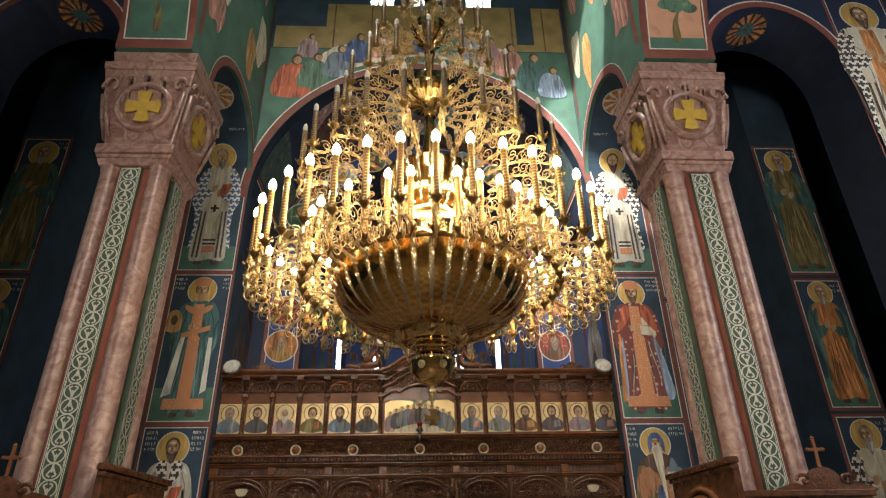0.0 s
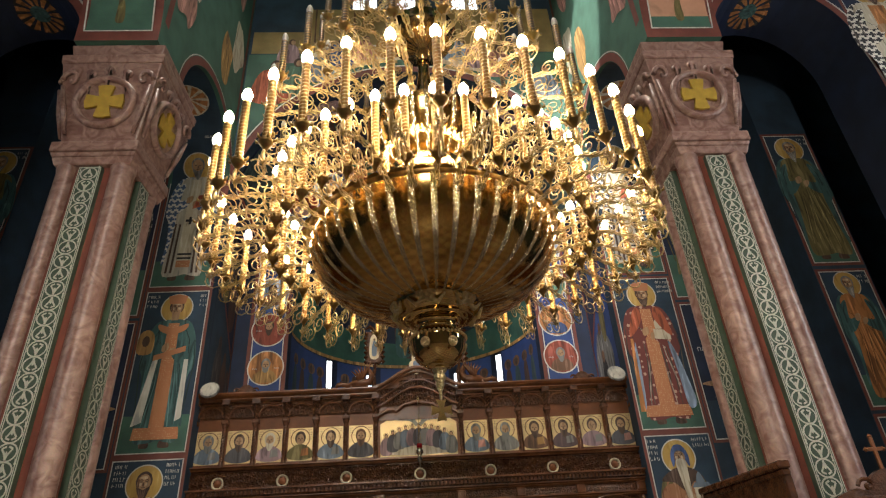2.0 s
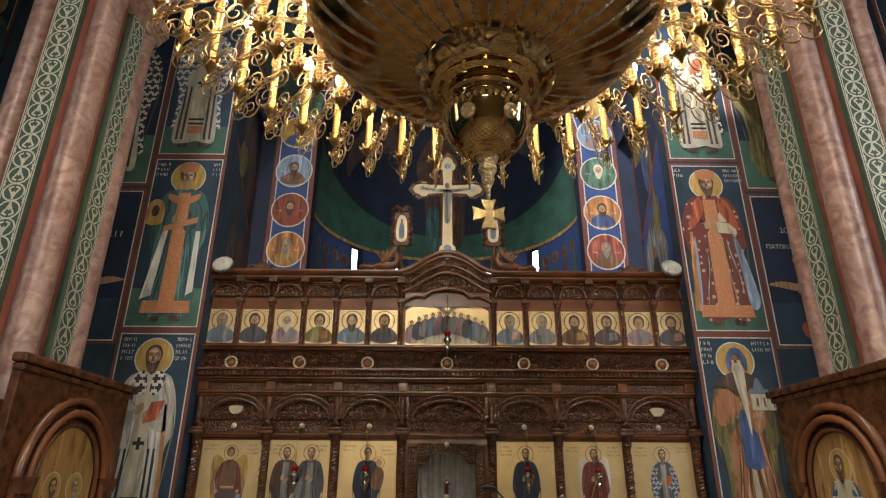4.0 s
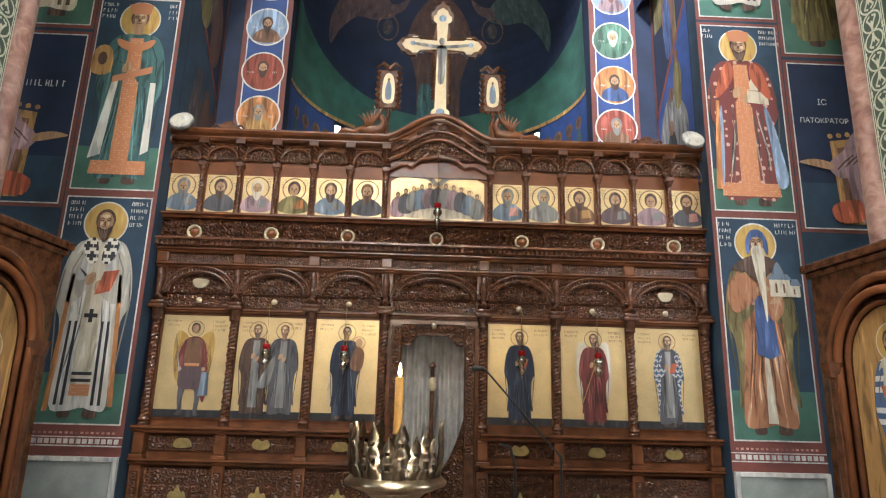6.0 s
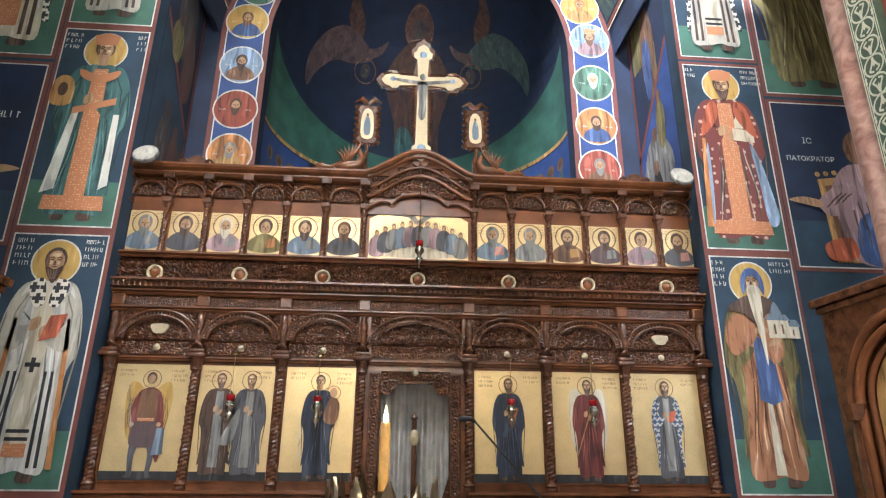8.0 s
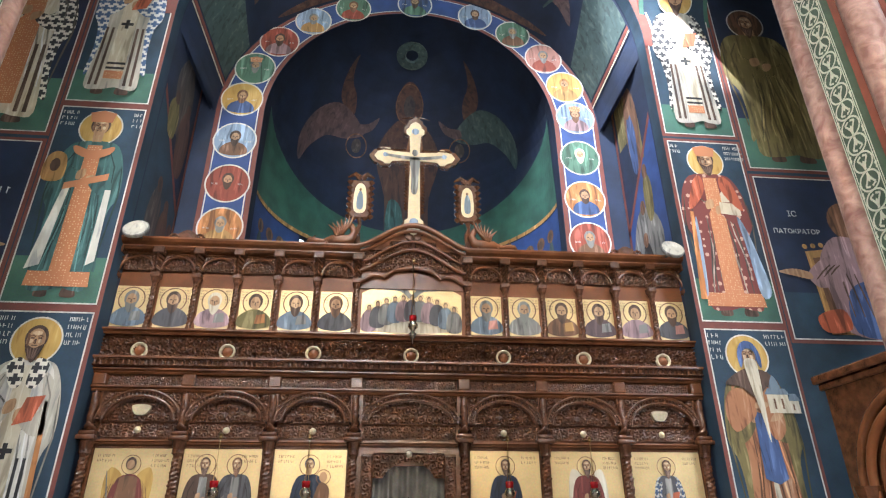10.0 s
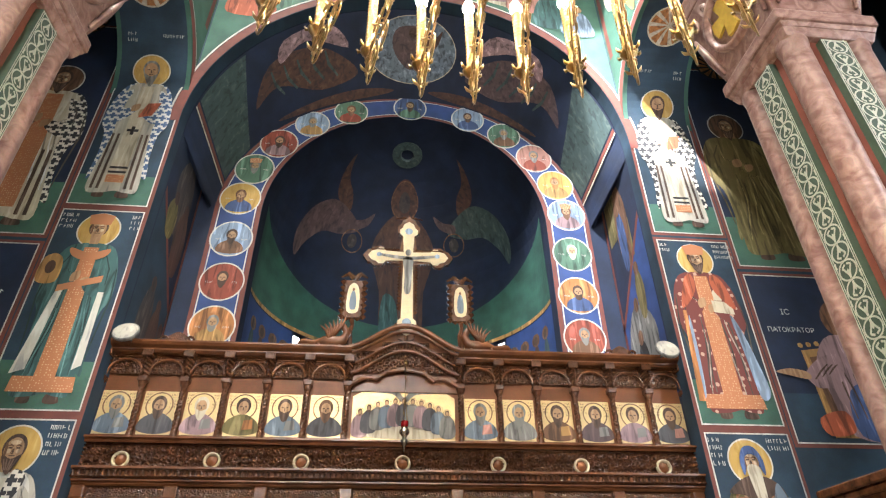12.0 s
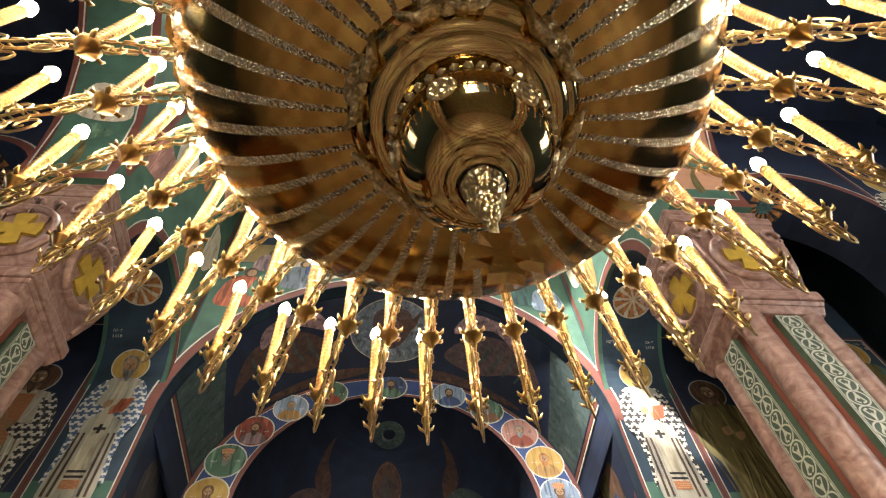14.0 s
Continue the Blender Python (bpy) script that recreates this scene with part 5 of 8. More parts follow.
def scrolls(bm, w, z0, z1, pitch, y=0.0):
    """White ornament of linked rings with inner leaves, as flat ribbons on a strip."""
    n = int((z1 - z0) / pitch)
    for i in range(n):
        zc, s = z0 + (i + 0.5) * pitch, (1 if i % 2 else -1)
        ribbon(bm, [(0.36 * w * math.cos(t), zc + 0.5 * pitch * math.sin(t)) for t in [k * PI / 8 for k in range(17)]], w * 0.03, y)
        for q in (-1, 1):
            ribbon(bm, [(q * w * (0.04 + 0.2 * t - 0.14 * t * t + 0.1 * math.sin(t * 5)), zc + s * pitch * (-0.42 + 0.75 * t + 0.1 * math.cos(t * 6))) for t in [k / 8 for k in range(9)]], w * 0.034, y)
            ribbon(bm, [(q * w * (0.40 - 0.02 * math.cos(t)), zc + pitch * (0.5 + 0.16 * math.cos(t)) * q * s) for t in [k * PI / 5 for k in range(6)]], w * 0.03, y)
        o = [(w * a, zc + s * pitch * b) for a, b in ((0, 0.22), (0.07, 0.08), (0, -0.08), (-0.07, 0.08))]
        bm.faces.new([bm.verts.new((x, y, z)) for x, z in o])
    for x in (-0.48, -0.41, 0.41, 0.48):
        ww = w * 0.018
        bm.faces.new([bm.verts.new(q) for q in ((x * w - ww, y, z0), (x * w + ww, y, z0), (x * w + ww, y, z1), (x * w - ww, y, z1))])
    for z in (z0, z1 - 0.012):
        bm.faces.new([bm.verts.new(q) for q in ((-w * 0.48, y, z), (w * 0.48, y, z), (w * 0.48, y, z + 0.012), (-w * 0.48, y, z + 0.012))])


M["strip"] = mat("dark_green_inlay", (0.05, 0.09, 0.06), 0.5, vary=0.3, scale=10)
M["strip_white"] = mat("white_inlay", (0.62, 0.62, 0.52), 0.5, vary=0.2, scale=20)
M["yellow"] = mat("yellow_gilt_cross", (0.55, 0.36, 0.05), 0.5, vary=0.2, scale=15)
M["pink_dark"] = mat("red_marble_core", (0.26, 0.075, 0.05), 0.5, vary=0.3, scale=4)


def pillar():
    p = group_of("pillar", "pink marble pillar with corner shafts, scroll inlay and a carved capital", "pillar", "nave pillars")
    W, H0, H1 = 0.392, 0.0, 5.97
    bm = bmesh.new()
    box(bm, -W + 0.05, W - 0.05, -W + 0.05, W - 0.05, H0, H1)
    part("core", bm, M["pink_dark"], p, "dull red marble core")
    for sx in (-1, 1):
        for sy in (-1, 1):
            bm = bmesh.new()
            lathe(bm, [(0.13, H0), (0.13, 0.3), (0.118, 0.34), (0.118, H1 - 0.1), (0.13, H1 - 0.04), (0.13, H1)], 20, sx * (W - 0.11), sy * (W - 0.11))
            part("shaft", bm, M["pink"], p, smooth=True)
    for i in range(4):
        m = Matrix.Rotation(i * PI / 2, 4, "Z")
        bm = bmesh.new()
        box(bm, -0.115, 0.115, -W - 0.012, -W + 0.06, 0.5, H1 - 0.05)
        bmesh.ops.transform(bm, matrix=m, verts=bm.verts)
        part("inlay_strip", bm, M["strip"], p, "dark green inlaid strip")
        bm = bmesh.new()
        scrolls(bm, 0.23, 0.5, H1 - 0.06, 0.15, -W - 0.016)
        bmesh.ops.transform(bm, matrix=m, verts=bm.verts)
        part("scrollwork", bm, M["strip_white"], p, "white inlaid scrollwork")
    bm = bmesh.new()
    for a, b, z0, z1 in ((0.40, 0.43, 5.95, 6.04), (0.43, 0.45, 6.04, 6.09), (0.46, 0.46, 6.10, 6.23), (0.40, 0.56, 6.25, 7.3), (0.57, 0.58, 7.3, 7.42), (0.5, 0.54, 7.42, 7.62)):
        v0 = [bm.verts.new((x * a, y * a, z0)) for x, y in ((-1, -1), (1, -1), (1, 1), (-1, 1))]
        v1 = [bm.verts.new((x * b, y * b, z1)) for x, y in ((-1, -1), (1, -1), (1, 1), (-1, 1))]
        bm.faces.new(v0[::-1])
        bm.faces.new(v1)
        for k in range(4):
            bm.faces.new((v0[k], v0[(k + 1) % 4], v1[(k + 1) % 4], v1[k]))
    bmesh.ops.bevel(bm, geom=bm.edges[:], offset=0.018, segments=2, affect="EDGES", profile=0.6)
    part("capital", bm, M["pink"], p)
    for i in range(4):
        m = Matrix.Rotation(i * PI / 2, 4, "Z") @ Matrix.Translation((0, -0.485, 6.76)) @ Matrix.Rotation(radians(8.4), 4, "X")
        bm = bmesh.new()
        for k in range(28):
            t0, t1 = 2 * PI * k / 28, 2 * PI * (k + 1) / 28
            for r0, r1, y0, y1 in ((0.27, 0.29, 0, -0.055), (0.29, 0.33, -0.055, -0.055), (0.33, 0.35, -0.055, 0)):
                bm.faces.new([bm.verts.new((r * math.cos(t), y, r * math.sin(t))) for r, y, t in ((r0, y0, t0), (r1, y1, t0), (r1, y1, t1), (r0, y0, t1))])
        for sx in (-1, 1):   # corner volutes and small bosses
            tube(bm, [(sx * (0.40 + 0.1 * (1 - j / 12) * math.cos(j * 0.55)), -0.02, 0.3 + 0.13 * (1 - j / 12) * math.sin(j * 0.55)) for j in range(13)], [0.03 - 0.0015 * j for j in range(13)], 6)
            tube(bm, [(sx * 0.36, -0.02, -0.42), (sx * 0.42, -0.03, -0.1), (sx * 0.48, -0.03, 0.2)], [0.02, 0.035, 0.02], 6)
        for x, z in ((-0.2, 0.38), (0, 0.43), (0.2, 0.38)):
            lathe(bm, [(0.001, 0.05), (0.04, 0.045), (0.06, 0.0)], 10, x, 0, 0)
            bm.verts.ensure_lookup_table()
            bmesh.ops.transform(bm, matrix=Matrix.Translation((x, 0, z)) @ Matrix.Rotation(PI / 2, 4, "X") @ Matrix.Translation((-x, 0, 0)), verts=bm.verts[-21:])
        bmesh.ops.remove_doubles(bm, verts=bm.verts, dist=1e-4)
        bmesh.ops.transform(bm, matrix=m, verts=bm.verts)
        part("capital_carving", bm, M["pink"], p, smooth=True)
        bm = bmesh.new()
        c = []
        for q in range(4):
            t = q * PI / 2
            for x, z in ((0.06, 0.06), (0.09, 0.2), (0.0, 0.215), (-0.09, 0.2)):
                c.append((x * math.cos(t) - z * math.sin(t), x * math.sin(t) + z * math.cos(t)))
        prism(bm, c, -0.03, 0.0)
        bmesh.ops.transform(bm, matrix=m, verts=bm.verts)
        part("cross_relief", bm, M["yellow"], p, "yellow painted cross in relief")
    return p


pl = pillar()
pl.matrix_world = pose(-3.43, -2.645, 0)
copy_thing(pl, pose(3.43, -2.645, 0))
for s in (-1, 1):
    copy_thing(pl, pose(s * 3.43, -8.85, 0))
#=ICONOSTASIS
CARVED = {}


def carving(w, h, seed=0, depth=0.022, cell=0.0058, mask=None, key=None):
    """Relief of vine scrolls on a panel w by h, centred, facing -y. Shared by key."""
    key = key or (round(w, 3), round(h, 3), seed)
    if key in CARVED:
        return CARVED[key]
    rnd = np.random.RandomState(seed + 5)
    nx, nz = max(8, int(w / cell)), max(8, int(h / cell))
    X, Z = np.meshgrid(np.linspace(-w / 2, w / 2, nx), np.linspace(-h / 2, h / 2, nz))
    unit = min(max(h * 0.5, 0.042), 0.075)
    cols, rows = max(1, int(round(w / unit))), max(1, int(round(h / unit)))
    hgt = np.zeros_like(X)
    for i in range(cols):
        for j in range(rows):
            cx = -w / 2 + (i + 0.5) * w / cols + rnd.uniform(-0.08, 0.08) * unit
            cz = -h / 2 + (j + 0.5) * h / rows + rnd.uniform(-0.05, 0.05) * unit
            sg = 1 if (i + j) % 2 else -1
            a0 = rnd.uniform(0, 6.28)
            sel = (np.abs(X - cx) < unit * 0.8) & (np.abs(Z - cz) < unit * 0.8)
            if not sel.any():
                continue
            xs, zs = X[sel], Z[sel]
            best = np.zeros_like(xs)
            for k in range(22):
                t = k / 21
                a = a0 + sg * t * 8.2
                r = unit * (0.55 - 0.46 * t)
                px, pz, rr = cx + r * np.cos(a), cz + r * np.sin(a), unit * (0.085 + 0.05 * t)
                d2 = (xs - px) ** 2 + (zs - pz) ** 2
                best = np.maximum(best, np.sqrt(np.clip(1 - d2 / rr ** 2, 0, 1)) * (0.7 + 0.3 * t))
                if k in (3, 7, 11):
                    for q in (0.5, 1.0):
                        lx, lz = px + unit * 0.16 * q * np.cos(a + sg * 0.6), pz + unit * 0.16 * q * np.sin(a + sg * 0.6)
                        d2 = (xs - lx) ** 2 + (zs - lz) ** 2
                        best = np.maximum(best, 0.8 * np.sqrt(np.clip(1 - d2 / (unit * 0.11) ** 2, 0, 1)))
            hgt[sel] = np.maximum(hgt[sel], best)
    edge = np.minimum(np.minimum(X + w / 2, w / 2 - X), np.minimum(Z + h / 2, h / 2 - Z))
    hgt = np.where(edge < 0.004, 1.0, hgt) * depth
    verts = np.stack([X, -hgt, Z], -1).reshape(-1, 3)
    idx = np.arange(nx * nz).reshape(nz, nx)
    faces = np.stack([idx[:-1, :-1], idx[:-1, 1:], idx[1:, 1:], idx[1:, :-1]], -1).reshape(-1, 4)
    if mask:
        c = verts[faces].mean(1)
        faces = faces[np.array([mask(x, z) for x, _, z in c])]
    me = bpy.data.meshes.new("carving")
    me.from_pydata(verts.tolist(), [], faces.tolist())
    me.materials.append(M["wood_dark"])
    for p in me.polygons:
        p.use_smooth = True
    CARVED[key] = me
    return me


def carved(parent, x, y, z, w, h, seed=0, depth=0.022, mask=None, key=None, label="deeply carved vine relief", name="carved_panel"):
    ob = new(name, carving(w, h, seed, depth, mask=mask, key=key))
    ob.parent = parent
    ob.location = (x, y, z)
    if label:
        ob["label"] = label
    return ob


def moulding(bm, x0, x1, prof):
    """A run along x of a profile of (y, z)."""
    a = [bm.verts.new((x0, y, z)) for y, z in prof]
    b = [bm.verts.new((x1, y, z)) for y, z in prof]
    for i in range(len(prof) - 1):
        bm.faces.new((a[i], a[i + 1], b[i + 1], b[i]))
    bm.faces.new(a[::-1])
    bm.faces.new(b)


COLUMNS = {}


def column_mesh(r, h, knots):
    key = (r, h)
    if key in COLUMNS:
        return COLUMNS[key]
    bm = bmesh.new()
    seg, n = 14, max(16, int(h / 0.018))
    rows = []
    for j in range(n + 1):
        z = h * j / n
        row = []
        for i in range(seg):
            a = 2 * PI * i / seg
            t = z / h
            if t < 0.07 or t > 0.9:
                rr = r * (1.25 + 0.25 * math.sin(z * 160))
            else:
                rr = r * (0.9 + 0.2 * math.sin(3 * a + z * knots) * math.cos(2 * a - z * knots * 0.7) + 0.14 * math.sin(z * 190 + i))
            if t > 0.93:
                rr = r * (1.2 + 6 * (t - 0.93))
            row.append(bm.verts.new((rr * math.cos(a), rr * math.sin(a), z)))
        rows.append(row)
    for p, q in zip(rows, rows[1:]):
        for i in range(seg):
            bm.faces.new((p[i], p[(i + 1) % seg], q[(i + 1) % seg], q[i]))
    bm.faces.new(rows[-1])
    bm.faces.new(rows[0][::-1])
    me = bpy.data.meshes.new("column")
    bm.to_mesh(me)
    bm.free()
    me.materials.append(M["wood_dark"])
    COLUMNS[key] = me
    return me


def column(parent, x, y, z, r, h, knots=40):
    ob = new("column", column_mesh(r, h, knots))
    ob.parent = parent
    ob.location = (x, y, z)
    return ob


M["cream_carving"] = mat("pale_bone_ornament", (0.62, 0.52, 0.33), 0.5, vary=0.2, scale=40)
M["cartouche"] = mat("gilt_cartouche", (0.50, 0.38, 0.14), 0.4, 0.5, vary=0.3, scale=30)
ico = group_of("iconostasis", "tall carved walnut icon screen with two tiers of gilded icons", "icon screen")
FY = 0.03     # back plane of the carved front
bm = bmesh.new()
# backing boards with the door opening
for x0, x1, z0, z1 in ((-2.93, -0.36, 0.0, 2.95), (0.36, 2.93, 0.0, 2.95), (-0.36, 0.36, 2.1, 2.95)):
    box(bm, x0, x1, FY, FY + 0.12, z0, z1)
part("lower_frame", bm, M["wood"], ico)
bm = bmesh.new()
box(bm, -3.02, 3.02, FY, FY + 0.1, 2.95, 4.18)
part("upper_frame", bm, M["wood_light"], ico, "reddish brown plain boards")
# horizontal mouldings
for z, h, d, w in ((0.0, 0.14, 0.14, 2.97), (0.76, 0.06, 0.12, 2.96), (1.06, 0.07, 0.14, 2.97), (2.27, 0.04, 0.06, 2.93), (2.74, 0.05, 0.10, 2.95), (2.90, 0.05, 0.12, 2.98), (3.285, 0.05, 0.13, 3.06)):
    for a, b in (((-w, -0.5), (0.5, w)) if z in (0.0, 0.76, 1.06) else ((-w, w),)):
        bm = bmesh.new()
        moulding(bm, a, b, [(FY, z), (FY - d * 0.6, z), (FY - d * 0.75, z + h * 0.3), (FY - d * 0.7, z + h * 0.45), (FY - d, z + h * 0.7), (FY - d, z + h), (FY, z + h)])
        part("moulding", bm, M["wood"], ico)
ICX = [(-2.82, -2.13), (-2.04, -1.345), (-1.235, -0.575), (0.575, 1.24), (1.345, 2.035), (2.13, 2.83)]
COLX = [-2.885, -2.085, -1.29, -0.52, 0.52, 1.295, 2.085, 2.885]
for x in COLX:
    column(ico, x, FY - 0.04, 1.13, 0.042, 1.17)
    # pedestal block, console and carved bird-like bracket above
    bm = bmesh.new()
    box(bm, x - 0.06, x + 0.06, FY - 0.09, FY, 0.14, 0.76, 0.008)
    box(bm, x - 0.055, x + 0.055, FY - 0.11, FY, 0.86, 1.06, 0.012)
    box(bm, x - 0.07, x + 0.07, FY - 0.12, FY, 0.82, 0.86, 0.006)
    part("pedestal", bm, M["wood"], ico)
    carved(ico, x, FY - 0.092, 0.45, 0.08, 0.5, 3, 0.012)
    bm = bmesh.new()
    box(bm, x - 0.085, x + 0.085, FY - 0.13, FY, 2.3, 2.345, 0.008)
    box(bm, x - 0.07, x + 0.07, FY - 0.115, FY, 2.345, 2.385, 0.01)
    for k in range(5):
        z = 2.40 + k * 0.07
        tube(bm, [(x - 0.045 + 0.012 * k, FY - 0.05, z), (x, FY - 0.12 + 0.006 * k, z + 0.04), (x + 0.045 - 0.012 * k, FY - 0.05, z)], 0.024, 6)
    tube(bm, [(x, FY - 0.06, 2.39), (x, FY - 0.1, 2.5), (x, FY - 0.07, 2.62), (x, FY - 0.1, 2.72)], [0.04, 0.03, 0.04, 0.03], 8)
    part("bracket", bm, M["wood_dark"], ico, "carved foliate bracket", smooth=True)
    bm = bmesh.new()
    box(bm, x - 0.06, x + 0.06, FY - 0.11, FY, 2.79, 2.90, 0.01)
    part("frieze_block", bm, M["wood"], ico)


def loops(bm, pts, r, t, seg=8):
    """A chain of small rings at points, facing -y."""
    for x, y, z in pts:
        ringp = [(x + r * math.cos(2 * PI * k / seg), y - 0.006 * (k % 2), z + r * math.sin(2 * PI * k / seg)) for k in range(seg + 1)]
        tube(bm, ringp, t, 4)


def bay(x0, x1, seed, has_icon=True):
    """One bay: lower panel, small panel, lintel and pierced arch."""
    c, w = (x0 + x1) / 2, x1 - x0
    if has_icon:
        carved(ico, c, FY - 0.005, 0.45, w, 0.56, 10 + seed % 3, 0.02)
        bm = bmesh.new()
        prism(bm, [(c + x, 0.46 + z) for x, z in blob([(-0.06, -0.07), (0.06, -0.07), (0.085, 0.0), (0.06, 0.05), (0.03, 0.04), (0, 0.11), (-0.03, 0.04), (-0.06, 0.05), (-0.085, 0.0)])], FY - 0.04, FY)
        part("cartouche", bm, M["cartouche"], ico, "gilt shield-shaped cartouche")
        carved(ico, c, FY - 0.005, 0.965, w, 0.15, 20 + seed % 3, 0.02)
        bm = bmesh.new()
        pts = [[(-0.085, -0.03), (-0.06, 0.035), (0, 0.045), (0.06, 0.035), (0.085, -0.03), (0, -0.05)], [(-0.09, 0.0), (-0.05, 0.05), (0.0, 0.03), (0.05, 0.05), (0.09, 0.0), (0.05, -0.045), (-0.05, -0.045)]][seed % 2]
        prism(bm, [(c + x, 0.965 + z) for x, z in blob(pts)], FY - 0.045, FY)
        part("cartouche", bm, M["cartouche"], ico, "small gilt cartouche")
    carved(ico, c, FY - 0.005, 2.40, w, 0.13, 30 + seed % 2, 0.02)
    R, cz, rise = w / 2 + 0.02, 2.475, 0.27
    k = "tymp%.3f" % w

    def inside(x, z, R=R - 0.07, rise=rise - 0.06):
        zz = z + 0.13
        return zz >= 0 and (x / R) ** 2 + (zz / rise) ** 2 < 1
    carved(ico, c, FY - 0.002, cz + 0.13, w, 0.26, 40, 0.03, mask=inside, key=k, name="carved_tympanum")
    bm = bmesh.new()
    o = [(c + R * math.cos(radians(a)), cz + rise * math.sin(radians(a))) for a in range(0, 181, 6)]
    i2 = [(c + (R - 0.055) * math.cos(radians(a)), cz + (rise - 0.055) * math.sin(radians(a))) for a in range(0, 181, 6)]
    for a in (o, i2):
        tube(bm, [(x, FY - 0.095, z) for x, z in a], 0.014, 6)
    loops(bm, [((x + u) / 2, FY - 0.09, (z + v) / 2) for (x, z), (u, v) in zip(o[1:-1], i2[1:-1])], 0.021, 0.008)
    part("pierced_arch", bm, M["wood_dark"], ico, "pierced carved arch")
    # spandrels over the arch
    bm = bmesh.new()
    top = 2.745
    for sgn in (-1, 1):
        cv = [(c + sgn * R * math.cos(radians(a)), cz + rise * math.sin(radians(a))) for a in range(0, 91, 9)]
        prism(bm, cv + [(c, top), (c + sgn * (R + 0.02), top)], FY - 0.05, FY)
    part("spandrel", bm, M["wood"], ico)
    carved(ico, c, FY - 0.05, 2.61, w + 0.02, 0.255, 45, 0.022, mask=lambda x, z: (x / (R + 0.012)) ** 2 + ((z + 0.135) / (rise + 0.012)) ** 2 > 1, key="span%.3f" % w, name="carved_spandrel")
    carved(ico, c, FY - 0.035, 2.845, w + 0.02, 0.095, 50 + seed % 2, 0.015)


for i, (a, b) in enumerate(ICX):
    bay(a, b, i)
bay(-0.44, 0.44, 7, False)
# little pale ornaments in the outer lunettes and at the lamp hooks
for x, big in ((-2.48, True), (2.48, True), (-1.69, False), (-0.905, False), (0.905, False), (1.69, False), (-2.48, False), (2.48, False), (0.0, False)):
    bm = bmesh.new()
    if big:
        prism(bm, [(x + u, 2.58 + v) for u, v in blob([(-0.08, 0.03), (0, 0.045), (0.085, 0.03), (0.05, -0.04), (0, -0.05), (-0.05, -0.04)])], FY - 0.05, FY)
    else:
        lathe(bm, [(0.001, 0.025), (0.02, 0.02), (0.032, 0.0)], 12)
        bmesh.ops.transform(bm, matrix=pose(x, FY - 0.03, 2.40 if x else 2.2, 90), verts=bm.verts)
    part("ornament", bm, M["cream_carving"], ico, "small pale bone ornament", smooth=not big)
# great cornice: chain of loops and vine frieze
bm = bmesh.new()
n = 118
loops(bm, [(-2.97 + 5.94 * i / (n - 1), FY - 0.15 + 0.004 * (i % 2), 2.995) for i in range(n)], 0.032, 0.009)
part("chain_moulding", bm, M["wood_dark"], ico, "pierced chain moulding")
bm = bmesh.new()
moulding(bm, -3.0, 3.0, [(FY, 2.95), (FY - 0.12, 2.955), (FY - 0.17, 2.965), (FY - 0.13, 2.97), (FY - 0.12, 3.02), (FY - 0.18, 3.03), (FY - 0.18, 3.05), (FY - 0.04, 3.06), (FY, 3.06)])
part("cornice", bm, M["wood"], ico)
for i in range(6):
    carved(ico, -2.55 + i * 1.02, FY - 0.03, 3.15, 1.02, 0.22, 60 + i, 0.05)
bm = bmesh.new()
box(bm, -3.06, 3.06, FY - 0.03, FY, 3.05, 3.285)
part("frieze_back", bm, M["wood_dark"], ico)
for x in (-2.6, -1.78, -0.96, 0.0, 0.93, 1.76, 2.6):
    bm = bmesh.new()
    lathe(bm, [(0.052, 0.0), (0.06, 0.03), (0.068, 0.035), (0.075, 0.03), (0.078, 0.0)], 24)
    bmesh.ops.transform(bm, matrix=pose(x, FY - 0.055, 3.13, 90), verts=bm.verts)
    r = part("rosette_ring", bm, M["cream_carving"], ico, "pale turned ring", smooth=True)
    bm = bmesh.new()
    lathe(bm, [(0.001, 0.03), (0.035, 0.022), (0.05, 0.0)], 20)
    bmesh.ops.transform(bm, matrix=pose(x, FY - 0.055, 3.13, 90), verts=bm.verts)
    part("rosette_boss", bm, M["wood_light"], r, "round brown boss", smooth=True)
# upper tier
UX = [-3.0 + 0.4035 * i for i in range(7)]
UX = UX + [-x for x in UX[::-1]]
for x in UX:
    column(ico, x, FY - 0.05, 3.33, 0.028, 0.55)
    bm = bmesh.new()
    box(bm, x - 0.045, x + 0.045, FY - 0.1, FY, 3.88, 3.94, 0.008)
    for k in range(4):
        tube(bm, [(x - 0.035, FY - 0.05, 3.96 + k * 0.045), (x, FY - 0.105 - 0.008 * k, 3.985 + k * 0.045), (x + 0.035, FY - 0.05, 3.96 + k * 0.045)], 0.018, 6)
    box(bm, x - 0.055, x + 0.055, FY - 0.14, FY, 4.13, 4.2, 0.008)
    part("bracket", bm, M["wood_dark"], ico, "small carved bracket")
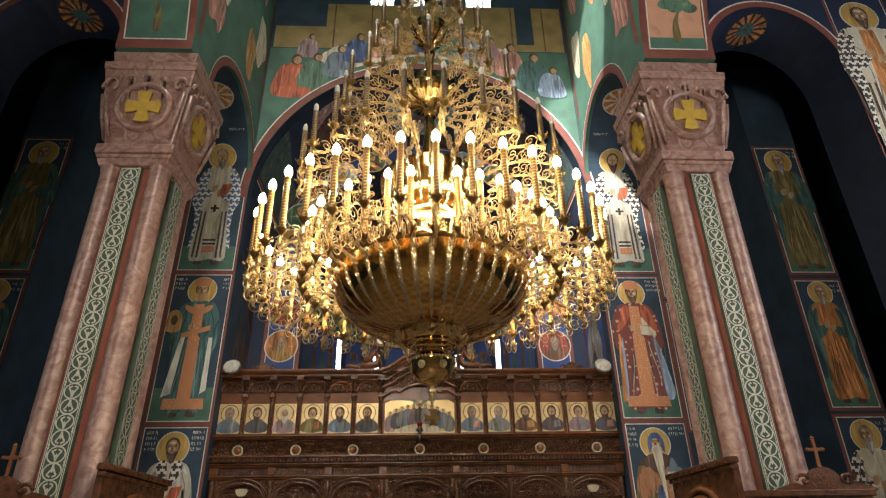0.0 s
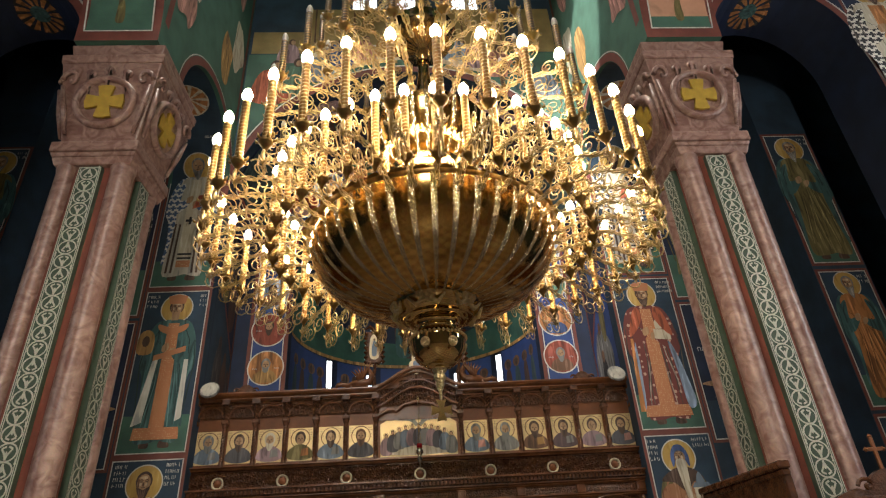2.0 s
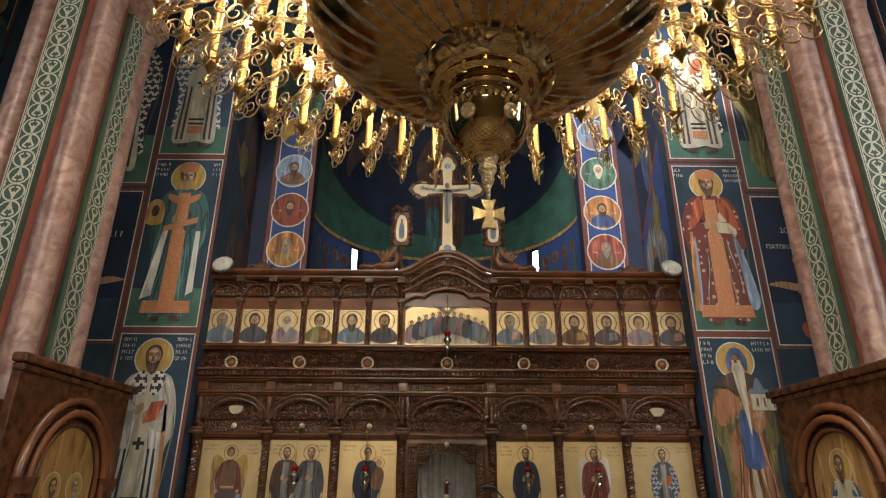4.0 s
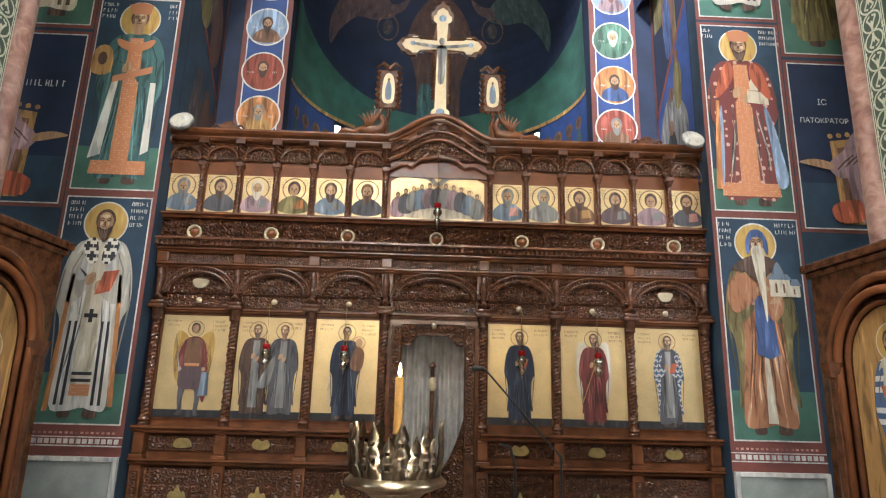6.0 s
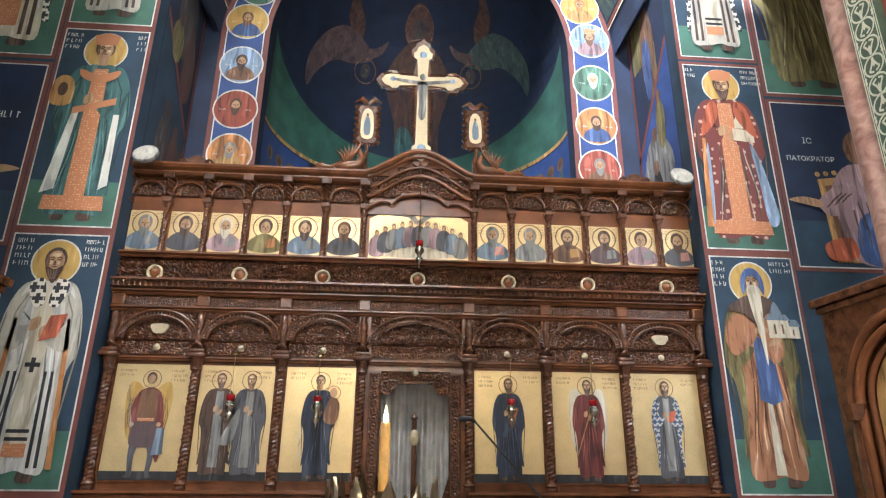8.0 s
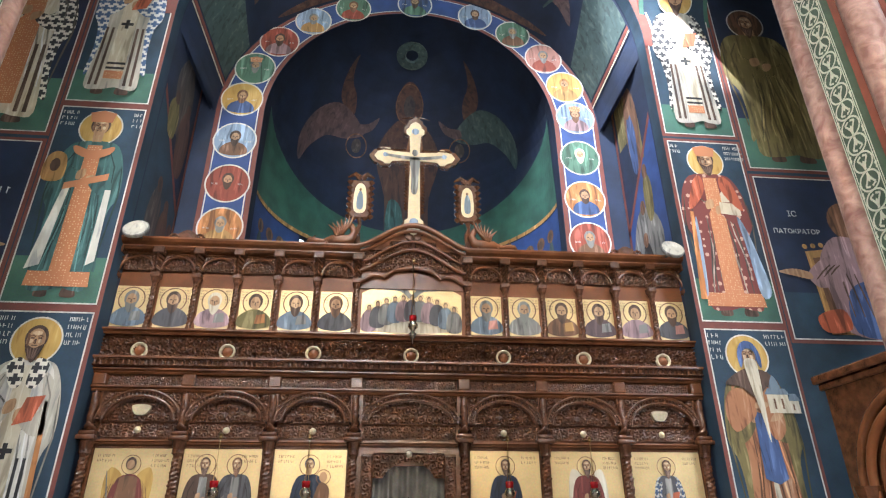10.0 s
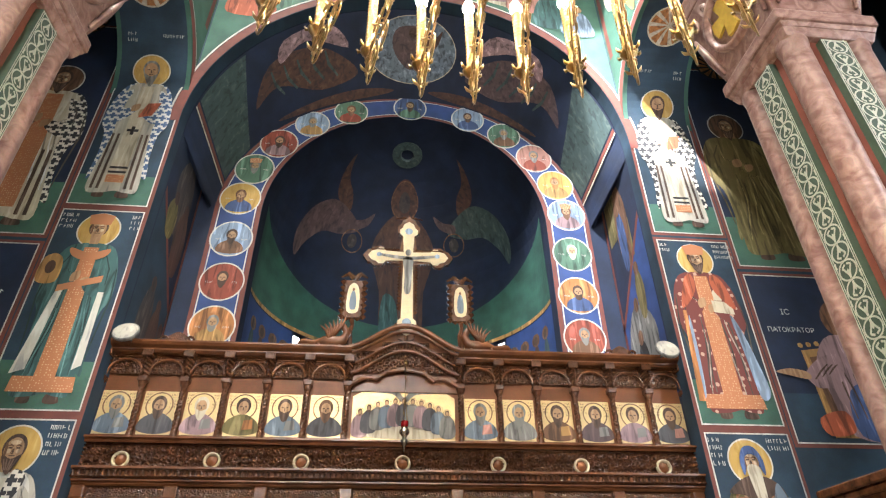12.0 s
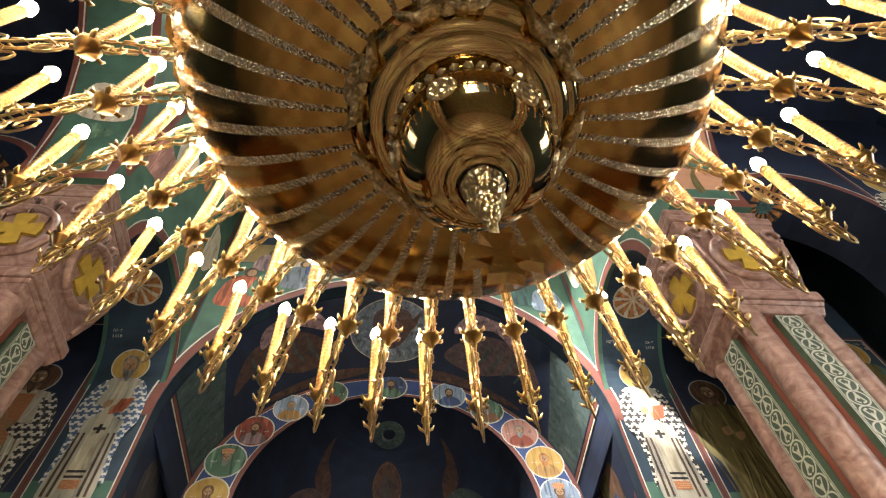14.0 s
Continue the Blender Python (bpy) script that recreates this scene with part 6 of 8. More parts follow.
for i in range(len(UX) - 1):
    a, b = UX[i], UX[i + 1]
    if b - a > 0.8:
        continue
    c, R = (a + b) / 2, (b - a) / 2 - 0.035
    bm = bmesh.new()
    o = [(c + R * math.cos(radians(t)), 3.97 + 0.15 * math.sin(radians(t))) for t in range(0, 181, 10)]
    tube(bm, [(x, FY - 0.06, z) for x, z in o], 0.014, 6)
    part("arch_moulding", bm, M["wood"], ico)

    def inside(x, z, R=R):
        return (x / R) ** 2 + ((z + 0.07) / 0.14) ** 2 < 1 and z > -0.07
    carved(ico, c, FY - 0.01, 4.04, 2 * R, 0.14, 3, 0.022, mask=inside, key="uptymp", name="carved_tympanum")

    def outside(x, z, R=R):
        return (x / R) ** 2 + ((z + 0.09) / 0.155) ** 2 > 1
    carved(ico, c, FY - 0.025, 4.06, b - a - 0.08, 0.18, 8, 0.018, mask=outside, key="upspan", name="carved_spandrel")
for a, b in ((-3.08, -0.56), (0.56, 3.08)):
    bm = bmesh.new()
    moulding(bm, a, b, [(FY + 0.1, 4.18), (FY - 0.1, 4.18), (FY - 0.13, 4.2), (FY - 0.13, 4.215), (FY - 0.18, 4.235), (FY - 0.2, 4.26), (FY - 0.2, 4.28), (FY + 0.1, 4.28)])
    part("cornice", bm, M["wood"], ico)
# arched pediment over the middle
def pedi(t, dz):
    x = -0.58 + 1.16 * t
    return x, 4.16 + dz + 0.26 * (0.5 - 0.5 * math.cos(2 * PI * t)) ** 0.8


for dz, r, y in ((0.12, 0.03, 0.19), (0.075, 0.022, 0.15), (-0.03, 0.016, 0.10), (-0.13, 0.02, 0.1)):
    bm = bmesh.new()
    tube(bm, [(x, FY - y + 0.03, z) for x, z in (pedi(i / 24, dz) for i in range(25))], r, 8)
    part("pediment_moulding", bm, M["wood"], ico)
bm = bmesh.new()
prism(bm, [(-0.58, 3.85)] + [pedi(i / 24, 0.11) for i in range(25)] + [(0.58, 3.85)], FY - 0.03, FY + 0.08)
part("pediment", bm, M["wood"], ico)
carved(ico, 0, FY - 0.035, 4.16, 1.04, 0.24, 77, 0.03)
carved(ico, 0, FY - 0.035, 4.32, 0.5, 0.14, 78, 0.03)
bm = bmesh.new()
o = [(-0.55, 3.92), (-0.42, 4.0), (-0.34, 4.0), (-0.3, 3.97), (-0.2, 4.06), (0, 4.1), (0.2, 4.06), (0.3, 3.97), (0.34, 4.0), (0.42, 4.0), (0.55, 3.92)]
tube(bm, [(x, FY - 0.08, z - 0.02) for x, z in o], 0.022, 8)
part("ogee_moulding", bm, M["wood"], ico)
# cresting scrolls on the cornice
for x in (-2.35, 2.35):
    bm = bmesh.new()
    prism(bm, [(x + u, 4.275 + v) for u, v in blob([(-0.32, 0.0), (-0.15, 0.03), (-0.08, 0.09), (0.0, 0.13), (0.08, 0.09), (0.15, 0.03), (0.32, 0.0)])], FY - 0.12, FY - 0.06)
    for s in (-1, 1):
        tube(bm, [(x + s * (0.12 + 0.05 * (1 - j / 9) * math.cos(j * 0.7)), FY - 0.12, 4.32 + 0.04 * (1 - j / 9) * math.sin(j * 0.7)) for j in range(10)], 0.014, 6)
    part("cresting", bm, M["wood_dark"], ico, "carved scrolled cresting")
# royal doors with a pale curtain
bm = bmesh.new()
for x0, x1, z0, z1 in ((-0.44, -0.33, 0.14, 2.2), (0.33, 0.44, 0.14, 2.2)):
    box(bm, x0, x1, FY - 0.06, FY + 0.05, z0, z1, 0.01)
part("door_post", bm, M["wood_dark"], ico)
for s in (-1, 1):
    carved(ico, s * 0.385, FY - 0.062, 1.55, 0.1, 1.25, 90, 0.015)

    def gate(x, z, s=s):
        """The curved sloping top of one leaf, and the arched frame over it."""
        return z < 0.28 + 0.55 * ((s * x + 0.165) / 0.33) ** 2.2 - 0.35
    ob = new("gate_leaf", carving(0.33, 1.3, 91, 0.03, mask=gate, key="gate%d" % s))
    ob.parent, ob.location = ico, (s * 0.165, FY - 0.01, 0.14 + 0.65)
    ob["label"] = "carved pierced leaf of the central doors"
carved(ico, 0, FY - 0.02, 2.1, 0.66, 0.22, 93, 0.03, mask=lambda x, z: (x / 0.29) ** 2 + ((z + 0.3) / 0.34) ** 2 > 1, key="doorhead", name="door_head")
bm = bmesh.new()
tube(bm, [(0, FY - 0.03, 0.2), (0, FY - 0.03, 1.75)], 0.022, 8)
for r0, z in ((0.05, 1.62), (0.04, 1.78)):
    lathe(bm, [(0.001, -r0), (r0, 0), (0.001, r0 * 1.3)], 10, 0, FY - 0.03, z)
part("gate_post", bm, M["wood_dark"], ico)
bm = bmesh.new()
lathe(bm, [(0.001, 0.02), (0.04, 0.015), (0.055, 0.0)], 18)
bmesh.ops.transform(bm, matrix=pose(0, FY - 0.06, 1.6, 90) @ Matrix.Diagonal((0.8, 1.3, 1, 1)), verts=bm.verts)
part("gate_medallion", bm, M["cream_carving"], ico, "oval pale medallion", smooth=True)
M["curtain"] = mat("silver_grey_satin", (0.84, 0.82, 0.77), 0.3, 0.0, vary=0.25, scale=10, bump=0.1)
bm = bmesh.new()
prev = None
for i in range(61):
    x = -0.34 + 0.68 * i / 60
    y = FY + 0.05 + 0.034 * math.sin(i * 0.8) + 0.012 * math.sin(i * 0.31)
    row = [bm.verts.new((x, y + 0.01 * math.sin(z * 5 + i), z)) for z in (0.1, 0.6, 1.1, 1.6, 2.15)]
    if prev:
        for k in range(4):
            bm.faces.new((prev[k], row[k], row[k + 1], prev[k + 1]))
    prev = row
bmesh.ops.solidify(bm, geom=bm.faces[:], thickness=0.003)
tagged(part("curtain", bm, M["curtain"], smooth=True), "pale silver curtain drawn behind the central doors", "curtain")

# main icons
P["night"] = paint("dark_blue_tempera", (0.022, 0.032, 0.06), (0.06, 0.075, 0.11), (0.012, 0.014, 0.02))
P["slate"] = paint("slate_tempera", (0.085, 0.085, 0.095), (0.15, 0.145, 0.15), (0.045, 0.04, 0.045))
P["icheck"] = checked("small_crossed_vestment", (0.42, 0.42, 0.4), (0.05, 0.08, 0.15), 20)
IY = FY - 0.012


def icon(x0, x1, z0, z1, label, margin=0.0):
    e = group_of("icon", label, "icon", "main icons")
    bm = bmesh.new()
    box(bm, x0, x1, IY, FY, z0, z1, 0.003)
    part("board", bm, M["leaf"], e, "gilded board")
    return e


IF = on_wall(IY)
spec = [
    (dict(robe="brown", mantle="maroon", wings=True, item="scroll", beard=0, hair="umber"), "gilded icon of a winged warrior with a sword"),
    (None, "gilded icon of two robed bishops side by side"),
    (dict(robe="night", mantle="night", beard=0, hair="night"), "gilded icon of a dark-veiled mother and child"),
    (dict(robe="night", mantle="night", item="book", hair="umber", beard=0.4), "gilded icon of a blessing figure with an open book"),
    (dict(robe="maroon", mantle="maroon", wings=True, hair="umber", beard=0.6, item="staff"), "gilded icon of a winged prophet in a maroon cloak"),
    (dict(robe="slate", mantle="icheck", stole="grey", hair="umber", beard=0.6, item="book"), "gilded icon of a bishop in blue crossed vestments"),
]
for i, ((a, b), (kw, lab)) in enumerate(zip(ICX, spec)):
    e = icon(a, b, 1.21, 2.24, lab)
    c = (a + b) / 2
    shape("base_band", rect(a, b, 1.21, 1.285), IF, 1, P["black"], e)
    if kw is None:
        for dx, m in ((-0.14, "mauve"), (0.14, "paleblue")):
            saint(e, IF, c + dx, 1.235, 0.98, robe="umber" if dx < 0 else "slate", mantle="umber" if dx < 0 else "slate", stole="grey", hair="umber" if dx < 0 else "brown", beard=0.6, k0=2, ring_halo=True, slim=1.0, feet=False)
        shape("scroll", blob([(c - 0.08, 1.6), (c + 0.06, 1.85), (c + 0.02, 1.55), (c - 0.1, 1.52)]), IF, 9, P["grey"], e)
    elif i == 0:
        for s in (-1, 1):
            shape("wing", blob([(c + s * 0.05, 1.98), (c + s * 0.16, 2.08), (c + s * 0.21, 1.95), (c + s * 0.18, 1.65), (c + s * 0.13, 1.56), (c + s * 0.12, 1.78)]), IF, 1.4, P["halo"], e)
            shape("wing_line", [stroke([(c + s * (0.10 + 0.02 * j), 1.98 - 0.02 * j), (c + s * (0.135 + 0.018 * j), 1.85 - 0.03 * j), (c + s * (0.135 + 0.012 * j), 1.66)], 0.003) for j in range(4)], IF, 2, P["brown"], e)
            shape("leg", blob([(c + s * 0.02, 1.58), (c + s * 0.1, 1.58), (c + s * 0.115, 1.42), (c + s * 0.1, 1.27), (c + s * 0.13, 1.24), (c + s * 0.06, 1.24), (c + s * 0.06, 1.42)]), IF, 2.6, P["slate"], e)
            shape("arm", blob([(c + s * 0.08, 1.98), (c + s * 0.13, 1.9), (c + s * 0.15, 1.74), (c + s * 0.1, 1.68), (c + s * 0.09, 1.82)]), IF, 4.4, P["maroon"], e)
            shape("hand", disc(c + s * 0.12, 1.69, 0.02), IF, 5, P["skin"], e)
        shape("cloak", blob([(c - 0.09, 1.99), (c + 0.09, 1.99), (c + 0.16, 1.7), (c + 0.15, 1.36), (c + 0.06, 1.5), (c - 0.1, 1.55), (c - 0.14, 1.75)]), IF, 2.2, P["maroon"], e)
        shape("tunic", blob([(c - 0.09, 1.75), (c + 0.09, 1.75), (c + 0.125, 1.52), (c, 1.49), (c - 0.125, 1.52)]), IF, 3.4, P["dim_rose"], e)
        shape("breastplate", blob([(c - 0.075, 1.99), (c + 0.075, 1.99), (c + 0.095, 1.85), (c + 0.07, 1.72), (c - 0.07, 1.72), (c - 0.095, 1.85)]), IF, 4, P["brown"], e)
        shape("belt", [rect(c - 0.075, c + 0.075, 1.72, 1.745)], IF, 4.8, P["galloon"], e)
        shape("sword", [(c - 0.13, 1.66), (c - 0.115, 1.66), (c - 0.19, 2.05), (c - 0.197, 2.04)], IF, 5.4, P["grey"], e)
        shape("scroll", [(c + 0.09, 1.42), (c + 0.19, 1.43), (c + 0.18, 1.66), (c + 0.11, 1.66)], IF, 5.4, P["paleblue"], e)
        shape("halo", ring(c, 2.1, 0.078, 0.084), IF, 2, P["brown"], e)
        shape("hair", disc(c, 2.11, 0.046, 0.054), IF, 4.6, P["umber"], e)
        shape("face", disc(c, 2.1, 0.033, 0.042), IF, 5.2, P["skin"], e)
    else:
        saint(e, IF, c, 1.235, 0.98, k0=2, ring_halo=True, slim=0.95, **kw)
        if i == 2:
            shape("child", blob([(c + 0.05, 1.75), (c + 0.16, 1.72), (c + 0.19, 1.9), (c + 0.1, 1.95)]), IF, 8, P["brown"], e)
            shape("child_head", disc(c + 0.13, 2.0, 0.035, 0.045), IF, 8.6, P["skin"], e)
            shape("child_halo", ring(c + 0.13, 2.0, 0.06, 0.066), IF, 7.6, P["brown"], e)
            shape("mantle_edge", [[(c - 0.17 + 0.012 * (j % 2), 1.66 - 0.035 * j), (c - 0.155 + 0.012 * (j % 2), 1.66 - 0.035 * j), (c - 0.155 + 0.012 * ((j + 1) % 2), 1.625 - 0.035 * j), (c - 0.17 + 0.012 * ((j + 1) % 2), 1.625 - 0.035 * j)] for j in range(8)], IF, 8, P["cream"], e)
    script_bars(IF, 1, a + 0.11, 2.19, 0.13, 0.028, 2 + i % 2, e, P["brown"], 100 + i)
    script_bars(IF, 1, b - 0.11, 2.19, 0.13, 0.028, 2 + (i + 1) % 2, e, P["brown"], 120 + i)
    bm = bmesh.new()
    for x, z in [(a - 0.01 + (b - a + 0.02) * j / 34, zz) for j in range(35) for zz in (1.2, 2.25)] + [(xx, 1.2 + 1.05 * j / 50) for j in range(51) for xx in (a - 0.01, b + 0.01)]:
        box(bm, x - 0.007, x + 0.007, IY - 0.012, FY, z - 0.007, z + 0.007)
    part("beaded_frame", bm, M["wood"], e, "beaded wooden edging")
# upper icons
robes = ["paleblue", "slate", "mauve", "olive", "paleblue", "slate", "paleblue", "grey", "brown", "dim_rose", "mauve", "slate"]
under = ["sky", "scarlet", "red", "blue", "scarlet", "grey", "olive", "grey", "green", "maroon", "green", "red"]
hairz = ["grey", "umber", "cream", "umber", "umber", "brown", "grey", "grey", "umber", "umber", "umber", "umber"]
k = 0
for i in range(len(UX) - 1):
    a, b = UX[i] + 0.04, UX[i + 1] - 0.04
    if b - a > 0.8:
        continue
    e = tagged(new("upper_icon"), "small gilded icon with the bust of a robed apostle", "icon", "upper icons")
    bm = bmesh.new()
    box(bm, a, b, IY, FY, 3.375, 3.805, 0.003)
    part("board", bm, M["leaf"], e, "gilded board")
    c = (a + b) / 2
    bust(e, IF, c, 3.612, 0.238, robes[k], hairz[k], 0.5 if k not in (3, 10) else 0, False, 1, "brown", ("grey", None, "grey", "orange", "grey", None, "pinkish", None, "ochre", "grey", "grey", "pinkish")[k])
    script_bars(IF, 1, a + 0.04, 3.78, 0.05, 0.02, 4, e, P["brown"], 140 + k)
    script_bars(IF, 1, b - 0.04, 3.78, 0.05, 0.02, 5, e, P["brown"], 160 + k)
    bm = bmesh.new()
    for j in range(15):
        x = a + (b - a) * (j + 0.5) / 15
        box(bm, x - 0.008, x + 0.008, IY - 0.008, FY, 3.355, 3.375)
    part("beaded_frame", bm, M["wood"], e)
    k += 1
e = tagged(new("central_icon"), "wide arched icon of a group at a table", "icon", "upper icons")
bm = bmesh.new()
prism(bm, [(-0.52, 3.37), (0.52, 3.37), (0.52, 3.8), (0.4, 3.87), (0.3, 3.87), (0.2, 3.93), (0, 3.96), (-0.2, 3.93), (-0.3, 3.87), (-0.4, 3.87), (-0.52, 3.8)], IY, FY)
part("board", bm, M["leaf"], e, "gilded board")
shape("table", blob([(-0.42, 3.4), (0.42, 3.4), (0.36, 3.6), (0, 3.66), (-0.36, 3.6)]), IF, 1.2, P["cream"], e)
for j in range(11):
    t = (j - 5) / 5
    x, z = 0.44 * t, 3.56 + 0.12 * (1 - t * t)
    shape("painted_robe", blob([(x - 0.07, z - 0.16), (x + 0.07, z - 0.16), (x + 0.07, z), (x, z + 0.06), (x - 0.07, z)]), IF, 2 + 0.2 * j, P[("mauve", "slate", "grey", "paleblue", "mauve", "slate", "grey", "mauve", "slate", "paleblue", "grey")[j]], e)
    shape("painted_halo", ring(x, z + 0.078, 0.038, 0.042, 16), IF, 4.8, P["brown"], e)
    shape("painted_head", disc(x, z + 0.08, 0.024, 0.032, 12), IF, 5, P["umber"], e)
    shape("painted_face", disc(x, z + 0.074, 0.017, 0.022, 12), IF, 5.6, P["skin"], e)
shape("drapery", [blob([(-0.3, 3.85), (-0.1, 3.9), (0, 3.8), (0.1, 3.9), (0.3, 3.85), (0.12, 3.83), (0, 3.74), (-0.12, 3.83)])], IF, 1.4, P["grey"], e)

# cross, side panels and dragons above the screen
M["iconcream"] = mat("pale_gilded_panel", (0.72, 0.58, 0.36), 0.4, 0.2, vary=0.15, scale=12)
CY = -0.02


def trefoil_cross(w, h, arm, cz, grow, y0, y1):
    """A cross with three-lobed ends as one outline; grow widens it."""
    t = 0.055 + grow
    l = 0.062 + grow * 0.7
    half = w / 2
    def lobe(cx, cy, dx, dy):
        pts = []
        base = math.atan2(dy, dx)
        for ang, off in ((-PI / 2, 0.05), (0, 0.085), (PI / 2, 0.05)):
            ox, oy = cx + off * math.cos(base + ang), cy + off * math.sin(base + ang)
            for q in (-1, -0.4, 0.3, 0.9) if ang < 0 else ((-0.9, 0, 0.9) if ang == 0 else (-0.9, -0.3, 0.4, 1)):
                pts.append((ox + l * math.cos(base + ang + q * 1.3), oy + l * math.sin(base + ang + q * 1.3)))
        return pts
    o = [(t, cz - t)] + lobe(half - 0.1, cz, 1, 0) + [(t, cz + t)] + lobe(0, cz + arm - 0.1, 0, 1) + [(-t, cz + t)] + lobe(-half + 0.1, cz, -1, 0) + [(-t, cz - t)] + lobe(0, cz - h + 0.1, 0, -1)
    bm = bmesh.new()
    prism(bm, o, y0, y1)
    return bm


cr = group_of("altar_cross", "tall painted cross with trefoil ends in a carved dark frame", "cross")
part("frame", trefoil_cross(0.90, 1.02, 0.49, 5.48, 0.045, CY - 0.02, CY + 0.03), M["wood_dark"], cr, "carved dark wooden frame")
part("gold_face", trefoil_cross(0.84, 0.97, 0.45, 5.48, 0.0, CY - 0.03, CY - 0.018), M["iconcream"], cr, "pale gilded face")
CF = on_wall(CY - 0.032)
shape("painted_body", [blob([(-0.035, 5.0), (0.03, 5.0), (0.045, 5.25), (0.055, 5.45), (-0.055, 5.45), (-0.04, 5.25)]), blob([(-0.33, 5.475), (0, 5.43), (0.33, 5.475), (0.33, 5.505), (0, 5.475), (-0.33, 5.505)]), disc(0, 5.53, 0.035, 0.045)], CF, 1, P["grey"], cr)
shape("painted_ends", [disc(0, 5.83, 0.045), disc(0, 4.62, 0.05), disc(-0.34, 5.49, 0.03), disc(0.34, 5.49, 0.03)], CF, 1.6, P["sky"], cr)
bm = bmesh.new()
rnd = random.Random(9)
for j in range(60):
    t = j / 60 * 4
    seg_i, q = int(t), t - int(t)
    a, b = [((0.09, 4.75), (0.09, 5.4)), ((-0.09, 5.4), (-0.09, 4.75)), ((-0.42, 5.56), (-0.1, 5.56)), ((0.1, 5.56), (0.42, 5.56))][seg_i]
    x, z = a[0] + (b[0] - a[0]) * q, a[1] + (b[1] - a[1]) * q
    lathe(bm, [(0.001, 0.034), (0.03, 0.008), (0.001, -0.022)], 6, x, CY - 0.012, z)
tube(bm, [(0, CY, 4.3), (0, CY, 4.6)], 0.03, 8)
tube(bm, [(-0.17, CY, 6.03), (-0.05, CY, 6.06), (0, CY, 6.02), (0.05, CY, 6.06), (0.17, CY, 6.03)], [0.004, 0.012, 0.02, 0.012, 0.004], 6)
tube(bm, [(0, CY, 5.96), (0, CY, 6.08)], 0.012, 6)
part("carved_edge", bm, M["wood_dark"], cr, "knotted carved edge")


def side_icon(x):
    e = group_of("framed_panel", "small upright painted panel in a carved frame on a scrolled stem", "framed icon", "side panels")
    bm = bmesh.new()
    box(bm, x - 0.11, x + 0.11, CY - 0.02, CY + 0.02, 4.66, 5.14, 0.01)
    for s in (-1, 1):
        for j in range(7):
            lathe(bm, [(0.001, 0.04), (0.04, 0.0), (0.001, -0.04)], 7, x + s * 0.118, CY - 0.008, 4.68 + j * 0.072)
        tube(bm, [(x, CY, 5.15), (x + s * 0.07, CY - 0.01, 5.22), (x + s * 0.15, CY, 5.18)], [0.04, 0.03, 0.01], 6)
    for j in range(3):
        lathe(bm, [(0.001, 0.03), (0.035, 0.0), (0.001, -0.03)], 8, x - 0.06 + 0.06 * j, CY - 0.005, 4.655)
    tube(bm, [(x, CY, 4.66), (x + 0.012, CY, 4.58), (x - 0.012, CY, 4.5), (x, CY, 4.3)], [0.03, 0.02, 0.03, 0.035], 8)
    part("carved_frame", bm, M["wood_dark"], e, "knotted dark frame")
    f = on_wall(CY - 0.022)
    shape("panel_face", blob([(x - 0.06, 4.74), (x + 0.06, 4.74), (x + 0.065, 4.98), (x + 0.03, 5.08), (x - 0.03, 5.08), (x - 0.065, 4.98)]), f, 1, M["iconcream"], e)
    shape("painted_robe", blob([(x - 0.03, 4.77), (x + 0.03, 4.77), (x + 0.035, 4.9), (x + 0.012, 4.99), (x - 0.012, 4.99), (x - 0.035, 4.9)]), f, 2, P["paleblue"], e)
    shape("painted_head", disc(x, 5.01, 0.014, 0.018), f, 2.6, P["brown"], e)


side_icon(-0.6)
side_icon(0.6)


def dragon(x, s):
    bm = bmesh.new()
    y = CY
    tube(bm, [(x + s * 0.42, y - 0.02, 4.33), (x + s * 0.38, y - 0.03, 4.355), (x + s * 0.32, y - 0.03, 4.36), (x + s * 0.24, y - 0.03, 4.34), (x + s * 0.15, y - 0.03, 4.37), (x + s * 0.04, y - 0.04, 4.36), (x - s * 0.05, y - 0.04, 4.38), (x - s * 0.09, y - 0.04, 4.46), (x - s * 0.05, y - 0.04, 4.54), (x + s * 0.02, y - 0.05, 4.55), (x + s * 0.03, y - 0.06, 4.50)],
         [0.012, 0.034, 0.03, 0.032, 0.055, 0.066, 0.058, 0.046, 0.036, 0.024, 0.008], 12)
    for j in range(7):
        tube(bm, [(x + s * 0.09, y - 0.07, 4.37), (x + s * (0.13 - 0.028 * j), y - 0.08, 4.47 + 0.012 * j), (x + s * (0.2 - 0.045 * j), y - 0.06, 4.54 + 0.022 * j)], [0.024, 0.018, 0.004], 6)
    tube(bm, [(x + s * 0.36, y - 0.03, 4.38), (x + s * 0.32, y - 0.03, 4.42)], [0.012, 0.003], 5)
    tube(bm, [(x + s * 0.2, y - 0.04, 4.36), (x + s * 0.2, y - 0.08, 4.29)], 0.018, 6)
    tube(bm, [(x - s * 0.02, y - 0.04, 4.34), (x - s * 0.02, y - 0.08, 4.29)], 0.018, 6)
    tagged(part("dragon_carving", bm, M["wood"], smooth=True), "carved wooden winged dragon on the cornice", "carving", "carved dragons")


dragon(-0.72, -1)
dragon(0.72, 1)

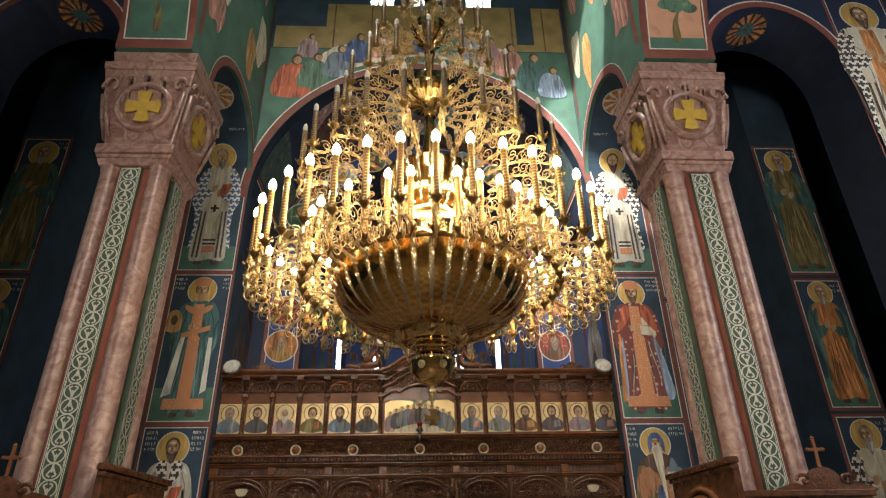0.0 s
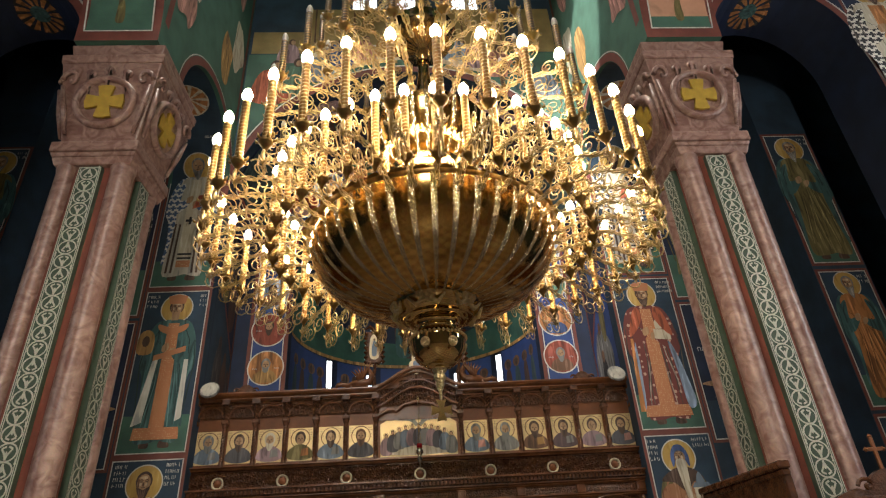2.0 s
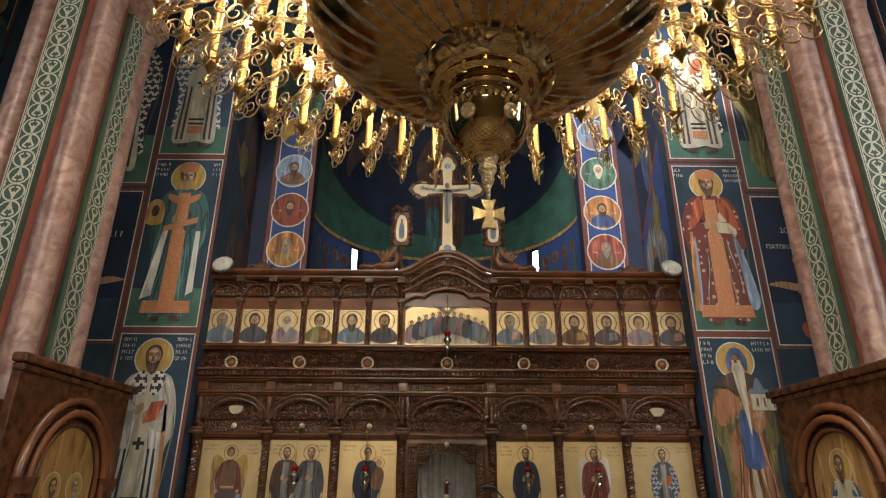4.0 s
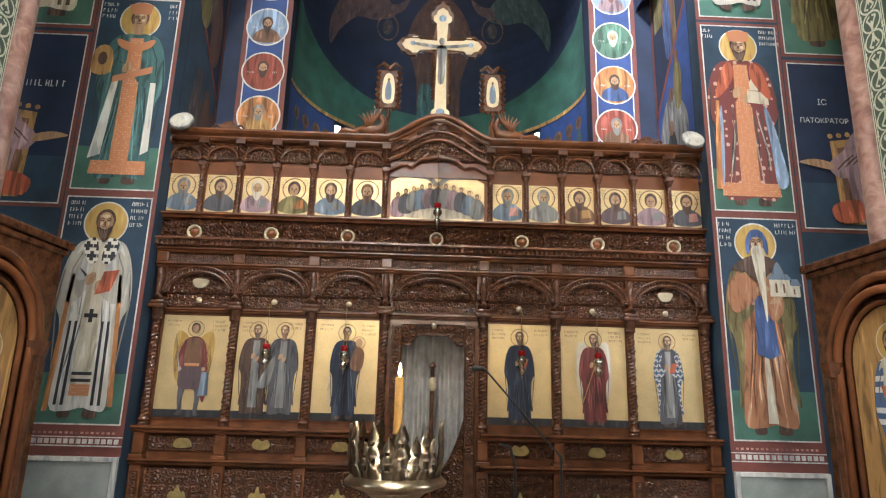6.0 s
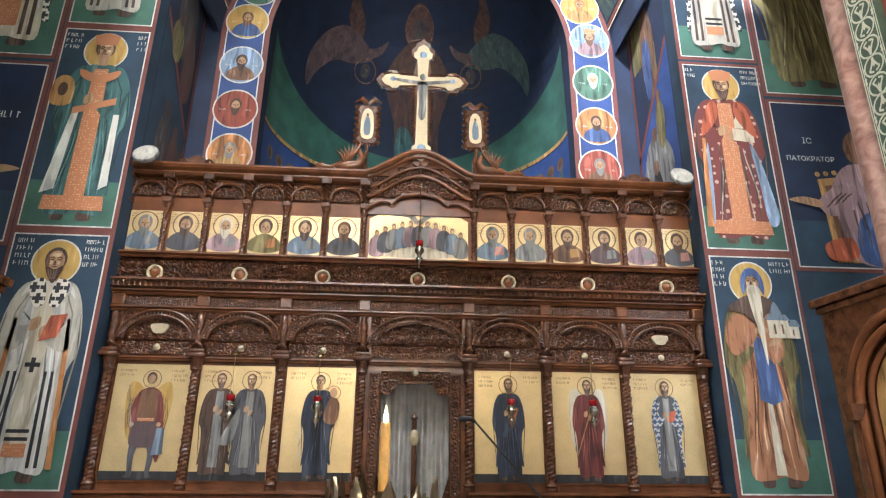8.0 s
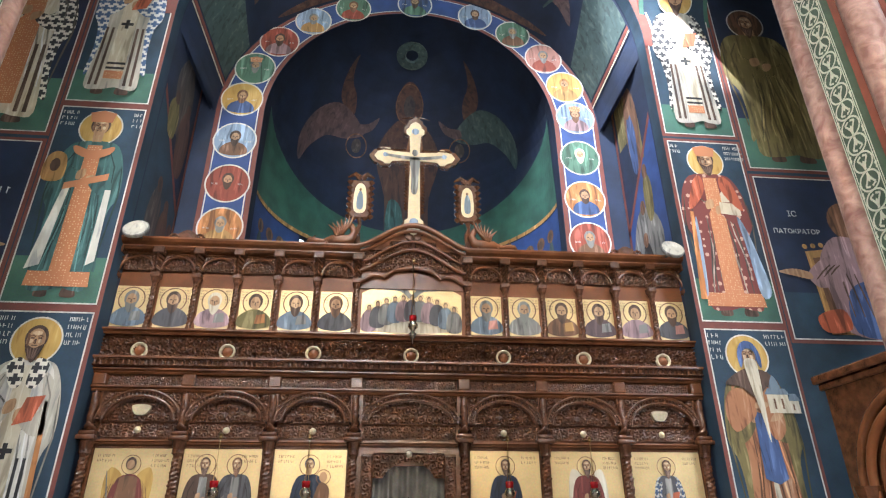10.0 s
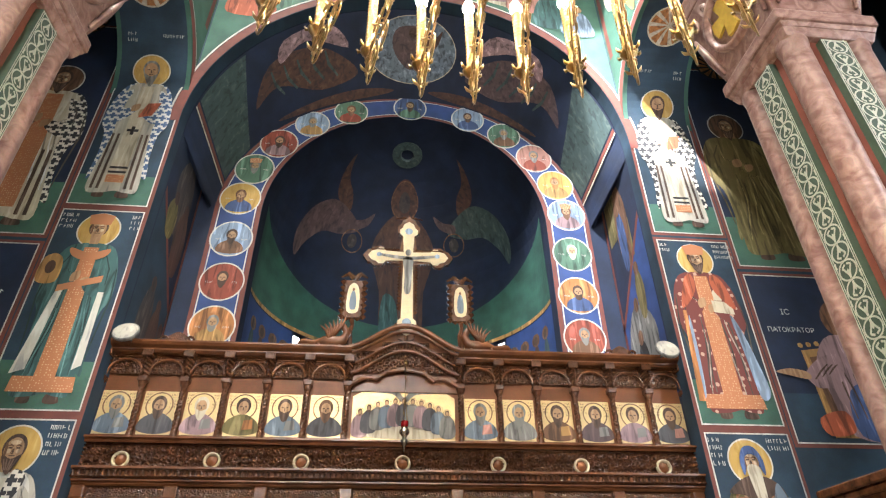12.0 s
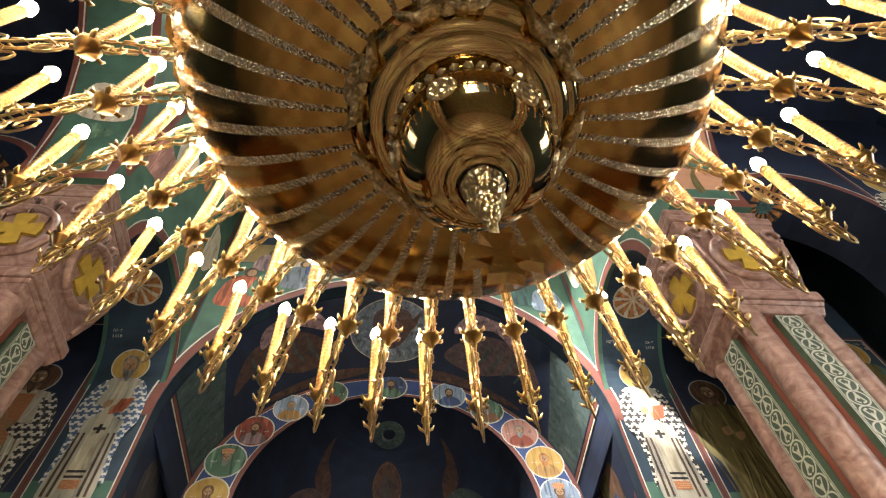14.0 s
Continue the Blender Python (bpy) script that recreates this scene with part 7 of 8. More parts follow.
# spot lamps on the ends of the cornice
for s in (-1, 1):
    e = group_of("spot_lamp", "round white spot lamp on the cornice end", "lamp", "cornice lamps")
    bm = bmesh.new()
    lathe(bm, [(0.001, -0.03), (0.1, -0.03), (0.125, -0.01), (0.125, 0.02), (0.115, 0.025)], 28)
    bmesh.ops.transform(bm, matrix=pose(s * 2.76, -0.33, 4.27, 65), verts=bm.verts)
    part("housing", bm, P["grey"], e, smooth=True)
    bm = bmesh.new()
    lathe(bm, [(0.115, 0.022), (0.08, 0.03), (0.001, 0.032)], 28)
    bmesh.ops.transform(bm, matrix=pose(s * 2.76, -0.33, 4.27, 65), verts=bm.verts)
    part("lens", bm, P["robe_white"], e, "pale ribbed lens", smooth=True)
    bm = bmesh.new()
    tube(bm, [(s * 2.76, -0.28, 4.24), (s * 2.76, -0.1, 4.27), (s * 2.76, 0.05, 4.27)], 0.012, 6)
    part("bracket", bm, M["lead"], e)
# vigil lamps
M["redglass"] = bpy.data.materials.new("red_glass")
M["redglass"].use_nodes = True
rb = M["redglass"].node_tree.nodes["Principled BSDF"]
rb.inputs["Base Color"].default_value, rb.inputs["Roughness"].default_value, rb.inputs["Transmission Weight"].default_value = (0.32, 0.01, 0.012, 1), 0.1, 0.35
M["flame"] = mat("flame", (1.0, 0.72, 0.30), 0.5, emit=40, bump=0)


def vigil_lamp(x, y, ztop, z):
    e = group_of("vigil_lamp", "silver hanging oil lamp with a red glass cup", "oil lamp", "vigil lamps")
    bm = bmesh.new()
    lathe(bm, [(0.034, 0.03), (0.03, 0.012), (0.046, -0.005), (0.05, -0.035), (0.028, -0.06), (0.018, -0.085), (0.04, -0.105), (0.028, -0.14), (0.008, -0.17), (0.006, -0.2), (0.001, -0.21)], 18, x, y, z)
    part("body", bm, M["silver"], e, smooth=True)
    bm = bmesh.new()
    lathe(bm, [(0.024, 0.0), (0.036, 0.03), (0.04, 0.075), (0.036, 0.075), (0.032, 0.03), (0.001, 0.005)], 14, x, y, z)
    part("cup", bm, M["redglass"], e, "red glass cup", smooth=True)
    bm = bmesh.new()
    for a in (0.4, 2.5, 4.6):
        tube(bm, [(x + 0.034 * math.cos(a), y + 0.034 * math.sin(a), z), (x, y, (z + ztop) / 2), (x, y, ztop)], 0.0028, 4)
    part("chain", bm, M["brass_dark"], e)
    bm = bmesh.new()
    lathe(bm, [(0.001, 0.03), (0.02, 0.015), (0.012, 0), (0.02, -0.015), (0.001, -0.03)], 10, x, y, ztop)
    tube(bm, [(x, y, ztop), (x, FY, ztop + 0.01)], 0.006, 6)
    part("hook", bm, M["brass_dark"], e)


M["silver"] = mat("tarnished_silver", (0.78, 0.70, 0.56), 0.24, 1.0, vary=0.3, scale=40)
for x in (-1.69, -0.905, 0.905, 1.69):
    vigil_lamp(x, -0.16, 2.33, 1.88)
vigil_lamp(0.0, -0.3, 4.05, 3.38)
#=CHANDELIER
CX, CHY = 0.03, -5.75
ch = group_of("chandelier", "great tiered brass chandelier with ribbed bowl and lit candle bulbs", "chandelier")
ch.location = (0, 0, 0.025)
M["tube_unlit"] = mat("dark_spiral_candle", (0.11, 0.075, 0.045), 0.45, vary=0.6, scale=60, bump=0.3)
M["tip"] = mat("frosted_bulb_tip", (0.55, 0.52, 0.48), 0.35, vary=0.1, scale=30, bump=0)
NRIB = 40


def data_mesh(bm, m, smooth=True):
    me = bpy.data.meshes.new("chandelier_piece")
    bmesh.ops.recalc_face_normals(bm, faces=bm.faces)
    bm.to_mesh(me)
    bm.free()
    me.materials.append(m)
    for p in me.polygons:
        p.use_smooth = smooth
    return me




def bowl(parent, r, z0, z1, nrib, name):
    """A gadrooned bowl: smooth swelling ribs and narrower beaded ribs between them."""
    n = 14
    prof = []
    for j in range(n + 1):
        t = j / n
        prof.append((r * math.sin(t * PI / 2) ** 0.66, z0 + (z1 - z0) * (1 - math.cos(t * PI / 2))))
    bm = bmesh.new()
    lathe(bm, [(rr * 0.985, z + 0.004) for rr, z in prof], 48, CX, CHY)
    shell = part(name, bm, M["bowl"], parent, "polished bronze-gold bowl", smooth=True)
    for kind, nm in ((0, "rib"), (1, "beaded_rib")):
        bm = bmesh.new()
        a0, a1 = (0.0, 0.70) if kind == 0 else (0.70, 1.0)
        cols, rows = 6, []
        for rr, z in prof:
            row = []
            for k in range(cols + 1):
                a = 2 * PI * (a0 + (a1 - a0) * k / cols) / nrib
                bulge = math.sin(PI * k / cols) * rr * (0.0004 if kind == 0 else 0.0016)
                row.append(bm.verts.new(((rr + bulge) * math.cos(a), (rr + bulge) * math.sin(a), z - bulge * 0.5)))
            rows.append(row)
        for p, q in zip(rows, rows[1:]):
            for k in range(cols):
                if p[k].co == p[k + 1].co:
                    continue
                bm.faces.new((p[k], p[k + 1], q[k + 1], q[k]))
        me = data_mesh(bm, M["bowl"] if kind == 0 else M["bowl_bead"])
        for i in range(nrib):
            ob = new(nm, me)
            ob.parent = shell
            ob.matrix_local = pose(CX, CHY, 0, 0, 0, 360 * i / nrib)


M["bowl"] = mat("bronze_gold_bowl", (0.70, 0.42, 0.13), 0.15, 1.0, vary=0.25, scale=6, bump=0.02)
M["bowl_bead"] = mat("beaded_bronze", (0.86, 0.72, 0.46), 0.24, 1.0, vary=0.2, scale=200, bump=1.0, fine=160)
beads(M["bowl_bead"], 130, 0.9, 0.008)
bowl(ch, 0.595, 2.905, 3.26, NRIB, "bowl")
bm = bmesh.new()
for i in range(NRIB):   # scalloped leaf rim
    a = 2 * PI * (i + 0.33) / NRIB
    c, s = math.cos(a), math.sin(a)
    pts = [(-0.046, 0.59), (0.046, 0.59), (0.047, 0.606), (0.03, 0.622), (0.0, 0.63), (-0.03, 0.622), (-0.047, 0.606)]
    vs = [bm.verts.new((CX + r * c - x * s, CHY + r * s + x * c, 3.259 + 0.25 * (r - 0.59))) for x, r in pts]
    bm.faces.new(vs)
bmesh.ops.solidify(bm, geom=bm.faces[:], thickness=0.006)
part("scalloped_rim", bm, M["brass_dark"], ch)
bm = bmesh.new()
lathe(bm, [(0.595, 3.247), (0.613, 3.262), (0.595, 3.277), (0.2, 3.287)], 64, CX, CHY)
part("bowl_lid", bm, M["brass_dark"], ch, smooth=True)
bm = bmesh.new()
lathe(bm, [(0.2, 2.975), (0.218, 2.968), (0.22, 2.96), (0.212, 2.952), (0.214, 2.935), (0.206, 2.905), (0.188, 2.878), (0.182, 2.88), (0.176, 2.868), (0.155, 2.852), (0.15, 2.856), (0.143, 2.846), (0.115, 2.836), (0.11, 2.84), (0.1, 2.832), (0.085, 2.82), (0.092, 2.81), (0.094, 2.8), (0.075, 2.79)], 40, CX, CHY)
M["mirror_brass"] = mat("mirror_brass", (0.80, 0.55, 0.22), 0.07, 1.0, vary=0.15, scale=20, bump=0.02)
part("lower_cup", bm, M["mirror_brass"], ch, smooth=True)
for i in range(6):
    a = 2 * PI * i / 6 + 0.26
    bm = bmesh.new()
    for k in range(8):
        t = 2 * PI * k / 8
        lathe(bm, [(0.001, 0.012), (0.016, 0.006), (0.018, 0.0)], 7, 0.028 * math.cos(t), 0.028 * math.sin(t))
    lathe(bm, [(0.001, 0.02), (0.014, 0.012), (0.018, 0.0)], 8)
    for s in (-1, 1):
        tube(bm, [(0, -0.02, 0), (s * 0.05, -0.045, 0.006), (s * 0.085, -0.01, 0.0)], [0.014, 0.012, 0.004], 6)
    bmesh.ops.transform(bm, matrix=Matrix.Translation((CX + 0.2 * math.cos(a), CHY + 0.2 * math.sin(a), 2.905)) @ Vector((math.cos(a), math.sin(a), -0.55)).to_track_quat("Z", "Y").to_matrix().to_4x4(), verts=bm.verts)
    part("flower_boss", bm, M["gold_bead"], ch, "cast brass flower ornament", smooth=True)
bm = bmesh.new()
lathe(bm, [(0.075, 2.8), (0.06, 2.79), (0.118, 2.765), (0.128, 2.76), (0.126, 2.745), (0.119, 2.70), (0.104, 2.668), (0.082, 2.646), (0.06, 2.632), (0.056, 2.634), (0.052, 2.628), (0.044, 2.623), (0.04, 2.625), (0.035, 2.618)], 40, CX, CHY)
part("ball", bm, M["mirror_brass"], ch, smooth=True)
bm = bmesh.new()
for i in range(40):
    a = 2 * PI * i / 40
    lathe(bm, [(0.001, 0.009), (0.009, 0.0), (0.001, -0.009)], 6, CX + 0.127 * math.cos(a), CHY + 0.127 * math.sin(a), 2.758)
part("bead_ring", bm, M["gold_bead"], ch)
for i in range(6):
    a = 2 * PI * i / 6
    bm = bmesh.new()
    lathe(bm, [(0.001, 0.006), (0.012, 0.005), (0.014, 0.008), (0.022, 0.006), (0.024, 0.0)], 14)
    bmesh.ops.transform(bm, matrix=Matrix.Translation((CX + 0.118 * math.cos(a), CHY + 0.118 * math.sin(a), 2.712)) @ Vector((math.cos(a), math.sin(a), -0.35)).to_track_quat("Z", "Y").to_matrix().to_4x4(), verts=bm.verts)
    part("roundel", bm, M["gold_bead"], ch, smooth=True)
bm = bmesh.new()
lathe(bm, [(0.034, 2.625), (0.03, 2.61), (0.02, 2.6), (0.026, 2.59), (0.027, 2.578), (0.018, 2.565), (0.019, 2.55), (0.014, 2.535), (0.007, 2.52), (0.006, 2.49), (0.001, 2.48)], 24, CX, CHY)
part("finial", bm, M["gold_bead"], ch, smooth=True)
bm = bmesh.new()
o = []
for q in range(4):
    t = q * PI / 2
    for x, z in ((0.009, 0.009), (0.021, 0.045), (0.0, 0.041), (-0.021, 0.045)):
        o.append((x * math.cos(t) - z * math.sin(t), x * math.sin(t) + z * math.cos(t)))
prism(bm, [(CX + x, 2.44 + z) for x, z in o], CHY - 0.007, CHY + 0.007)
part("pendant_cross", bm, M["gold"], ch, "engraved brass pendant cross")


def spiral(cx, cz, r, turns, a0, sg, n=16):
    return [(cx + r * (1 - 0.82 * j / n) * math.cos(a0 + sg * turns * 2 * PI * j / n), cz + r * (1 - 0.82 * j / n) * math.sin(a0 + sg * turns * 2 * PI * j / n)) for j in range(n + 1)]


def arm_mesh(r0, r1, drop, inner, seed):
    """Radial scrolled bracket in the plane x-z: from r0 to r1, base plane z 0; fine lace near the bowl, hanging scrolls outside."""
    bm = bmesh.new()
    L = r1 - r0

    def t2(pts, rad, side=0.0):
        tube(bm, [(x, side, z) for x, z in pts], rad, 4)

    def spine(t):
        return r0 + L * t, drop * (-0.12 - 0.3 * t * t + 0.35 * math.sin(t * PI * 1.1))
    n = 16
    for side in (-0.007, 0.007):
        t2([(x, z + 0.008 * math.sin(j * 2.2)) for j, (x, z) in ((j, spine(j / n)) for j in range(n + 1))], 0.0034, side)
    for j in range(11):
        x, zc = spine((j + 0.5) / 11)
        tube(bm, [(x + 0.022 * math.cos(k * PI / 3), (0.012 if j % 2 else 0.015) * math.sin(k * PI / 3), zc) for k in range(7)], 0.0026, 4)
    # scrolls: place along the arm, height over the spine, radius, first angle, sense
    for t, up, r, a0, sg in ((0.95, -0.25, 0.34, 1.2, -1), (0.84, -0.5, 0.33, 2.6, 1), (0.7, -0.45, 0.34, 0.6, -1), (0.55, -0.3, 0.28, 2.2, 1), (0.4, 0.3, 0.3, 3.6, 1),
                             (0.62, 0.42, 0.32, 4.4, -1), (0.16, 0.35, 0.3, 5.0, 1), (0.82, 0.3, 0.26, 0.4, 1), (0.28, -0.12, 0.2, 1.0, -1)):
        x, z = spine(t)
        t2(spiral(x, z + up * drop, r * drop, 1.45, a0, sg, 14), [0.0036 - 0.0001 * q for q in range(15)], 0.004 * sg)
    for j in range(7):   # small leaves on the spine
        x, z = spine((j + 0.3) / 7)
        q = 1 if j % 2 else -1
        tube(bm, [(x, 0, z), (x + 0.014, 0.012 * q, z + 0.014), (x + 0.03, 0.02 * q, z + 0.034)], [0.003, 0.006, 0.001], 4)
    tube(bm, [(r1, 0, -0.03), (r1 + 0.006, 0, -drop * 0.3), (r1 + 0.008, 0, -drop * 0.45), (r1 + 0.004, 0, -drop * 0.55), (r1, 0, -drop * 0.78)], [0.006, 0.007, 0.009, 0.007, 0.0012], 6)
    for k in range(4):
        tube(bm, [(r1 + 0.004, 0, -drop * 0.6), (r1 + 0.018 * math.cos(k * 1.57), 0.018 * math.sin(k * 1.57), -drop * 0.55), (r1 + 0.025 * math.cos(k * 1.57), 0.025 * math.sin(k * 1.57), -drop * 0.45)], [0.005, 0.005, 0.0015], 4)
    me = bpy.data.meshes.new("arm")
    bm.to_mesh(me)
    bm.free()
    me.materials.append(M["gold_arm"])
    for p in me.polygons:
        p.use_smooth = True
    return me


M["gold_arm"] = mat("gilt_scroll_brass", (0.78, 0.57, 0.28), 0.3, 1.0, vary=0.4, scale=40, bump=0.1)


def candle_meshes(h, lit):
    bm = bmesh.new()
    lathe(bm, [(0.0155, 0.0), (0.0155, h), (0.012, h + 0.006), (0.001, h + 0.006)], 12)
    tube_me = data_mesh(bm, M["tube"] if lit else M["tube_unlit"])
    bm = bmesh.new()
    turns, n = h / 0.017, int(h / 0.017 * 7)
    tube(bm, [(0.016 * math.cos(2 * PI * turns * j / n), 0.016 * math.sin(2 * PI * turns * j / n), h * j / n) for j in range(n + 1)], 0.0026, 3)
    wire_me = data_mesh(bm, M["gold_arm"] if lit else M["brass_dark"])
    bm = bmesh.new()
    lathe(bm, [(0.011, h + 0.004), (0.018, h + 0.018), (0.0205, h + 0.032), (0.015, h + 0.052), (0.006, h + 0.066), (0.001, h + 0.07)] if lit else [(0.014, h + 0.004), (0.016, h + 0.03), (0.011, h + 0.05), (0.001, h + 0.065)], 10)
    bulb_me = data_mesh(bm, M["bulb"] if lit else M["tip"])
    bm = bmesh.new()
    lathe(bm, [(0.004, -0.05), (0.01, -0.03), (0.014, -0.022), (0.026, -0.006), (0.03, 0.004), (0.022, 0.002), (0.018, 0.012)], 12)
    for k in range(6):
        a = k * PI / 3
        tube(bm, [(0.022 * math.cos(a), 0.022 * math.sin(a), 0.0), (0.036 * math.cos(a), 0.036 * math.sin(a), 0.004), (0.041 * math.cos(a), 0.041 * math.sin(a), 0.018)], [0.006, 0.006, 0.002], 4)
    drip_me = data_mesh(bm, M["brass_dark"])
    return tube_me, wire_me, bulb_me, drip_me


def tier(count, r0, spots, z, drop, h, lit, phase=0.0, name="arm"):
    """A ring of arms; spots are the radii of the candles on each arm."""
    am = arm_mesh(r0, max(spots), drop, len(spots) > 1, count)
    cm = candle_meshes(h, lit)
    for i in range(count):
        a = 2 * PI * (i + phase) / count
        arm = new(name, am)
        arm.parent = ch
        arm.matrix_local = pose(CX, CHY, z, 0, 0, math.degrees(a))
        for r in spots:
            for nm, me in zip(("candle_tube", "spiral_wire", "bulb" if lit else "bulb_tip", "drip_pan"), cm):
                c = new(nm, me)
                c.parent = arm
                c.location = (r, 0, 0.0)


tier(40, 0.58, (0.77, 1.055), 3.205, 0.155, 0.30, True, -0.02)
tier(24, 0.38, (0.84,), 3.93, 0.14, 0.23, False, 0.25)
tier(18, 0.16, (0.60,), 4.57, 0.13, 0.22, False, 0.4)
tier(12, 0.10, (0.40,), 5.17, 0.11, 0.2, False, 0.1)
tier(8, 0.06, (0.25,), 5.71, 0.09, 0.18, False, 0.3)
# stem, upper bowls and suspension
bowl(ch, 0.33, 3.64, 3.97, 28, "middle_bowl")
for rr, z0, z1, nm in ((0.21, 4.6, 4.84, "upper_vase"), (0.14, 5.2, 5.45, "upper_vase"), (0.09, 5.75, 5.95, "upper_vase")):
    bm = bmesh.new()
    hgt = z1 - z0
    lathe(bm, [(0.04, z0 - 0.1), (0.05, z0), (rr * 0.75, z0 + 0.15 * hgt), (rr, z0 + 0.5 * hgt), (rr * 0.93, z0 + 0.55 * hgt), (rr, z0 + 0.62 * hgt), (rr * 0.7, z0 + 0.9 * hgt), (0.05, z1), (0.035, z1 + 0.1)], 32, CX, CHY)
    part(nm, bm, M["gold"], ch, smooth=True)
bm = bmesh.new()
lathe(bm, [(0.22, 3.26), (0.2, 3.32), (0.2, 3.40), (0.15, 3.44), (0.15, 3.46), (0.162, 3.48), (0.162, 3.52), (0.172, 3.54), (0.172, 3.58), (0.182, 3.6), (0.185, 3.66), (0.21, 3.68), (0.2, 3.73), (0.05, 3.75), (0.04, 4.05), (0.06, 4.2), (0.035, 4.4), (0.03, 6.3), (0.001, 6.35)], 24, CX, CHY)
part("stem", bm, M["gold"], ch, smooth=True)
bm = bmesh.new()
tube(bm, [(CX, CHY, 6.3), (CX, CHY, 18.48)], 0.012, 6)
for i in range(60):
    z = 6.35 + i * 0.2
    tube(bm, [(CX + 0.02 * math.cos(k * PI / 3) * (i % 2), CHY + 0.02 * math.cos(k * PI / 3) * ((i + 1) % 2), z + 0.05 * math.sin(k * PI / 3)) for k in range(7)], 0.005, 4)
part("suspension_chain", bm, M["brass_dark"], ch)

#=SHRINES
def shrine(s):
    """Wooden shrine built round the foot of a pillar, with an arched icon on the nave face."""
    e = group_of("icon_shrine", "dark walnut shrine round a pillar foot with an arched icon niche", "icon shrine", "pillar shrines")
    e.location = (0.06 if s > 0 else 0.0, 0, 0)
    x0, x1, y0, y1, H = 2.83, 4.05, -3.32, -1.84, 2.5
    for nm, (a, b, c, d) in (("nave_side", (x0, x0 + 0.06, y0, y1)), ("west_side", (x0 + 0.06, x1, y0, y0 + 0.06)), ("east_side", (x0 + 0.06, x1, y1 - 0.06, y1))):
        bm = bmesh.new()
        box(bm, *sorted((s * a, s * b)), c, d, 0, H - (0.3 if nm == 'west_side' else 0.0), 0.006)
        part(nm, bm, M["wood_dark"], e)
    bm = bmesh.new()
    for a, z, h in ((0.05, H, 0.06), (0.025, H - 0.05, 0.05), (0.04, 0.0, 0.15)):
        xs = sorted((s * (x0 - a), s * (x0 + 0.05)))
        box(bm, *xs, y0 - a, y1 + a, z, z + h, 0.01)
        xs = sorted((s * (x0 + 0.05), s * (x1 + a)))
        box(bm, *xs, y0 - a, y0 + 0.05, max(0.0, z - 0.3), max(0.0, z - 0.3) + h, 0.01)
    part("cornice", bm, M["wood_dark"], e)
    yc = (y0 + y1) / 2
    f = on_side(s * x0, s)
    # stepped arch mouldings and the painted niche
    for r, t, k in ((0.56, 0.035, 0.03), (0.47, 0.03, 0.045), (0.39, 0.02, 0.03)):
        bm = bmesh.new()
        pts = [(s * (x0 - k), yc - r, 0.75)] + [(s * (x0 - k), yc + r * math.cos(radians(180 - a)), 1.78 + r * math.sin(radians(a))) for a in range(0, 181, 10)] + [(s * (x0 - k), yc + r, 0.75)]
        tube(bm, pts, t, 8)
        part("arch_moulding", bm, M["wood"] if t != 0.03 else M["wood_light"], e, smooth=True)
    for d in (-1, 1):
        bm = bmesh.new()
        tube(bm, [(s * (x0 - 0.05), yc + d * 0.52, 1.7), (s * (x0 - 0.05), yc + d * 0.52, 1.8)], [0.07, 0.09], 8)
        lathe(bm, [(0.06, 0.0), (0.055, 1.0)], 10, s * (x0 - 0.03), yc + d * 0.52, 0.7)
        part("pilaster", bm, M["wood_dark"], e)
    bm = bmesh.new()
    prism_x(bm, [(yc - 0.37, 0.75), (yc + 0.37, 0.75)] + [(yc + 0.37 * math.cos(radians(a)), 1.78 + 0.37 * math.sin(radians(a))) for a in range(0, 181, 10)], s * (x0 - 0.012), s * x0)
    part("icon_panel", bm, P["ochre"], e, "golden icon panel under glass")
    f = on_side(s * (x0 - 0.012), s)
    if s > 0:
        saint(e, f, yc, 0.85, 1.2, robe="cream", mantle="bcheck", stole="cream", hair="umber", k0=1, item="book")
    else:
        saint(e, f, yc - 0.14, 0.85, 1.0, robe="paleblue", mantle="umber", hair="umber", k0=1)
        saint(e, f, yc + 0.14, 0.85, 1.0, robe="scarlet", mantle="pinkish", hair="grey", k0=1)
    # carved crest with a cross on the west face
    cx = s * 3.66
    bm = bmesh.new()
    prism(bm, [(cx + u, 2.24 + v) for u, v in blob([(-0.45, 0.0), (-0.3, 0.08), (-0.2, 0.06), (-0.12, 0.17), (0, 0.22), (0.12, 0.17), (0.2, 0.06), (0.3, 0.08), (0.45, 0.0)])], y0 - 0.03, y0 + 0.03)
    for d in (-1, 1):
        tube(bm, [(cx + d * (0.2 + 0.08 * (1 - j / 12) * math.cos(j * 0.6)), y0 - 0.035, 2.34 + 0.06 * (1 - j / 12) * math.sin(j * 0.6)) for j in range(13)], 0.018, 6)
    part("crest", bm, M["wood_dark"], e, "carved scrolled crest")
    bm = bmesh.new()
    box(bm, cx - 0.014, cx + 0.014, y0 - 0.012, y0 + 0.012, 2.44, 2.72, 0.003)
    box(bm, cx - 0.075, cx + 0.075, y0 - 0.011, y0 + 0.011, 2.60, 2.63, 0.003)
    for u, v in ((-0.075, 2.615), (0.075, 2.615), (0, 2.72)):
        lathe(bm, [(0.001, 0.022), (0.022, 0.0), (0.001, -0.022)], 8, cx + u, y0, v)
    part("crest_cross", bm, M["wood_light"], e, "small wooden cross")


shrine(-1)
shrine(1)

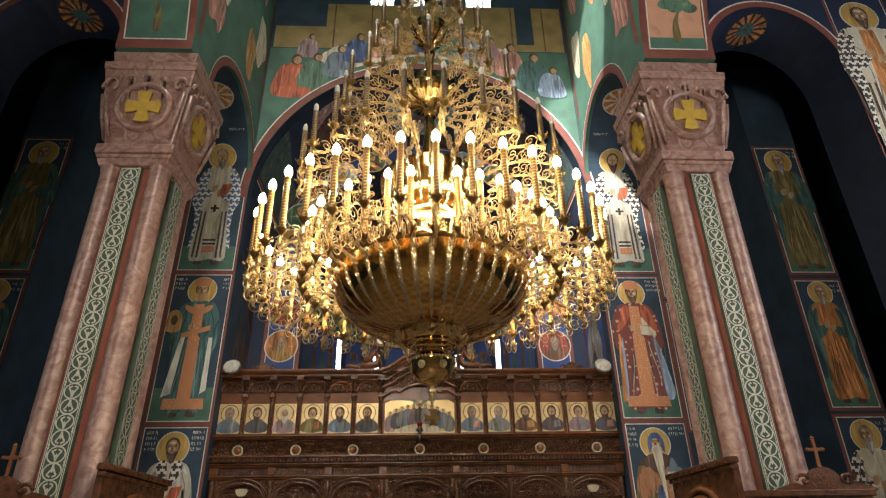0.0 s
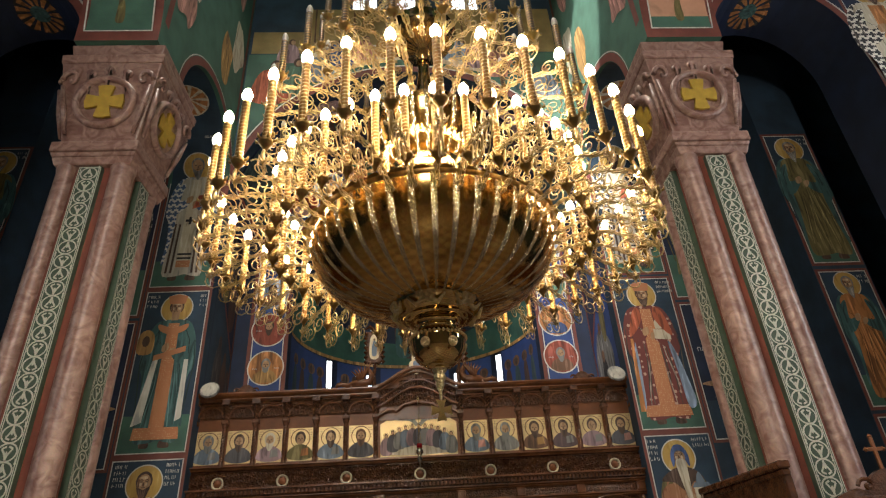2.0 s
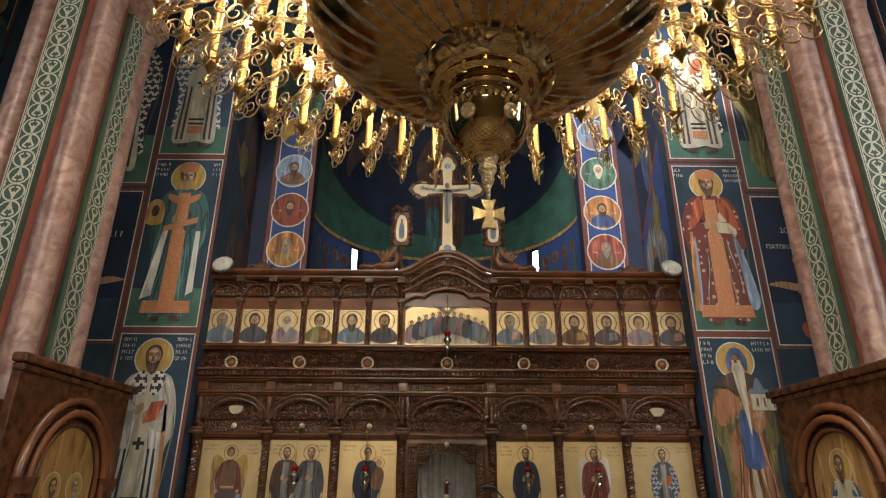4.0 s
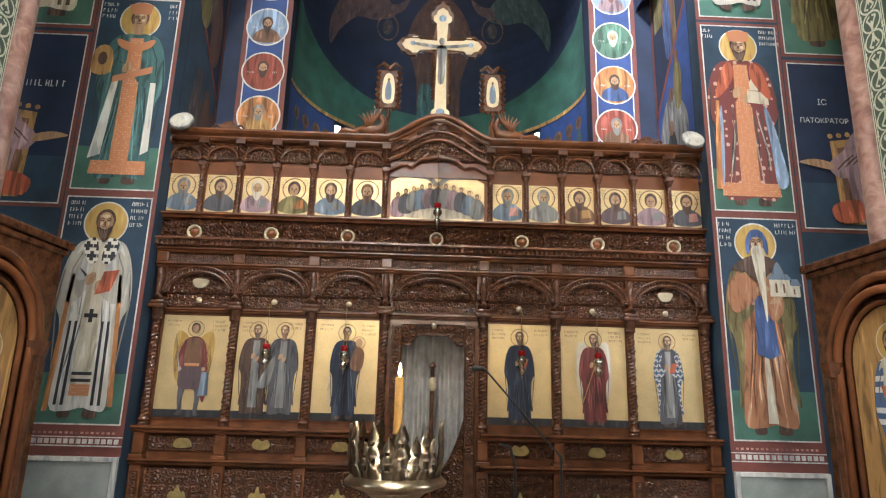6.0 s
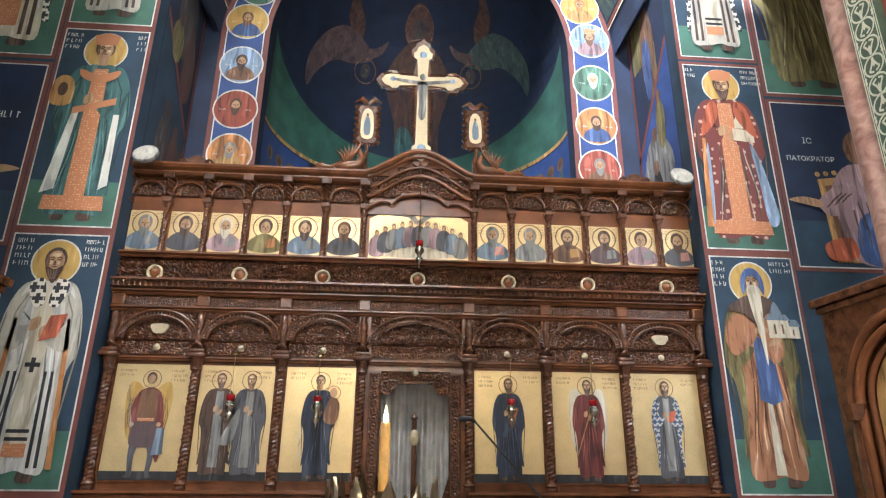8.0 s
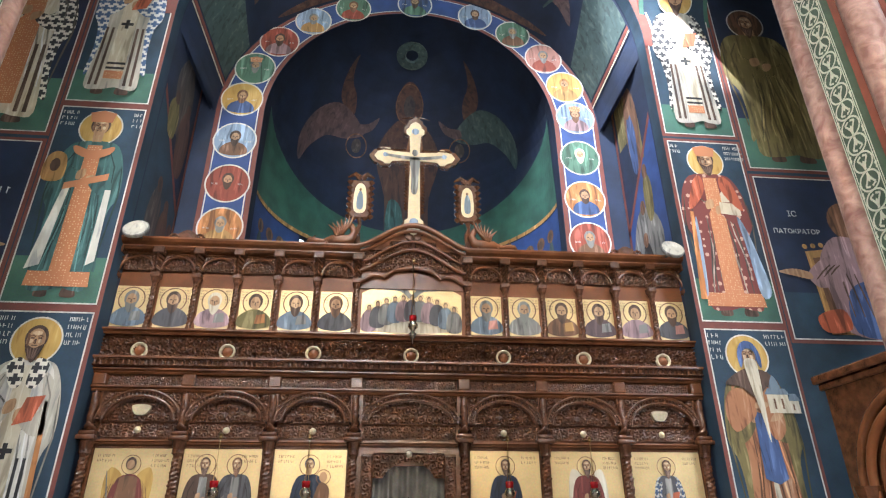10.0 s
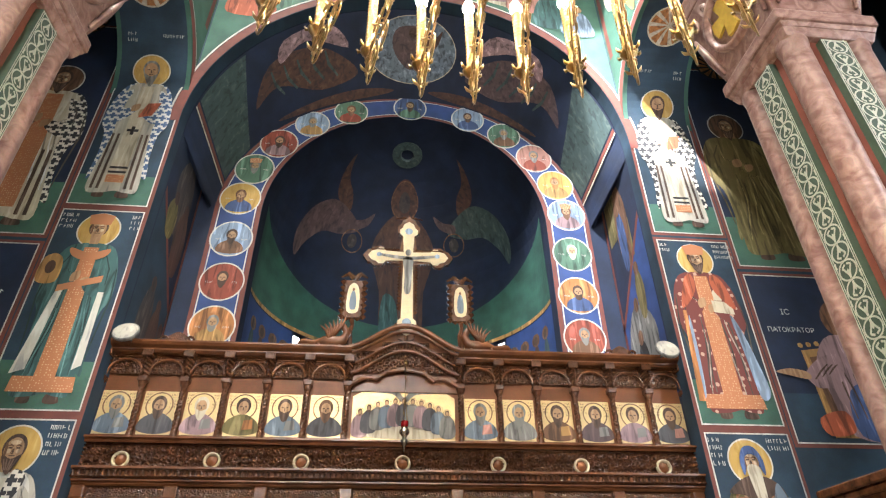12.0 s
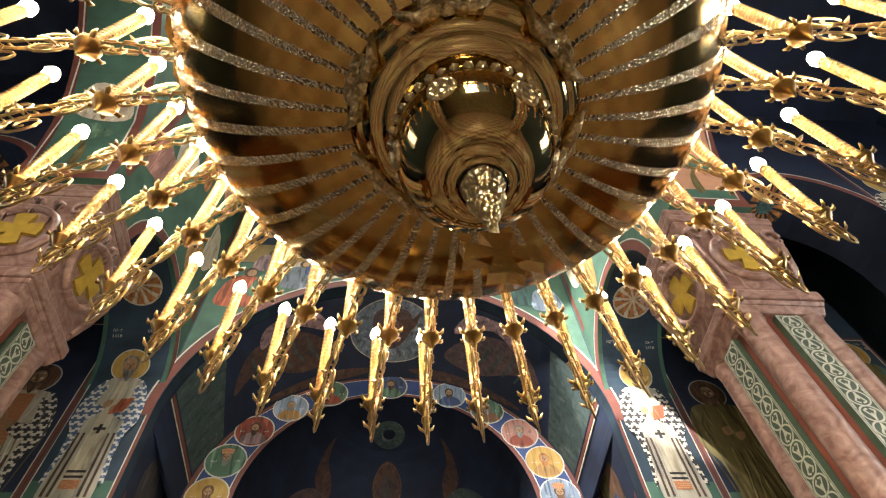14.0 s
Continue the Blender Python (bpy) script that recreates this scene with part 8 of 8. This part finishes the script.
#=CANDLE_STAND
cs = group_of("candle_stand", "tall brass candle stand with a pierced crown", "candle stand")
SX, SY = -0.215, -3.0
M["stand"] = mat("pale_worn_brass", (0.55, 0.43, 0.28), 0.30, 1.0, vary=0.3, scale=25, bump=0.1)
bm = bmesh.new()
lathe(bm, [(0.25, 0.0), (0.25, 0.04), (0.12, 0.08), (0.05, 0.16), (0.04, 0.5), (0.07, 0.56), (0.04, 0.62), (0.045, 0.86), (0.09, 0.9), (0.06, 0.93), (0.1, 0.97), (0.16, 1.02), (0.17, 1.035), (0.1, 1.04)], 36, SX, SY)
part("stem", bm, M["stand"], cs, smooth=True)
bm = bmesh.new()
lathe(bm, [(0.1, 1.03), (0.2, 1.035), (0.262, 1.06), (0.268, 1.075), (0.255, 1.085), (0.24, 1.105), (0.23, 1.105), (0.222, 1.08), (0.001, 1.075)], 44, SX, SY)
part("tray", bm, M["stand"], cs, smooth=True)
rnd = random.Random(17)
for i in range(22):   # jagged acanthus leaves in two rows, curling outwards
    a, row = 2 * PI * (i + rnd.uniform(-0.15, 0.15)) / 22, i % 2
    bm = bmesh.new()
    hgt, wd = (0.27 if row else 0.20) * rnd.uniform(0.88, 1.08), 0.044
    n = 15
    cols = []
    for j in range(n + 1):
        t = j / n
        w2 = wd * (1.0 - 0.2 * t - 0.72 * t ** 4) * (1.0 - 0.38 * (j % 5 == 4) - 0.16 * (j % 5 == 3))
        if j == n:
            w2 = 0.003
        out = 0.02 * math.sin(t * PI * 1.2) + 0.03 * t ** 3 + 0.012 * row
        cols.append([bm.verts.new((x * w2, -out + 0.016 * abs(x) ** 1.5, hgt * t)) for x in (-1, -0.5, 0, 0.5, 1)])
    for j, (p, q) in enumerate(zip(cols, cols[1:])):
        for k in range(4):
            if not (k in (1, 2) and j in (4, 5, 9)):   # pierced
                bm.faces.new((p[k], p[k + 1], q[k + 1], q[k]))
    bmesh.ops.solidify(bm, geom=bm.faces[:], thickness=0.003)
    bmesh.ops.transform(bm, matrix=Matrix.Translation((SX + 0.225 * math.cos(a), SY + 0.225 * math.sin(a), 1.09)) @ Matrix.Rotation(a + PI / 2, 4, "Z"), verts=bm.verts)
    part("crown_leaf", bm, M["stand"], cs, "pierced jagged brass leaf", smooth=True)
bm = bmesh.new()
lathe(bm, [(0.04, 1.08), (0.035, 1.15), (0.022, 1.18), (0.024, 1.3), (0.03, 1.31)], 16, SX, SY)
part("socket", bm, M["stand"], cs, smooth=True)
M["wax"] = mat("beeswax", (0.72, 0.38, 0.08), 0.5, vary=0.15, scale=20, bump=0.05)
bm = bmesh.new()
lathe(bm, [(0.024, 1.3), (0.0235, 1.6), (0.018, 1.605), (0.001, 1.598)], 16, SX, SY)
tagged(part("candle", bm, M["wax"], smooth=True), "lit honey-coloured beeswax candle on the stand", "candle")
bm = bmesh.new()
lathe(bm, [(0.001, 1.6), (0.009, 1.615), (0.011, 1.63), (0.006, 1.655), (0.001, 1.68)], 12, SX, SY)
part("flame", bm, M["flame"], bpy.data.objects["candle"], "small candle flame", smooth=True)

#=MICROPHONE
mic = group_of("microphone_stand", "black microphone boom stand before the icon screen", "microphone stand")
M["black"] = mat("black_plastic", (0.015, 0.015, 0.016), 0.5, vary=0.2)
bm = bmesh.new()
tube(bm, [(1.18, -0.65, 0.02), (1.18, -0.65, 1.0)], 0.012, 8)
for a in (0.3, 2.4, 4.5):
    tube(bm, [(1.18, -0.65, 0.12), (1.18 + 0.3 * math.cos(a), -0.65 + 0.3 * math.sin(a), 0.01)], 0.01, 6)
part("stand", bm, M["black"], mic)
bm = bmesh.new()
tube(bm, [(1.2, -0.66, 0.95), (0.5, -0.66, 1.72)], 0.009, 8)
part("boom", bm, M["black"], mic)
bm = bmesh.new()
tube(bm, [(0.5, -0.66, 1.72), (0.46, -0.66, 1.745), (0.4, -0.66, 1.75), (0.36, -0.66, 1.735)], [0.014, 0.022, 0.026, 0.02], 10)
part("microphone", bm, M["black"], mic, smooth=True)
bm = bmesh.new()
tube(bm, [(0.62, -0.655, 1.08), (0.72, -0.65, 1.05), (0.76, -0.65, 0.9), (0.76, -0.65, 0.1)], 0.012, 8)
part("second_arm", bm, M["black"], mic)
